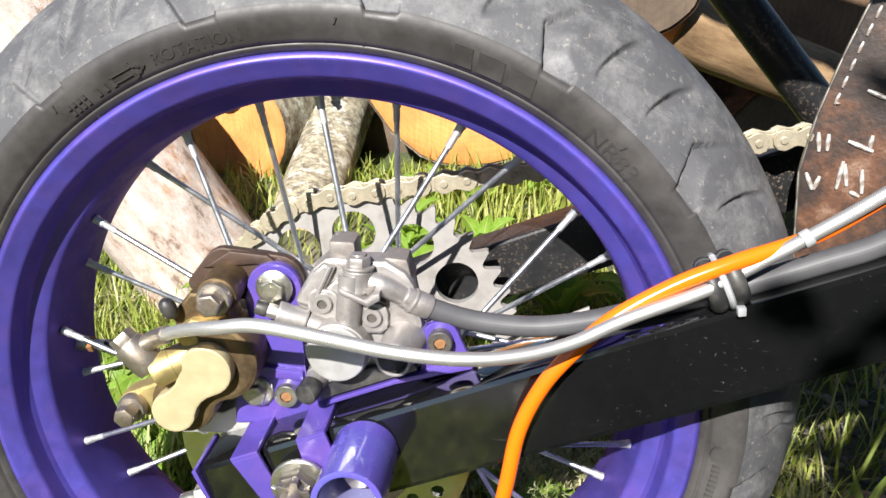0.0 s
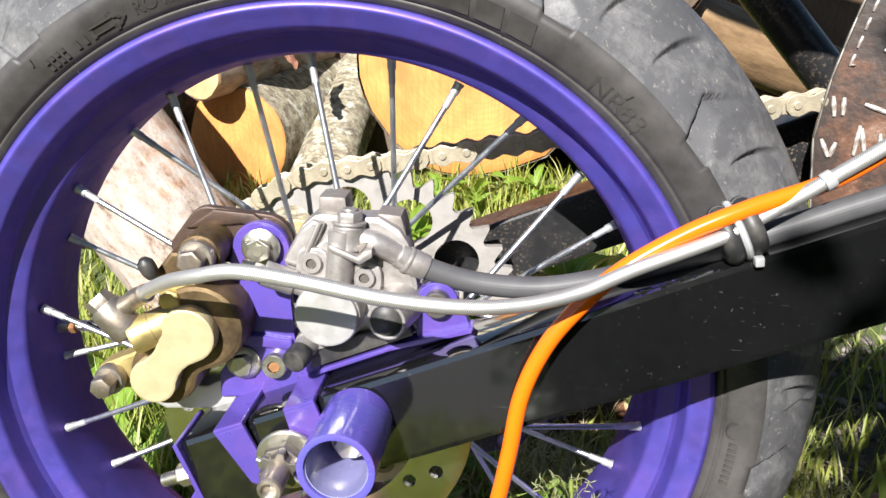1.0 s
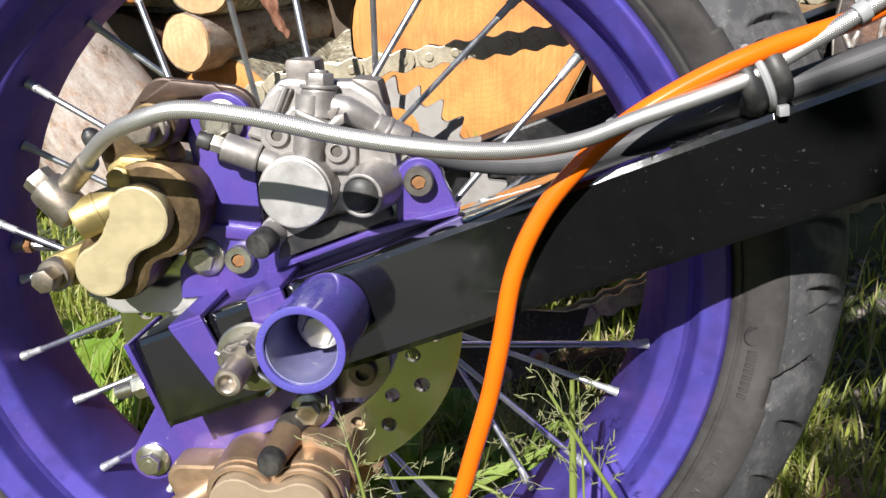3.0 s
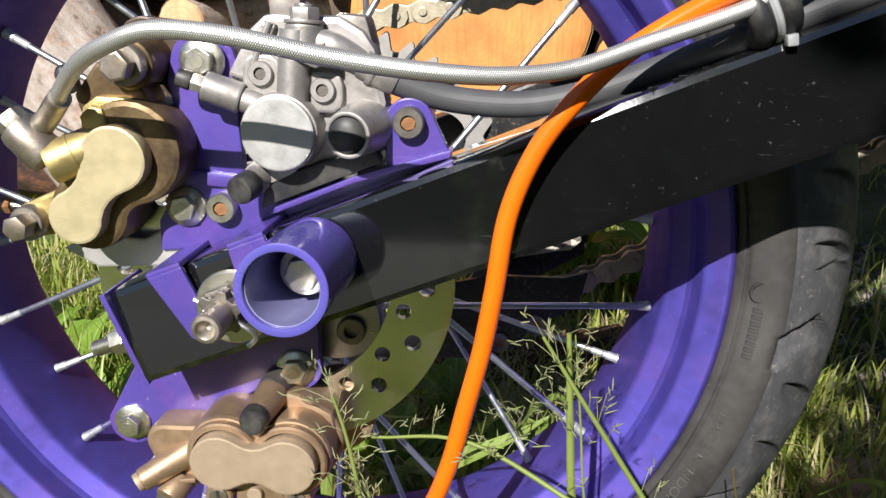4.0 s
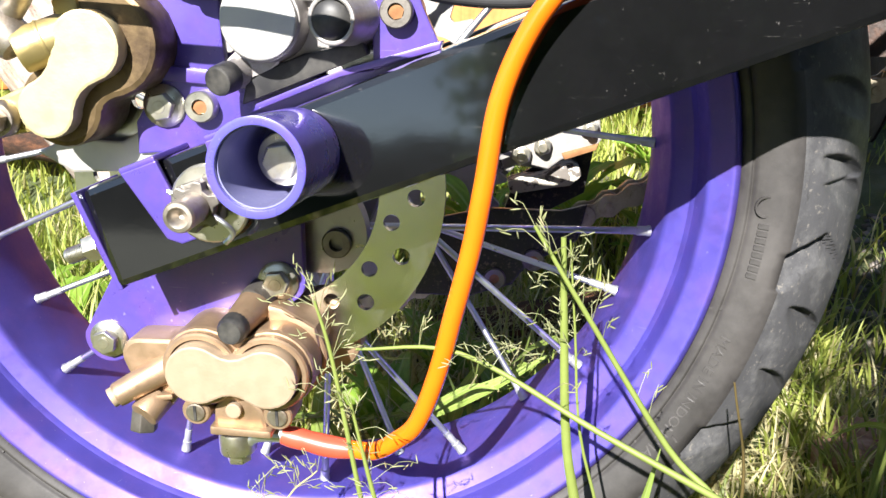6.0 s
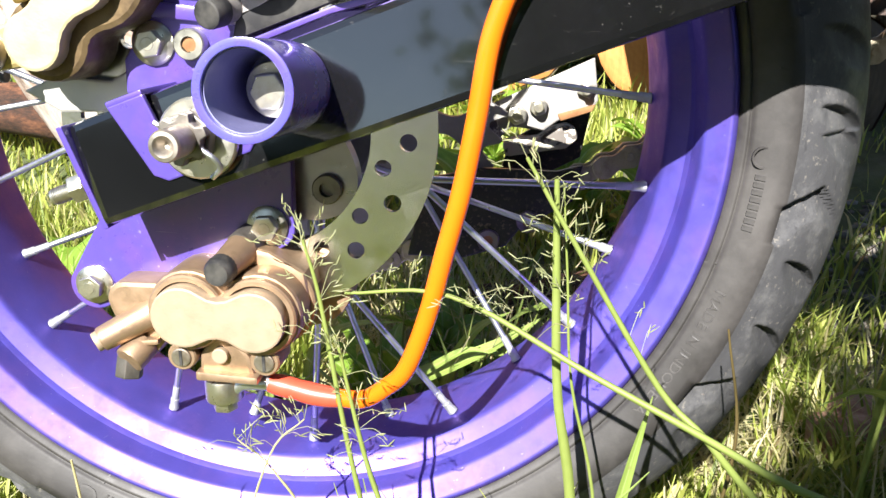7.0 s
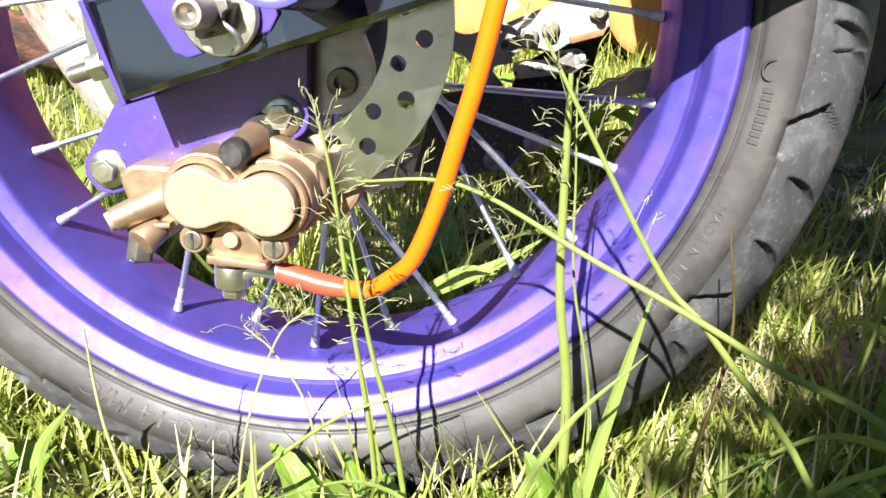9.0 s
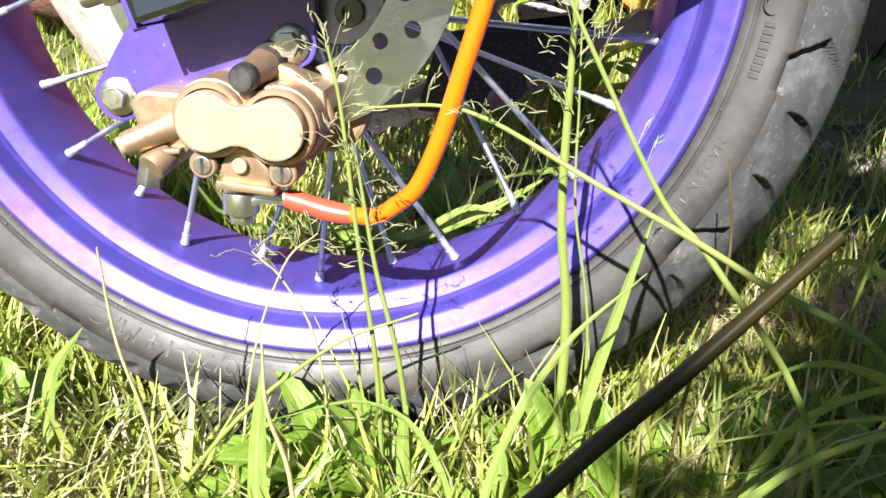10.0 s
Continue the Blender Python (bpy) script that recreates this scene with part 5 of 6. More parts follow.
PLATE_BARS = ((0.2980, 0.1580, 0.2992, 0.1460), (0.3036, 0.1575, 0.3034, 0.1470), (0.2936, 0.1320, 0.2978, 0.1215), (0.3012, 0.1305, 0.2984, 0.1215), (0.3104, 0.1235, 0.3128, 0.1415), (0.3136, 0.1400, 0.3157, 0.1262), (0.3178, 0.1228, 0.3230, 0.1205), (0.3228, 0.1375, 0.3240, 0.1225), (0.3140, 0.1541, 0.3272, 0.1492), (0.3262, 0.1590, 0.3250, 0.1500), (0.3207, 0.1858, 0.3320, 0.1812), (0.3063, 0.1760, 0.3063, 0.1772))
# ---------------------------------------------------------------- frame parts seen beyond the wheel
guide = part("chain_guide", prism([(0.0651, -0.0455), (0.0989, -0.0382), (0.1431, -0.0390), (0.1580, -0.0350), (0.1530, -0.0570), (0.1403, -0.0644), (0.1239, -0.0726), (0.1145, -0.0856), (0.0888, -0.0939), (0.0550, -0.0935)], 0.0425, 0.0465, 0.0010), BLACK_SATIN, bike, "worn black chain guide plate")
part("rear_plate", prism([(0.1150, -0.0300), (0.1334, -0.0190), (0.1438, -0.0120), (0.1660, -0.0060), (0.1600, -0.0400), (0.1300, -0.0560), (0.1050, -0.0620)], 0.0960, 0.0990, 0.0010), BLACK_SATIN, guide, "black rear plate of the chain guide")
part("guide_bracket", prism([(0.0960, -0.0072), (0.1150, 0.0018), (0.1635, 0.0244), (0.1669, -0.0007), (0.1619, -0.0077), (0.1432, -0.0132), (0.1349, -0.0194), (0.1156, -0.0173), (0.1070, -0.0263), (0.0998, -0.0176)], 0.0680, 0.0710, 0.0010), SPROCKET, guide, "dull grey steel bracket of the chain guide")
part("copper_strip", prism([(0.1429, -0.0090), (0.1649, -0.0028), (0.1634, -0.0068), (0.1448, -0.0129)], 0.0650, 0.0678, 0.0006), RUSTY, guide, "copper-brown strip")
lug = prism([(0.0964, -0.0090), (0.1044, -0.0058), (0.1081, -0.0175), (0.1075, -0.0270), (0.1012, -0.0206)], 0.0620, 0.0678, 0.0018)
part("guide_lug", lug, FLAKED, guide, "pale chipped lug")
for c, n, r in (((0.1189, -0.0099), 6, 0.0062), ((0.1314, -0.0045), 6, 0.0058), ((0.1592, 0.0062), 4, 0.0060)):
    nut = prism([(c[0] + r * math.cos(radians(20 + 360 / n * i)), c[1] + r * math.sin(radians(20 + 360 / n * i))) for i in range(n)], 0.0625, 0.0678, 0.0008)
    joined(nut, rod((c[0], 0.0580, c[1]), (c[0], 0.0630, c[1]), 0.0030, n=14, width=0.0004))
    part("guide_nut", nut, ZINC, guide, "dull plated nut")
for c in ((0.1039, -0.0819), (0.1270, -0.0698)):
    ring = turned([(0.0030, 0.0410), (0.0062, 0.0402), (0.0068, 0.0410), (0.0068, 0.0426), (0.0030, 0.0426)], 24, c)
    part("guide_eyelet", ring, BOLT_DARK, guide, "dark steel eyelet")
    part("eyelet_core", rod((c[0], 0.0416, c[1]), (c[0], 0.0424, c[1]), 0.0032, n=14), RUSTY, guide, "rusty hole")
part("guide_block", prism([(0.1098, -0.0288), (0.1190, -0.0262), (0.1315, -0.0256), (0.1399, -0.0194), (0.1502, -0.0170), (0.1552, -0.0195), (0.1568, -0.0253), (0.1492, -0.0318), (0.1400, -0.0328), (0.1283, -0.0350), (0.1125, -0.0376)], 0.0760, 0.0955, 0.0025), FLAKED, guide, "pale guide block with flaking paint")


EDGE_Z, EDGE_X = (0.05, 0.079, 0.134, 0.170, 0.209, 0.239, 0.30), (0.2935, 0.2915, 0.2895, 0.2965, 0.3075, 0.3174, 0.340)


def plate_y(x, z):
    """The plate leans: its far edge lies by the chain, its near side by the arm."""
    return 0.050 - 0.45 * (x - 0.30) + 0.12 * (z - 0.16)


def curved_plate():
    """A rusty plate like a mudguard in front of the wheel, with a curved rear edge."""
    b = bmesh.new()
    grids = []
    for lift in (0.0, 0.0018):
        grid = []
        for i in range(19):
            z = 0.05 + 0.25 * i / 18
            x0 = float(np.interp(z, EDGE_Z, EDGE_X))
            grid.append([b.verts.new((x0 + (0.385 - x0) * j / 10, plate_y(x0 + (0.385 - x0) * j / 10, z) + lift, z)) for j in range(11)])
        for i in range(18):
            for j in range(10):
                b.faces.new((grid[i][j], grid[i][j + 1], grid[i + 1][j + 1], grid[i + 1][j]))
        grids.append(grid)
    for i in range(18):
        b.faces.new((grids[0][i][0], grids[0][i + 1][0], grids[1][i + 1][0], grids[1][i][0]))
    return b


guard = part("rusty_plate", curved_plate(), PLATE, bike, "bent rusty brown metal plate with worn raised marks", soft=60)


def plate_bar(x0, z0, x1, z1, r, material, label, name="raised_mark"):
    p, q = Vector((x0, plate_y(x0, z0) - 0.0006, z0)), Vector((x1, plate_y(x1, z1) - 0.0006, z1))
    return part(name, hose([p, (p + q) / 2, q], r, 8, 3, (0.7, 1, 1, 0.7)), material, guard, label)


for bar in PLATE_BARS:
    plate_bar(*bar, 0.0015, RELIEF, "worn pale raised bar")
for i in range(8):
    z = 0.176 + 0.0105 * i
    x = float(np.interp(z, EDGE_Z, EDGE_X)) + 0.0065
    plate_bar(x, z, x + 0.0022, z + 0.0070, 0.0010, YELLOW if i > 5 else RELIEF, "painted edge mark", "edge_mark")
for i in range(12):
    z = 0.06 + 0.018 * i
    plate_bar(float(np.interp(z, EDGE_Z, EDGE_X)), z, float(np.interp(z + 0.018, EDGE_Z, EDGE_X)), z + 0.018, 0.0011, BOLT_DARK, "rolled edge", "rolled_edge")
tube = part("frame_tube", rod((0.165, 0.150, 0.345), (0.400, 0.150, 0.080), 0.0155, n=28), BLACK_SATIN, bike, "worn black frame tube")
part("stay_tube", rod((0.400, 0.150, 0.080), (0.560, 0.130, 0.160), 0.0140, n=20), BLACK_SATIN, tube, "black frame stay")
part("inner_stay", rod((0.36, 0.108, 0.110), (0.72, 0.10, 0.22), 0.012, n=16), BLACK_SATIN, tube, "black frame stay")

# unseen body blocks, added beyond the view to shade the ground and the woodpile
body = part("seat_shade", prism([(0.17, 0.63), (0.34, 0.60), (0.47, 0.44), (0.60, 0.40), (0.95, 0.44), (0.95, 0.60), (0.60, 0.66), (0.34, 0.74), (0.18, 0.75)], -0.07, 0.07, 0.02), BLACK_SATIN, bike, "unseen black block added to shade the woodpile")
part("tail_shade", prism([(0.20, 0.34), (0.24, 0.44), (0.80, 0.41), (0.70, 0.30)], -0.09, 0.09, 0.01), BLACK_SATIN, body, "second unseen black block added for shade")
engine_shade = part("engine_shade", prism([(0.375, -0.20), (0.375, 0.00), (0.44, 0.10), (0.80, 0.14), (0.86, -0.05), (0.80, -0.21)], -0.20, -0.03, 0.02), ALU, bike, "unseen grey block added to shade the ground")
for i in range(5):
    part("fin", prism([(0.60, 0.16 + 0.022 * i), (0.78, 0.18 + 0.022 * i), (0.78, 0.186 + 0.022 * i), (0.60, 0.166 + 0.022 * i)], -0.13, 0.03, 0.002), ALU, engine_shade)

# ================================================================ ground, logs and plants
rng = np.random.default_rng(7)


def ground_z(x, y):
    """The ground lies flat under the wheel, is a little uneven, and rises towards the woodpile."""
    t = min(max((y - 0.10) / 0.85, 0.0), 1.0)
    rise = 0.175 * t * t * (3 - 2 * t)
    return rise + 0.010 * noise.noise(Vector((x * 5, y * 5, 0.3))) + 0.004 * noise.noise(Vector((x * 22, y * 22, 4.0))) - 0.004


def ground_mesh():
    near = np.concatenate([[-400, -60, -12, -4, -2], np.arange(-1.2, 1.8, 0.025), [2.4, 4, 12, 60, 400]])
    b = bmesh.new()
    grid = [[b.verts.new((x, y, ground_z(x, y))) for x in near] for y in near]
    for i in range(len(near) - 1):
        for j in range(len(near) - 1):
            b.faces.new((grid[i][j], grid[i][j + 1], grid[i + 1][j + 1], grid[i + 1][j]))
    me = bpy.data.meshes.new("ground")
    b.to_mesh(me)
    b.free()
    smooth(me, True)
    me.materials.append(SOIL)
    return me


ground = tagged(new("ground", ground_mesh()), "dark soil under grass before a woodpile, with an unseen grey strip for reflections", "ground", kind="structure")


def reflect_belt():
    """An unseen far belt, added to darken the arm's reflection; it also closes the meadow."""
    b = bmesh.new()
    rows = [[], [], []]
    for i in range(240):
        a = 2 * math.pi * i / 240
        h = 9.0 + 2.2 * noise.noise(Vector((math.cos(a) * 9, math.sin(a) * 9, 2.0))) + 1.2 * noise.noise(Vector((math.cos(a) * 30, math.sin(a) * 30, 5.0)))
        for row, (r, z) in zip(rows, ((70, -0.4), (72, h * 0.6), (75, h))):
            row.append(b.verts.new((r * math.cos(a), r * math.sin(a), z)))
    for u, v in zip(rows, rows[1:]):
        for i in range(240):
            b.faces.new((u[i], u[(i + 1) % 240], v[(i + 1) % 240], v[i]))
    me = bpy.data.meshes.new("backdrop")
    b.to_mesh(me)
    b.free()
    smooth(me, True)
    me.materials.append(BELT_GREEN)
    return me


tagged(new("backdrop", reflect_belt()), "unseen far dark green belt added for reflections", "backdrop", kind="structure")


def log(p, q, r, bark, wood, label, seed, oval=1.0, group="logs of the woodpile"):
    """A felled log from its near end p to its far end q (heights above the ground's zero)."""
    p, q = Vector(p), Vector(q)
    L, n, m = (q - p).length, 40, max(6, int((q - p).length / 0.03))
    base = tagged(new("log"), label, "log", group)
    base.matrix_basis = Matrix.Translation(p) @ (q - p).to_track_quat("Z", "Y").to_matrix().to_4x4()

    def rad(a, h):
        v = noise.noise(Vector((math.cos(a) * 1.4, math.sin(a) * 1.4, h * 4 + seed * 7.3)))
        w = noise.noise(Vector((math.cos(a) * 5, math.sin(a) * 5, h * 16 + seed * 3.1)))
        return r * (1 + 0.09 * v + 0.035 * w)

    b = bmesh.new()
    rings = [[b.verts.new((rad(2 * math.pi * i / n, L * j / m) * math.cos(2 * math.pi * i / n), oval * rad(2 * math.pi * i / n, L * j / m) * math.sin(2 * math.pi * i / n), L * j / m)) for i in range(n)] for j in range(m + 1)]
    for u, v in zip(rings, rings[1:]):
        for i in range(n):
            b.faces.new((u[i], u[(i + 1) % n], v[(i + 1) % n], v[i]))
    shell = new("bark", mesh_of("bark", b, bark, 60))
    shell.parent = base
    for z, nm in ((0.0, "cut_end"), (L, "cut_end")):
        b = bmesh.new()
        sgn = -1 if z == 0 else 1
        mid = b.verts.new((0, 0, z + sgn * 0.001))
        prev = [mid]
        loops = []
        for f_ in (0.35, 0.7, 0.93, 0.985):
            loops.append([b.verts.new((f_ * rad(2 * math.pi * i / n, z) * math.cos(2 * math.pi * i / n), oval * f_ * rad(2 * math.pi * i / n, z) * math.sin(2 * math.pi * i / n), z + sgn * (0.0025 if f_ < 0.95 else -0.004))) for i in range(n)])
        for i in range(n):
            b.faces.new((mid, loops[0][i], loops[0][(i + 1) % n]))
        for u, v in zip(loops, loops[1:]):
            for i in range(n):
                b.faces.new((u[i], u[(i + 1) % n], v[(i + 1) % n], v[i]))
        e = new(nm, mesh_of(nm, b, wood, 60))
        e.parent = base
    return base


Z = AX
log((-0.268, 0.592, 0.040), (-0.761, 0.728, 0.665), 0.094, BARK_PALE, WOOD_PALE, "leaning log with pale flaking bark", 1)
log((-0.800, 0.720, 0.215), (-0.430, 0.630, 0.188), 0.036, BARK_RED, WOOD_PALE, "rotten reddish log under the leaning log", 2)
log((0.045, 0.960, 0.400), (0.055, 1.750, 0.390), 0.205, BARK_GREY, WOOD_ORANGE, "thick log with a bright orange sawn end", 3)
log((-0.228, 0.740, 0.128), (-0.195, 1.480, 0.425), 0.055, BARK_GREY, WOOD_PALE, "log with grey lichen-covered bark", 4)
log((-0.409, 0.860, 0.384), (-0.260, 1.420, 0.410), 0.046, BARK_PALE, WOOD_PALE, "small log with a pale sawn end", 5)
log((-0.378, 0.860, 0.474), (-0.300, 1.480, 0.490), 0.056, BARK_GREY, WOOD_PALE, "small log with a pale sawn end", 6, 0.85)
log((-0.375, 0.930, 0.255), (-0.210, 1.600, 0.300), 0.096, BARK_GREY, WOOD_ORANGE, "split log with an orange end", 7, 1.1)
log((-0.235, 1.260, 0.420), (-0.200, 1.700, 0.420), 0.062, BARK_RED, WOOD_SHADED, "dark log deep in the pile", 8)
log((-0.205, 1.120, 0.555), (-0.190, 1.700, 0.560), 0.085, BARK_GREY, WOOD_SHADED, "log with an end darkened for shade", 9)
log((-0.600, 1.020, 0.330), (-0.550, 1.700, 0.330), 0.100, BARK_RED, WOOD_SHADED, "log with an end darkened for shade", 10)
log((-0.555, 0.980, 0.535), (-0.520, 1.700, 0.535), 0.095, BARK_GREY, WOOD_ORANGE, "log with an orange sawn end", 11)
log((0.262, 0.520, 0.525), (0.310, 1.200, 0.540), 0.062, BARK_RED, WOOD_SHADED, "log with a dusty brown sawn end", 12)
log((0.300, 0.580, 0.475), (0.640, 0.660, 0.350), 0.040, PEELED, WOOD_ORANGE, "thin tan peeled log lying across the pile", 13)
log((0.520, 0.780, Z + 0.190), (0.540, 1.500, Z + 0.190), 0.105, BARK_RED, WOOD_BROWN, "log with a weathered end", 14)
log((0.345, 0.960, 0.300), (0.345, 1.700, 0.300), 0.105, BARK_RED, WOOD_ORANGE, "dark red-brown log low in the pile", 15)
log((0.560, 0.860, 0.240), (0.580, 1.600, 0.240), 0.115, BARK_RED, WOOD_SHADED, "dark log low in the pile", 16)
log((0.080, 1.000, 0.690), (0.090, 1.750, 0.690), 0.098, BARK_GREY, WOOD_ORANGE, "log on top of the pile", 17)
log((0.790, 0.900, 0.340), (0.810, 1.600, 0.340), 0.115, BARK_GREY, WOOD_BROWN, "log with a weathered brown end", 18)
log((0.330, 0.960, 0.620), (0.350, 1.700, 0.620), 0.105, BARK_GREY, WOOD_PALE, "log on top of the pile", 19)
log((-0.800, 0.980, 0.340), (-0.780, 1.700, 0.340), 0.115, BARK_GREY, WOOD_ORANGE, "log with an orange sawn end", 20)
log((0.700, 0.920, 0.575), (0.720, 1.600, 0.575), 0.120, BARK_GREY, WOOD_BROWN, "log on top of the pile", 21)
log((-0.770, 1.000, 0.560), (-0.750, 1.700, 0.560), 0.110, BARK_GREY, WOOD_PALE, "log on top of the pile", 22)
log((-0.130, 1.150, 0.200), (-0.120, 1.750, 0.200), 0.080, BARK_GREY, WOOD_SHADED, "dark log low in the pile", 23)
log((0.020, 0.335, 0.040), (0.230, 0.375, 0.066), 0.027, BARK_RED, WOOD_PALE, "short brown branch lying in the grass", 25, 0.8)


def bark_strip():
    """A torn strip of reddish bark that hangs from the pile."""
    line = curve_points([(-0.292, 0.860, 0.520), (-0.280, 0.846, 0.475), (-0.262, 0.842, 0.440), (-0.250, 0.850, 0.412), (-0.240, 0.848, 0.392)], 6)
    base = thing("bark_strip", line[0], "torn strip of red-brown bark hanging from the pile", "bark")
    b = bmesh.new()
    prev, n = None, len(line) - 1
    for i, c in enumerate(line):
        t = i / n
        w = 0.011 * (1 - 0.75 * t ** 3) * (1 + 0.35 * math.sin(9 * t) * math.sin(23 * t)) + 0.001
        c = c - line[0]
        row = []
        for k_ in (-1, -0.4, 0.3, 1):
            row.append(b.verts.new(c + Vector((k_ * w, -0.004 * (1 - k_ * k_) + 0.003 * math.sin(7 * t + 2 * k_), 0.004 * math.sin(11 * t + 3 * k_)))))
        if prev:
            for j in range(3):
                b.faces.new((prev[j], prev[j + 1], row[j + 1], row[j]))
        prev = row
    back = bmesh.ops.solidify(b, geom=list(b.faces), thickness=0.002)
    ob = new("bark", mesh_of("bark", b, BARK_TORN, 70))
    ob.parent = base


bark_strip()


def stone(p, r, label, seed, material=BRICK):
    b = bmesh.new()
    bmesh.ops.create_icosphere(b, subdivisions=3, radius=1)
    for v in b.verts:
        d = v.co.normalized()
        s = max(abs(d.x), abs(d.y), abs(d.z))
        v.co = d * (0.55 / s + 0.45) * (1 + 0.16 * noise.noise(d * 2 + Vector((seed, 0, 0))))
        v.co = Vector((v.co.x * r[0], v.co.y * r[1], v.co.z * r[2]))
    ob = new("stone", mesh_of("stone", b, material, 40))
    ob.matrix_basis = pose(p[0], p[1], ground_z(p[0], p[1]) + r[2] * 0.6, 0, 0, seed * 40)
    return tagged(ob, label, "stone", "stones in the grass")


stone((0.395, 0.170, 0), (0.040, 0.030, 0.028), "broken reddish brick lump in the grass", 1)
stone((0.470, 0.200, 0), (0.050, 0.035, 0.024), "broken reddish brick lump in the grass", 2)
stone((0.430, 0.090, 0), (0.025, 0.020, 0.014), "small pale stone in the grass", 3)


def inside_tyre(x, y, z):
    r = math.hypot(x, z - AX)
    return abs(y) < 0.070 and r > 0.180 and r < 0.297


def blades(count, area, height, width, seed, lean=0.7, keep=None, seg=4):
    """Many blades of grass in one mesh: curved, tapering strips with a fold."""
    g = np.random.default_rng(seed)
    verts, faces = [], []
    made = 0
    while made < count:
        x, y = g.uniform(area[0], area[1]), g.uniform(area[2], area[3])
        if keep and not keep(x, y, g):
            continue
        h, w = g.uniform(*height) * g.uniform(0.7, 1.1), g.uniform(*width)
        yaw, bend = g.uniform(0, 2 * math.pi), g.uniform(0.15, 1.0) * lean
        dx, dy = math.cos(yaw), math.sin(yaw)
        turn = yaw + math.pi / 2 + g.uniform(-0.8, 0.8)
        sx, sy = math.cos(turn), math.sin(turn)
        z0 = ground_z(x, y) - 0.004
        pts = []
        px, pz, ang = 0.0, 0.0, 0.08
        for i in range(seg + 1):
            pts.append((px, pz))
            ang += bend * 2 / seg * (0.4 + i / seg)
            px += h / seg * math.sin(min(ang, 2.4))
            pz += h / seg * math.cos(min(ang, 2.4))
        if any(inside_tyre(x + dx * a, y + dy * a, z0 + b_) for a, b_ in pts):
            continue
        k0 = len(verts)
        for i, (a, b_) in enumerate(pts):
            ww = w * (1 - (i / seg) ** 1.8) * 0.5 + 0.0002
            cx, cy, cz = x + dx * a, y + dy * a, z0 + max(b_, 0.002)
            verts += [(cx - sx * ww, cy - sy * ww, cz + ww * 0.35), (cx, cy, cz), (cx + sx * ww, cy + sy * ww, cz + ww * 0.35)]
        for i in range(seg):
            o = k0 + 3 * i
            faces += [(o, o + 1, o + 4, o + 3), (o + 1, o + 2, o + 5, o + 4)]
        made += 1
    me = bpy.data.meshes.new("grass")
    me.from_pydata(verts, [], faces)
    smooth(me, True)
    return me


def stuff(name, me, material, label):
    me.materials.append(material)
    return tagged(new(name, me), label, "grass", kind="stuff")


def thin(x, y, g):
    """Sparser on the bare patches, none under the logs."""
    v = noise.noise(Vector((x * 7, y * 7, 1.7)))
    bare = min(1.0, max(0.0, (x - 0.36) / 0.08)) * min(1.0, max(0.0, (y - 0.16) / 0.08))
    worn = 0.9 if -0.05 < x < 0.34 and 0.05 < y < 0.30 else 0.6 if -0.03 < x < 0.34 and 0.05 < y < 0.46 else 0.0
    return g.uniform() < (0.75 + 0.6 * v) * (1 - 0.8 * bare) * (1 - worn)


def fading(x, y, g):
    """Denser near the wheel, ending in loose tufts."""
    return g.uniform() < 1.3 * math.exp(-((x - 0.1) ** 2 + (y + 0.3) ** 2) / 1.5) + 0.25 * max(0, noise.noise(Vector((x * 3, y * 3, 8.0))))


def outside(x, y, g):
    return not (-0.72 < x < 0.92 and y < 1.55) and fading(x, y - 1.0, g)


stuff("grass", blades(5000, (-2.4, 2.6, 0.06, 2.8), (0.06, 0.13), (0.007, 0.014), 26, 0.9, outside, 3), GRASS, "green grass round the woodpile")
stuff("grass", blades(700, (-0.05, 0.52, 0.70, 0.945), (0.04, 0.10), (0.0025, 0.0055), 27, 0.6), GRASS, "tall grass before the thick log")
stuff("grass", blades(2500, (-0.60, -0.05, 0.15, 0.26), (0.07, 0.16), (0.0022, 0.0045), 15, 0.6), GRASS, "taller green grass in front of the logs")
stuff("grass", blades(10000, (-0.75, 0.95, 0.06, 0.48), (0.04, 0.11), (0.0022, 0.0048), 11, 0.8, thin), GRASS, "green grass between the wheel and the woodpile")
stuff("grass", blades(5500, (-0.75, 0.95, 0.46, 1.00), (0.02, 0.06), (0.0022, 0.0048), 28, 0.9, thin), GRASS, "short grass before the woodpile")
stuff("grass", blades(6500, (-0.45, 0.60, -0.30, 0.06), (0.03, 0.085), (0.0028, 0.0066), 12, 0.9, thin), GRASS, "short green grass round the tyre")
stuff("grass", blades(19000, (-2.4, 2.6, -1.30, -0.24), (0.035, 0.075), (0.008, 0.016), 14, 0.9, fading, 3), GRASS, "green lawn in front of the wheel")
stuff("grass", blades(2300, (-0.30, 0.34, -0.125, -0.064), (0.025, 0.06), (0.0020, 0.0045), 16, 1.0), GRASS, "matted grass against the tyre")
stuff("grass", blades(2600, (-0.36, -0.06, -0.07, 0.10), (0.02, 0.075), (0.0020, 0.0042), 18, 0.9), GRASS, "short grass under the curve of the tyre")
stuff("grass", blades(2600, (0.08, 0.38, -0.07, 0.10), (0.02, 0.075), (0.0020, 0.0042), 19, 0.9), GRASS, "short grass under the curve of the tyre")
stuff("dry_grass", blades(1900, (-0.35, 0.34, -0.17, -0.05), (0.03, 0.08), (0.0012, 0.0030), 17, 1.8), STRAW, "pale straw against the tyre")
stuff("grass", blades(2200, (-0.03, 0.34, 0.05, 0.46), (0.02, 0.045), (0.0022, 0.0045), 23, 1.1), GRASS, "short thin grass behind the wheel")
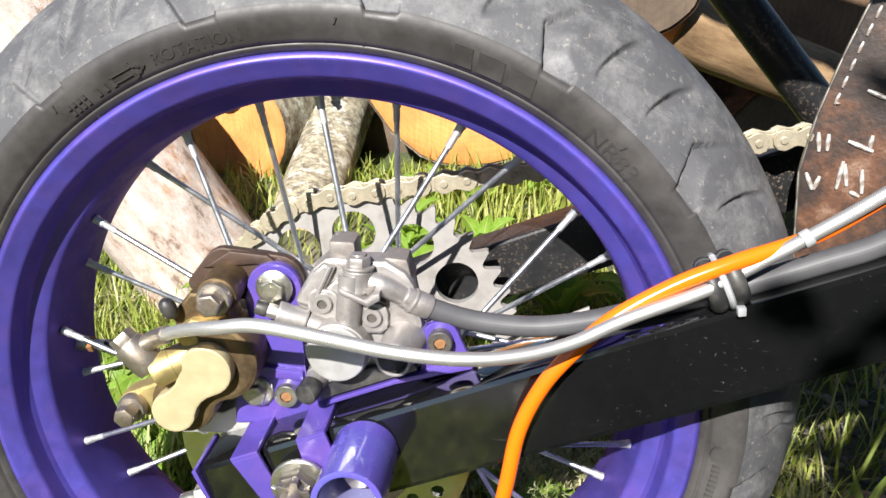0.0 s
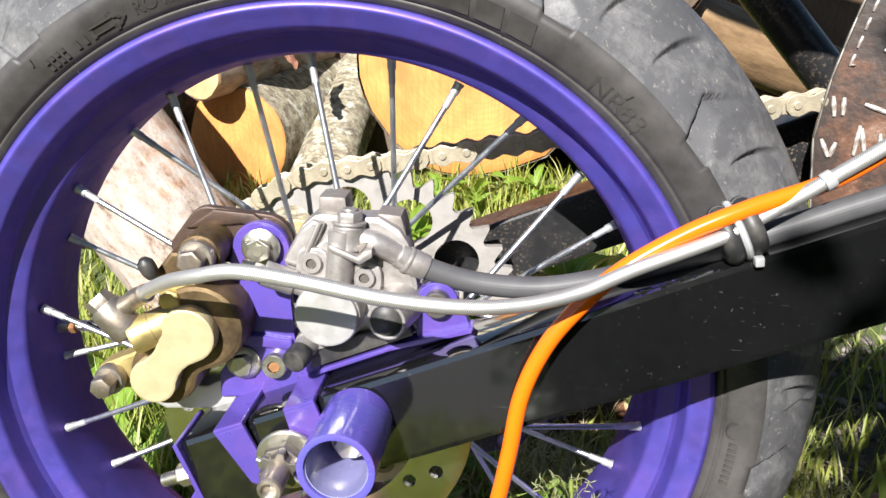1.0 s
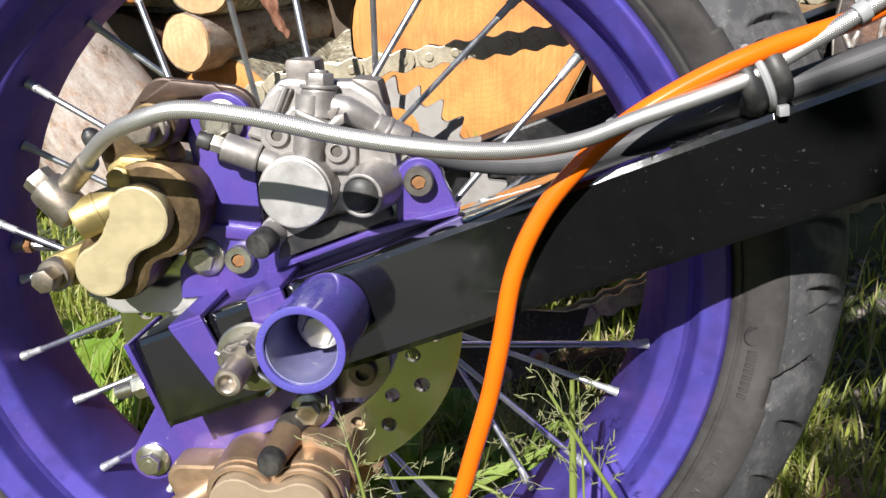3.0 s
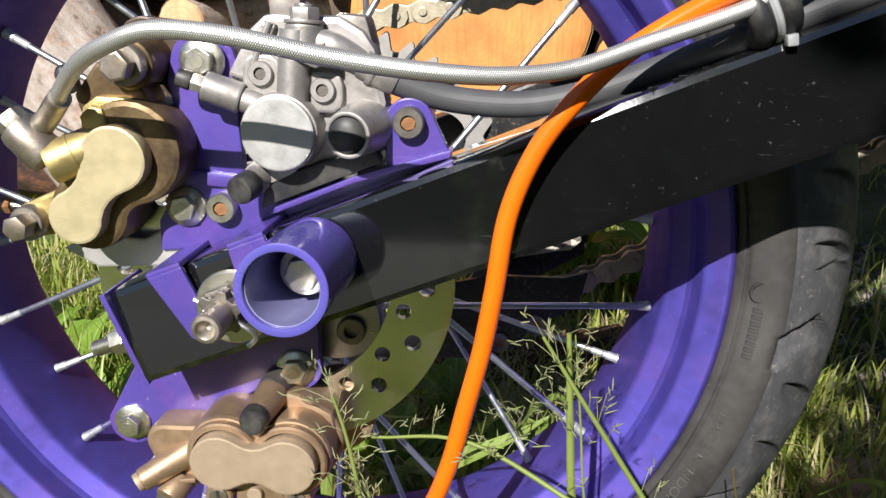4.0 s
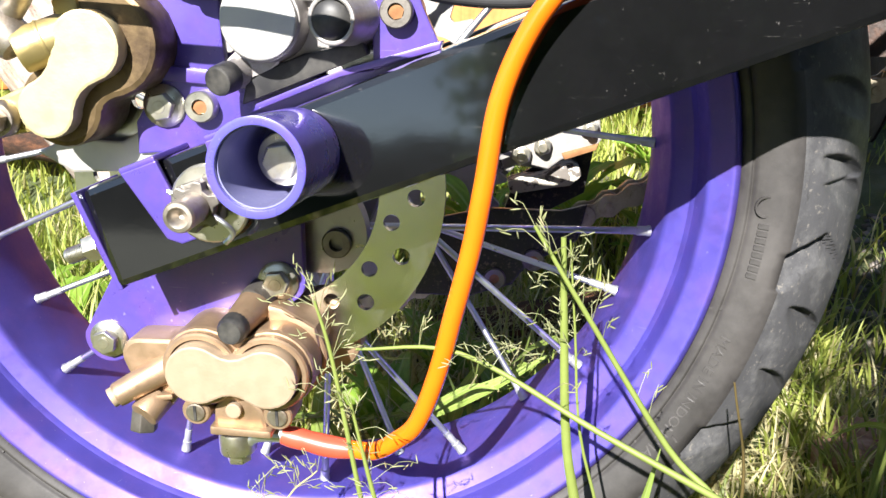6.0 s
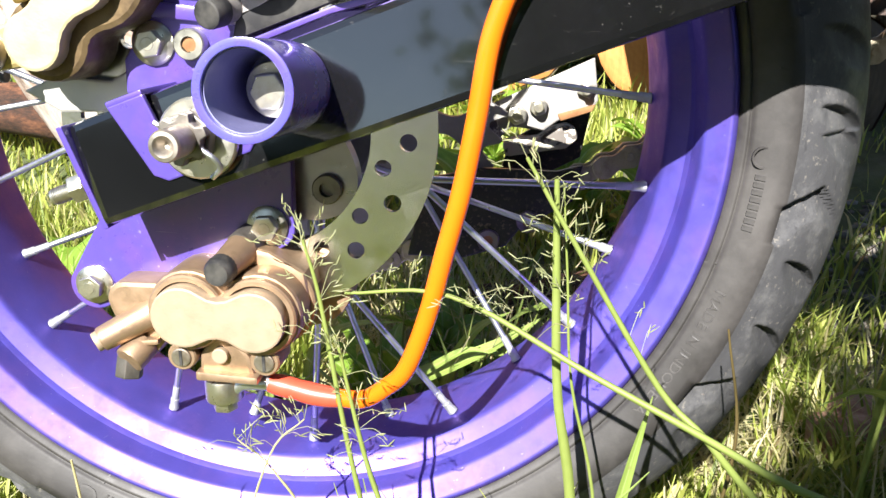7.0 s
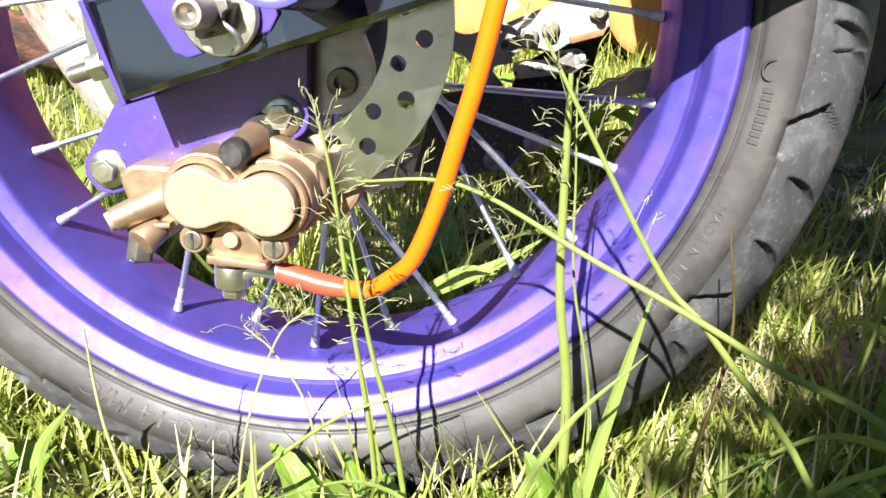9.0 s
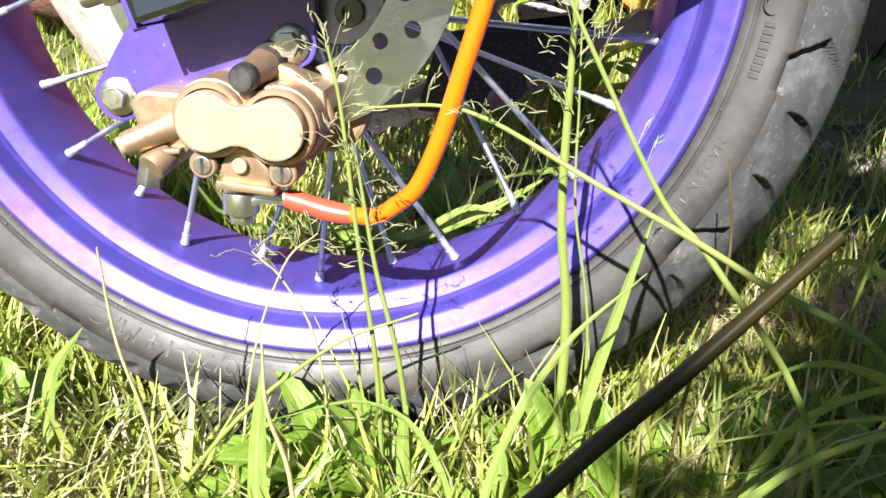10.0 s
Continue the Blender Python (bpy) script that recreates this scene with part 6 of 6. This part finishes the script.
stuff("dry_grass", blades(4200, (-0.08, 0.28, 0.12, 0.29), (0.03, 0.08), (0.0020, 0.0042), 25, 2.0), STRAW, "flattened straw behind the wheel")
stuff("dry_grass", blades(2600, (-0.05, 0.42, 0.07, 0.42), (0.03, 0.09), (0.0014, 0.0032), 21, 1.7), STRAW, "pale straw behind the wheel")
stuff("grass", blades(1500, (-0.36, 0.42, -0.24, -0.08), (0.05, 0.11), (0.0040, 0.0070), 22, 1.2), GRASS, "broader grass blades in front of the tyre")
stuff("dry_grass", blades(2600, (-0.40, 0.02, -0.26, -0.06), (0.03, 0.10), (0.0016, 0.0036), 24, 1.9), STRAW, "trodden straw in front of the tyre")
stuff("grass", blades(260, (0.05, 0.27, -0.135, -0.080), (0.09, 0.15), (0.0022, 0.0048), 31, 0.7), GRASS, "tall grass blades in front of the tyre")
stuff("dry_grass", blades(170, (0.04, 0.27, -0.135, -0.080), (0.08, 0.14), (0.0012, 0.0026), 32, 0.9), STRAW, "tall straw in front of the tyre")
stuff("dry_grass", blades(3000, (-0.55, 0.75, -0.28, 0.55), (0.03, 0.11), (0.0012, 0.0026), 13, 1.5, thin), STRAW, "dry straw lying in the grass")


def leaf_face(b, uvl, prev, row, j, across, v1, dv):
    """One face of a leaf between two rows, with its place across and along."""
    f = b.faces.new((prev[j], prev[j + 1], row[j + 1], row[j]))
    for lp, uv in zip(f.loops, ((across[j], v1 - dv), (across[j + 1], v1 - dv), (across[j + 1], v1), (across[j], v1))):
        lp[uvl].uv = uv


def weed(p, n, size, seed, label, up=1.0):
    """A leafy weed: lance-shaped leaves with a sunken midrib and a wavy edge, each a part."""
    g = np.random.default_rng(seed)
    base = thing("weed", (p[0], p[1], ground_z(p[0], p[1])), label, "plant", "broad-leaved weeds")
    for i in range(n):
        yaw, L = 2 * math.pi * i / n * 1.62 + g.uniform(-0.4, 0.4), size * g.uniform(0.55, 1.15)
        w, lift = L * g.uniform(0.10, 0.21), up * g.uniform(0.45, 1.25)
        curl, tilt = g.uniform(0.5, 1.5), g.uniform(-0.5, 0.5)
        h0, tooth = g.uniform(0.0, 0.65) * size, g.uniform(0.05, 0.22)
        b = bmesh.new()
        uvl = b.loops.layers.uv.new("UVMap")
        prev, rr, zz, ang = None, 0.002, h0, lift
        for s in range(13):
            t = s / 12
            half_w = w * math.sin(math.pi * min(1.0, t * 0.97 + 0.03)) ** 0.8 * (1.15 - 0.5 * t) * (1 + tooth * (s % 2)) + 0.0006
            c = Vector((math.cos(yaw) * rr, math.sin(yaw) * rr, zz))
            sd = Vector((-math.sin(yaw), math.cos(yaw), tilt * (0.3 + t))).normalized()
            wav = 0.10 * half_w * math.sin(s * 2.1 + i)
            row = [b.verts.new(c + sd * half_w * k_ + Vector((0, 0, (abs(k_) ** 0.7) * half_w * 0.42 + wav * k_))) for k_ in (-1, -0.55, -0.08, 0.08, 0.55, 1)]
            if prev:
                for j in range(5):
                    leaf_face(b, uvl, prev, row, j, (-1, -0.55, -0.08, 0.08, 0.55, 1), t * 4 + i, 1 / 3)
            prev = row
            rr += L / 12 * math.cos(ang)
            zz += L / 12 * math.sin(ang)
            ang -= curl / 12 * (0.4 + 1.4 * t)
        leaf_part(b, base)
    return base


def leaf_part(b, base):
    me = mesh_of("leaf", b, WEED, 80)
    ob = new("leaf", me)
    ob.parent = base
    return ob


wl_ = "bright green broad-leaved weed in the grass"
for x, y, n, s, sd in ((0.034, -0.110, 16, 0.070, 1), (0.005, -0.130, 12, 0.055, 2), (0.066, -0.118, 15, 0.072, 3), (0.150, -0.105, 11, 0.075, 4), (0.120, -0.160, 11, 0.055, 5), (0.090, -0.150, 12, 0.05, 6), (0.215, -0.090, 10, 0.060, 7),
                       (0.290, -0.050, 8, 0.075, 8), (0.250, -0.140, 7, 0.065, 9), (0.360, 0.020, 8, 0.08, 10), (0.340, -0.090, 7, 0.07, 11), (-0.150, -0.080, 6, 0.045, 12), (-0.300, 0.230, 9, 0.075, 13), (-0.260, 0.300, 9, 0.075, 14),
                       (-0.380, 0.300, 9, 0.075, 15), (-0.200, 0.400, 8, 0.07, 16), (0.080, 0.460, 9, 0.07, 17), (0.180, 0.500, 9, 0.075, 18), (-0.060, 0.500, 9, 0.07, 19), (0.280, 0.460, 9, 0.07, 20), (0.120, 0.130, 8, 0.085, 21), (0.020, 0.160, 8, 0.08, 22),
                       (0.480, 0.060, 8, 0.07, 23), (0.420, -0.020, 8, 0.07, 24), (-0.340, 0.200, 9, 0.075, 25), (-0.420, 0.250, 9, 0.07, 26), (-0.240, 0.180, 9, 0.075, 27), (0.180, 0.150, 8, 0.08, 28), (0.060, 0.240, 9, 0.08, 29)):
    weed((x, y), n + 5, s * (0.9 if y < 0 else 1.5 if y > 0.38 else 1.2 if x < -0.2 else 1.0), sd, wl_, 1.1)

weed((0.152, -0.120), 5, 0.066, 201, "upright bright green weed before the tyre", 1.6)
weed((0.177, -0.118), 5, 0.070, 202, "upright bright green weed before the tyre", 1.6)


g_ = np.random.default_rng(77)
for i in range(27):
    # small leafy weeds between the wheel and the woodpile
    x, y = (g_.uniform(-0.08, 0.40), g_.uniform(0.48, 0.90)) if i < 18 else (g_.uniform(-0.46, -0.22), g_.uniform(0.22, 0.52))
    weed((x, y), int(g_.integers(9, 15)), g_.uniform(0.045, 0.080), 100 + i, "small bright green weed before the woodpile", 0.9)


def stem(pts, r, material, label, name="grass_stem", taper=(1.0, 0.9, 0.7, 0.4), flat=1.0, seeds=0, seed=0):
    """A tall single stalk, on the ground at its foot, some with a loose seed head."""
    pts = [Vector(p) for p in pts]
    base = thing(name, pts[0], label, "grass stalk", "tall grass stalks")
    b = hose(pts, r, 6, 6, taper)
    me = mesh_of("stalk", b, material, 80)
    for v in me.vertices:
        v.co = v.co - pts[0]
    ob = new("stalk", me)
    ob.parent = base
    if seeds:
        g = np.random.default_rng(seed)
        line = curve_points(pts, 8)
        b = bmesh.new()
        for i in range(seeds):
            c = line[-1 - int(g.uniform(0, len(line) * 0.36))]
            d = Vector((g.normal(), g.normal() * 0.7, abs(g.normal()) + 0.5)).normalized()
            L = g.uniform(0.006, 0.026)
            e = c + d * L + Vector((0, 0, -0.30 * L))
            joined(b, hose([c, c + d * L * 0.6, e], 0.00014, 4, 2))
            for q in range(3):
                d2 = (d + Vector((g.normal(), g.normal(), g.normal() - 0.4)) * 0.45).normalized()
                f_ = e - (d * 0.7 + Vector((0, 0, -0.2))) * L * 0.22 * q
                joined(b, hose([f_, f_ + d2 * 0.0022, f_ + d2 * g.uniform(0.0032, 0.0056)], 0.00034, 5, 2, (0.4, 1.0, 0.9, 0.2)))
        me = mesh_of("seed_head", b, SEED, 80)
        for v in me.vertices:
            v.co = v.co - pts[0]
        ob = tagged(new("seed_head", me), "pale loose seed head", kind="stuff")
        ob.parent = base
    return base


def foot(x, y):
    return (x, y, ground_z(x, y) - 0.003)


A = AX
stem([foot(0.150, -0.105), (0.149, -0.108, A - 0.170), (0.140, -0.112, A - 0.105), (0.137, -0.112, A - 0.050), (0.1355, -0.112, A - 0.012)], 0.0029, STEM, "tall green grass stalk in front of the rim", seeds=13, seed=1)
stem([foot(0.165, -0.100), (0.160, -0.104, A - 0.170), (0.146, -0.108, A - 0.102), (0.142, -0.108, A - 0.055), (0.1385, -0.108, A - 0.014)], 0.0009, STEM, "tall green grass stalk in front of the rim", seeds=6, seed=9)
stem([foot(0.275, -0.170), (0.246, -0.167, A - 0.172), (0.196, -0.163, A - 0.102), (0.174, -0.155, A - 0.080), (0.1404, -0.155, A - 0.0255), (0.1229, -0.155, A + 0.004)], 0.0017, STEM, "arching green grass stalk crossing the wheel", seeds=14, seed=2)
stem([foot(0.330, -0.160), (0.280, -0.165, A - 0.150), (0.210, -0.168, A - 0.104), (0.150, -0.150, A - 0.078), (0.095, -0.125, A - 0.058), (0.050, -0.115, A - 0.062)], 0.0017, STEM, "long yellow-green stalk lying across the wheel", seeds=12, seed=3)
stem([foot(0.068, -0.115), (0.062, -0.125, A - 0.190), (0.052, -0.130, A - 0.120), (0.043, -0.130, A - 0.060), (0.037, -0.130, A - 0.035)], 0.0014, STEM, "green grass stalk in front of the hub", seeds=20, seed=4)
stem([foot(0.085, -0.110), (0.074, -0.125, A - 0.190), (0.060, -0.130, A - 0.130), (0.050, -0.130, A - 0.080)], 0.0016, STEM, "green grass stalk in front of the hub", seeds=18, seed=5)
stem([foot(0.205, -0.115), (0.206, -0.118, A - 0.190), (0.214, -0.118, A - 0.120), (0.206, -0.118, A - 0.070)], 0.0011, BROWN_STEM, "thin dry stalk bent over")
stem([foot(-0.030, -0.150), (-0.037, -0.155, A - 0.215), (-0.048, -0.158, A - 0.165), (-0.052, -0.160, A - 0.120)], 0.0011, STRAW, "dry straw-coloured stalk in the grass")
stem([foot(0.040, -0.190), (0.040, -0.195, A - 0.205), (0.031, -0.198, A - 0.165), (0.030, -0.200, A - 0.135)], 0.0012, STRAW, "dry straw-coloured stalk in the grass")
stem([foot(-0.060, -0.140), (-0.010, -0.140, A - 0.220), (0.040, -0.135, A - 0.170), (0.080, -0.130, A - 0.150)], 0.0014, STEM, "slanting grass stalk by the tyre")
stem([foot(0.045, -0.430), (0.060, -0.430, 0.140), (0.095, -0.425, 0.238), (0.1179, -0.4165, 0.2640), (0.1265, -0.4128, 0.2720), (0.1364, -0.4085, 0.2817)], 0.00075, DARK_STEM, "dry brown stalk leaning out of the grass", taper=(1.0, 1.0, 0.95, 0.9, 0.7), seeds=0)
stem([foot(-0.015, -0.105), (-0.004, -0.112, A - 0.200), (0.014, -0.116, A - 0.140), (0.030, -0.114, A - 0.122)], 0.0008, STRAW, "thin straw stalk with a loose pale head", seeds=11, seed=7)
stem([foot(0.040, -0.100), (0.030, -0.108, A - 0.190), (0.014, -0.112, A - 0.150), (-0.002, -0.112, A - 0.135)], 0.0008, STRAW, "thin straw stalk with a loose pale head", seeds=10, seed=8)
stem([foot(0.340, 0.040), (0.345, 0.040, A - 0.160), (0.365, 0.035, A - 0.060), (0.380, 0.030, A + 0.010)], 0.0022, STEM, "tall green plant stalk beside the tyre")
stem([foot(0.300, -0.020), (0.318, -0.020, A - 0.150), (0.325, -0.020, A - 0.080)], 0.0015, STEM, "green stalk beside the tyre")
for i in range(14):
    x, y = 0.03 + 0.016 * i + 0.01 * math.sin(i * 5), 0.090 + 0.012 * (i % 4)
    stem([foot(x, y), (x + 0.006 * math.sin(i), y, A - 0.200), (x + 0.016 * math.sin(i * 2.1), y - 0.01, A - 0.110 + 0.02 * math.sin(i * 1.7))], 0.0012, STEM, "seeding grass stalk behind the spokes", seeds=22, seed=20 + i)


def broad(pts, width, seed, label="broad bright green grass blade", face=None):
    """A wide folded blade along a line from its foot to its tip."""
    line = curve_points(pts, 5)
    base = thing("broad_blade", line[0], label, "grass blade", "broad grass blades")
    b = bmesh.new()
    uvl = b.loops.layers.uv.new("UVMap")
    prev, n = None, len(line) - 1
    for i, c in enumerate(line):
        t = i / n
        d = (line[min(i + 1, n)] - line[max(i - 1, 0)]).normalized()
        side = d.cross(Vector(face or (0.15 * math.sin(seed), 1, 0.35))).normalized()
        up = side.cross(d)
        w = width * (0.45 + 0.55 * min(1, 4 * t)) * (1 - t ** 2.5) + 0.0002
        row = [b.verts.new(c - line[0] + side * k_ * w + up * abs(k_) * w * 0.3) for k_ in (-1, -0.5, 0, 0.5, 1)]
        if prev:
            for j in range(4):
                leaf_face(b, uvl, prev, row, j, (-1, -0.5, 0, 0.5, 1), t * 5 + seed, 5 / n)
        prev = row
    ob = new("blade", mesh_of("blade", b, BLADE, 80))
    ob.parent = base


broad([foot(0.150, -0.120), (0.158, -0.124, A - 0.205), (0.1693, -0.124, A - 0.1385), (0.1775, -0.124, A - 0.098)], 0.0034, 19, "broad grey-green blade beside the tyre", (0.2, -1, 0.3))
broad([foot(0.020, 0.115), (0.036, 0.085, A - 0.205), (0.062, 0.050, A - 0.178), (0.088, 0.044, A - 0.163), (0.114, 0.040, A - 0.147), (0.142, 0.032, A - 0.124)], 0.0072, 1, face=(-0.1, -0.62, 0.78))
broad([foot(0.000, 0.110), (0.030, 0.085, A - 0.208), (0.058, 0.048, A - 0.178), (0.090, 0.035, A - 0.152), (0.108, 0.030, A - 0.150)], 0.0040, 18, face=(0.2, -0.62, 0.78))
g_ = np.random.default_rng(41)
for i in range(34):
    # blades and straws that lean through the spokes over the rim's inner side
    x = -0.075 + 0.225 * (i + g_.uniform(-0.4, 0.4)) / 34
    r, lean = g_.uniform(0.135, 0.178), g_.uniform(-0.03, 0.035)
    z0, z1 = -math.sqrt(0.206 ** 2 - x * x), -math.sqrt(max(0.0001, r * r - min((x + lean) ** 2, 0.9 * r * r)))
    line = [foot(x - lean, 0.095 + g_.uniform(0, 0.03)), (x - lean * 0.3, 0.076, A + z0), (x + lean * 0.4, 0.055, A + z0 + 0.018), (x + lean, g_.uniform(-0.01, 0.04), A + z1)]
    if i % 3 == 0:
        broad(line, g_.uniform(0.0016, 0.0030), i, "narrow grass blade leaning through the spokes", face=(0.3 * math.sin(i), -0.62, 0.6))
    else:
        stem(line, g_.uniform(0.0005, 0.0009), STRAW if i % 3 == 1 else STEM, "thin dry stalk leaning through the spokes" if i % 3 == 1 else "thin green stalk leaning through the spokes", seeds=(7 if i % 4 == 1 else 0), seed=60 + i)
broad([foot(0.030, 0.200), (0.065, 0.150, A - 0.215), (0.100, 0.090, A - 0.180), (0.130, 0.078, A - 0.168)], 0.0045, 2, face=(0.15, -0.5, 0.8))
broad([foot(0.060, 0.095), (0.075, 0.080, A - 0.200), (0.095, 0.060, A - 0.150), (0.120, 0.050, A - 0.130)], 0.0050, 3)
broad([foot(-0.030, 0.100), (-0.020, 0.085, A - 0.190), (0.010, 0.060, A - 0.150), (0.050, 0.050, A - 0.140)], 0.0045, 4)
broad([foot(0.350, -0.090), (0.330, -0.100, A - 0.200), (0.270, -0.110, A - 0.165), (0.215, -0.120, A - 0.190)], 0.0034, 5)
broad([foot(0.230, -0.130), (0.245, -0.140, A - 0.190), (0.300, -0.150, A - 0.150), (0.370, -0.160, A - 0.165)], 0.0030, 6)
broad([foot(0.400, 0.020), (0.370, 0.020, A - 0.190), (0.330, 0.020, A - 0.160), (0.300, 0.020, A - 0.170)], 0.0040, 7)
broad([foot(-0.120, -0.110), (-0.110, -0.115, A - 0.220), (-0.085, -0.120, A - 0.180)], 0.0040, 8)
broad([foot(0.010, -0.150), (0.012, -0.155, A - 0.220), (0.018, -0.160, A - 0.165)], 0.0050, 9)
broad([foot(0.365, 0.040), (0.368, 0.040, A - 0.140), (0.350, 0.030, A - 0.075)], 0.0050, 10)
broad([foot(0.365, 0.040), (0.372, 0.040, A - 0.120), (0.395, 0.030, A - 0.060)], 0.0050, 11)

broad([foot(0.400, -0.150), (0.360, -0.165, A - 0.190), (0.280, -0.180, A - 0.150), (0.190, -0.185, A - 0.170)], 0.0026, 12, "long grey-green grass blade bending over")
broad([foot(0.180, -0.200), (0.205, -0.205, A - 0.190), (0.260, -0.205, A - 0.140), (0.350, -0.200, A - 0.130)], 0.0025, 13, "long grey-green grass blade bending over")
broad([foot(0.110, -0.180), (0.118, -0.180, A - 0.200), (0.140, -0.176, A - 0.140), (0.170, -0.170, A - 0.105)], 0.0018, 14, "long grey-green grass blade bending over")
broad([foot(0.120, -0.135), (0.090, -0.140, A - 0.215), (0.060, -0.145, A - 0.190), (0.020, -0.150, A - 0.200)], 0.0020, 15, "long grey-green grass blade bending over")
broad([foot(0.080, -0.120), (0.076, -0.130, A - 0.220), (0.078, -0.135, A - 0.195)], 0.0034, 16)
broad([foot(0.128, -0.130), (0.124, -0.138, A - 0.225), (0.118, -0.142, A - 0.200)], 0.0044, 17)


def shrub(x, y, seed):
    """An unseen shrub added to cast shade: forked stems and many small leaves in clumps."""
    g = np.random.default_rng(seed)
    base = thing("shrub", (x, y, ground_z(x, y)), "unseen leafy shrub added to shade the ground by the tyre", "shrub")
    verts, faces = [], []
    for i in range(12):
        a = 2 * math.pi * i / 12 + g.uniform(-0.25, 0.25)
        d = Vector((math.cos(a), 0.6 * math.sin(a), 0))
        top = d * g.uniform(0.12, 0.34) + Vector((0, 0, g.uniform(1.17, 1.29)))
        line = [Vector((0, 0, -0.01)) + d * 0.02, d * 0.14 + Vector((0, 0, 0.22)), d * 0.27 + Vector((0, 0, 0.62)), top]
        ob = new("stem", mesh_of("stem", hose(line, 0.011, 8, 5, (1.0, 0.8, 0.55, 0.25)), BARK_RED, 80))
        ob.parent = base
        path = curve_points(line, 8)
        for q in range(96):
            c = path[int(g.uniform(0.12, 1.0) * (len(path) - 1))] + Vector((g.normal(), g.normal() * 0.8, g.normal())) * 0.060
            for n_ in range(12):
                p = c + Vector((g.normal(), g.normal(), g.normal())) * 0.032
                u = Vector((g.normal(), g.normal(), g.normal() * 0.6)).normalized()
                v = u.cross(Vector((g.normal(), g.normal(), g.normal()))).normalized()
                L, w = g.uniform(0.028, 0.052), g.uniform(0.010, 0.019)
                m = p + u * L * 0.5 + u.cross(v) * 0.003
                k0 = len(verts)
                verts += [tuple(k_) for k_ in (p, m + v * w, p + u * L, m - v * w)]
                faces += [(k0, k0 + 1, k0 + 2), (k0, k0 + 2, k0 + 3)]
    me = bpy.data.meshes.new("leaves")
    me.from_pydata(verts, [], faces)
    me.materials.append(SHADE_LEAF)
    ob = tagged(new("leaves", me), "dense small green leaves", kind="stuff")
    ob.parent = base


# a row added behind the view, only for the shade right of the tyre
shrub(0.245, -1.38, 51)
shrub(0.55, -1.32, 53)
shrub(0.33, -1.56, 54)
shrub(0.60, -1.62, 56)
shrub(0.80, -1.52, 55)
shrub(1.02, -1.45, 52)


def pebbles(count, area, seed):
    """Small grey stones on the bare patch, in one mesh."""
    g = np.random.default_rng(seed)
    b = bmesh.new()
    bmesh.ops.create_icosphere(b, subdivisions=1, radius=1)
    v0 = np.array([v.co[:] for v in b.verts])
    b.verts.index_update()
    f0 = [[v.index for v in f_.verts] for f_ in b.faces]
    b.free()
    verts, faces = [], []
    for i in range(count):
        x, y, r = g.uniform(area[0], area[1]), g.uniform(area[2], area[3]), g.uniform(0.002, 0.009)
        q = v0 * r * np.array([1, g.uniform(0.6, 1.1), 0.6]) * g.uniform(0.8, 1.2, (len(v0), 1)) + np.array([x, y, ground_z(x, y) + 0.001])
        faces += [[k_ + len(verts) for k_ in f_] for f_ in f0]
        verts += q.tolist()
    me = bpy.data.meshes.new("gravel")
    me.from_pydata(verts, [], faces)
    smooth(me, True)
    return me


me = pebbles(1400, (0.34, 0.85, 0.12, 0.62), 31)
me.materials.append(GRAVEL)
tagged(new("gravel", me), "grey gravel on a bare patch", "gravel", kind="stuff")
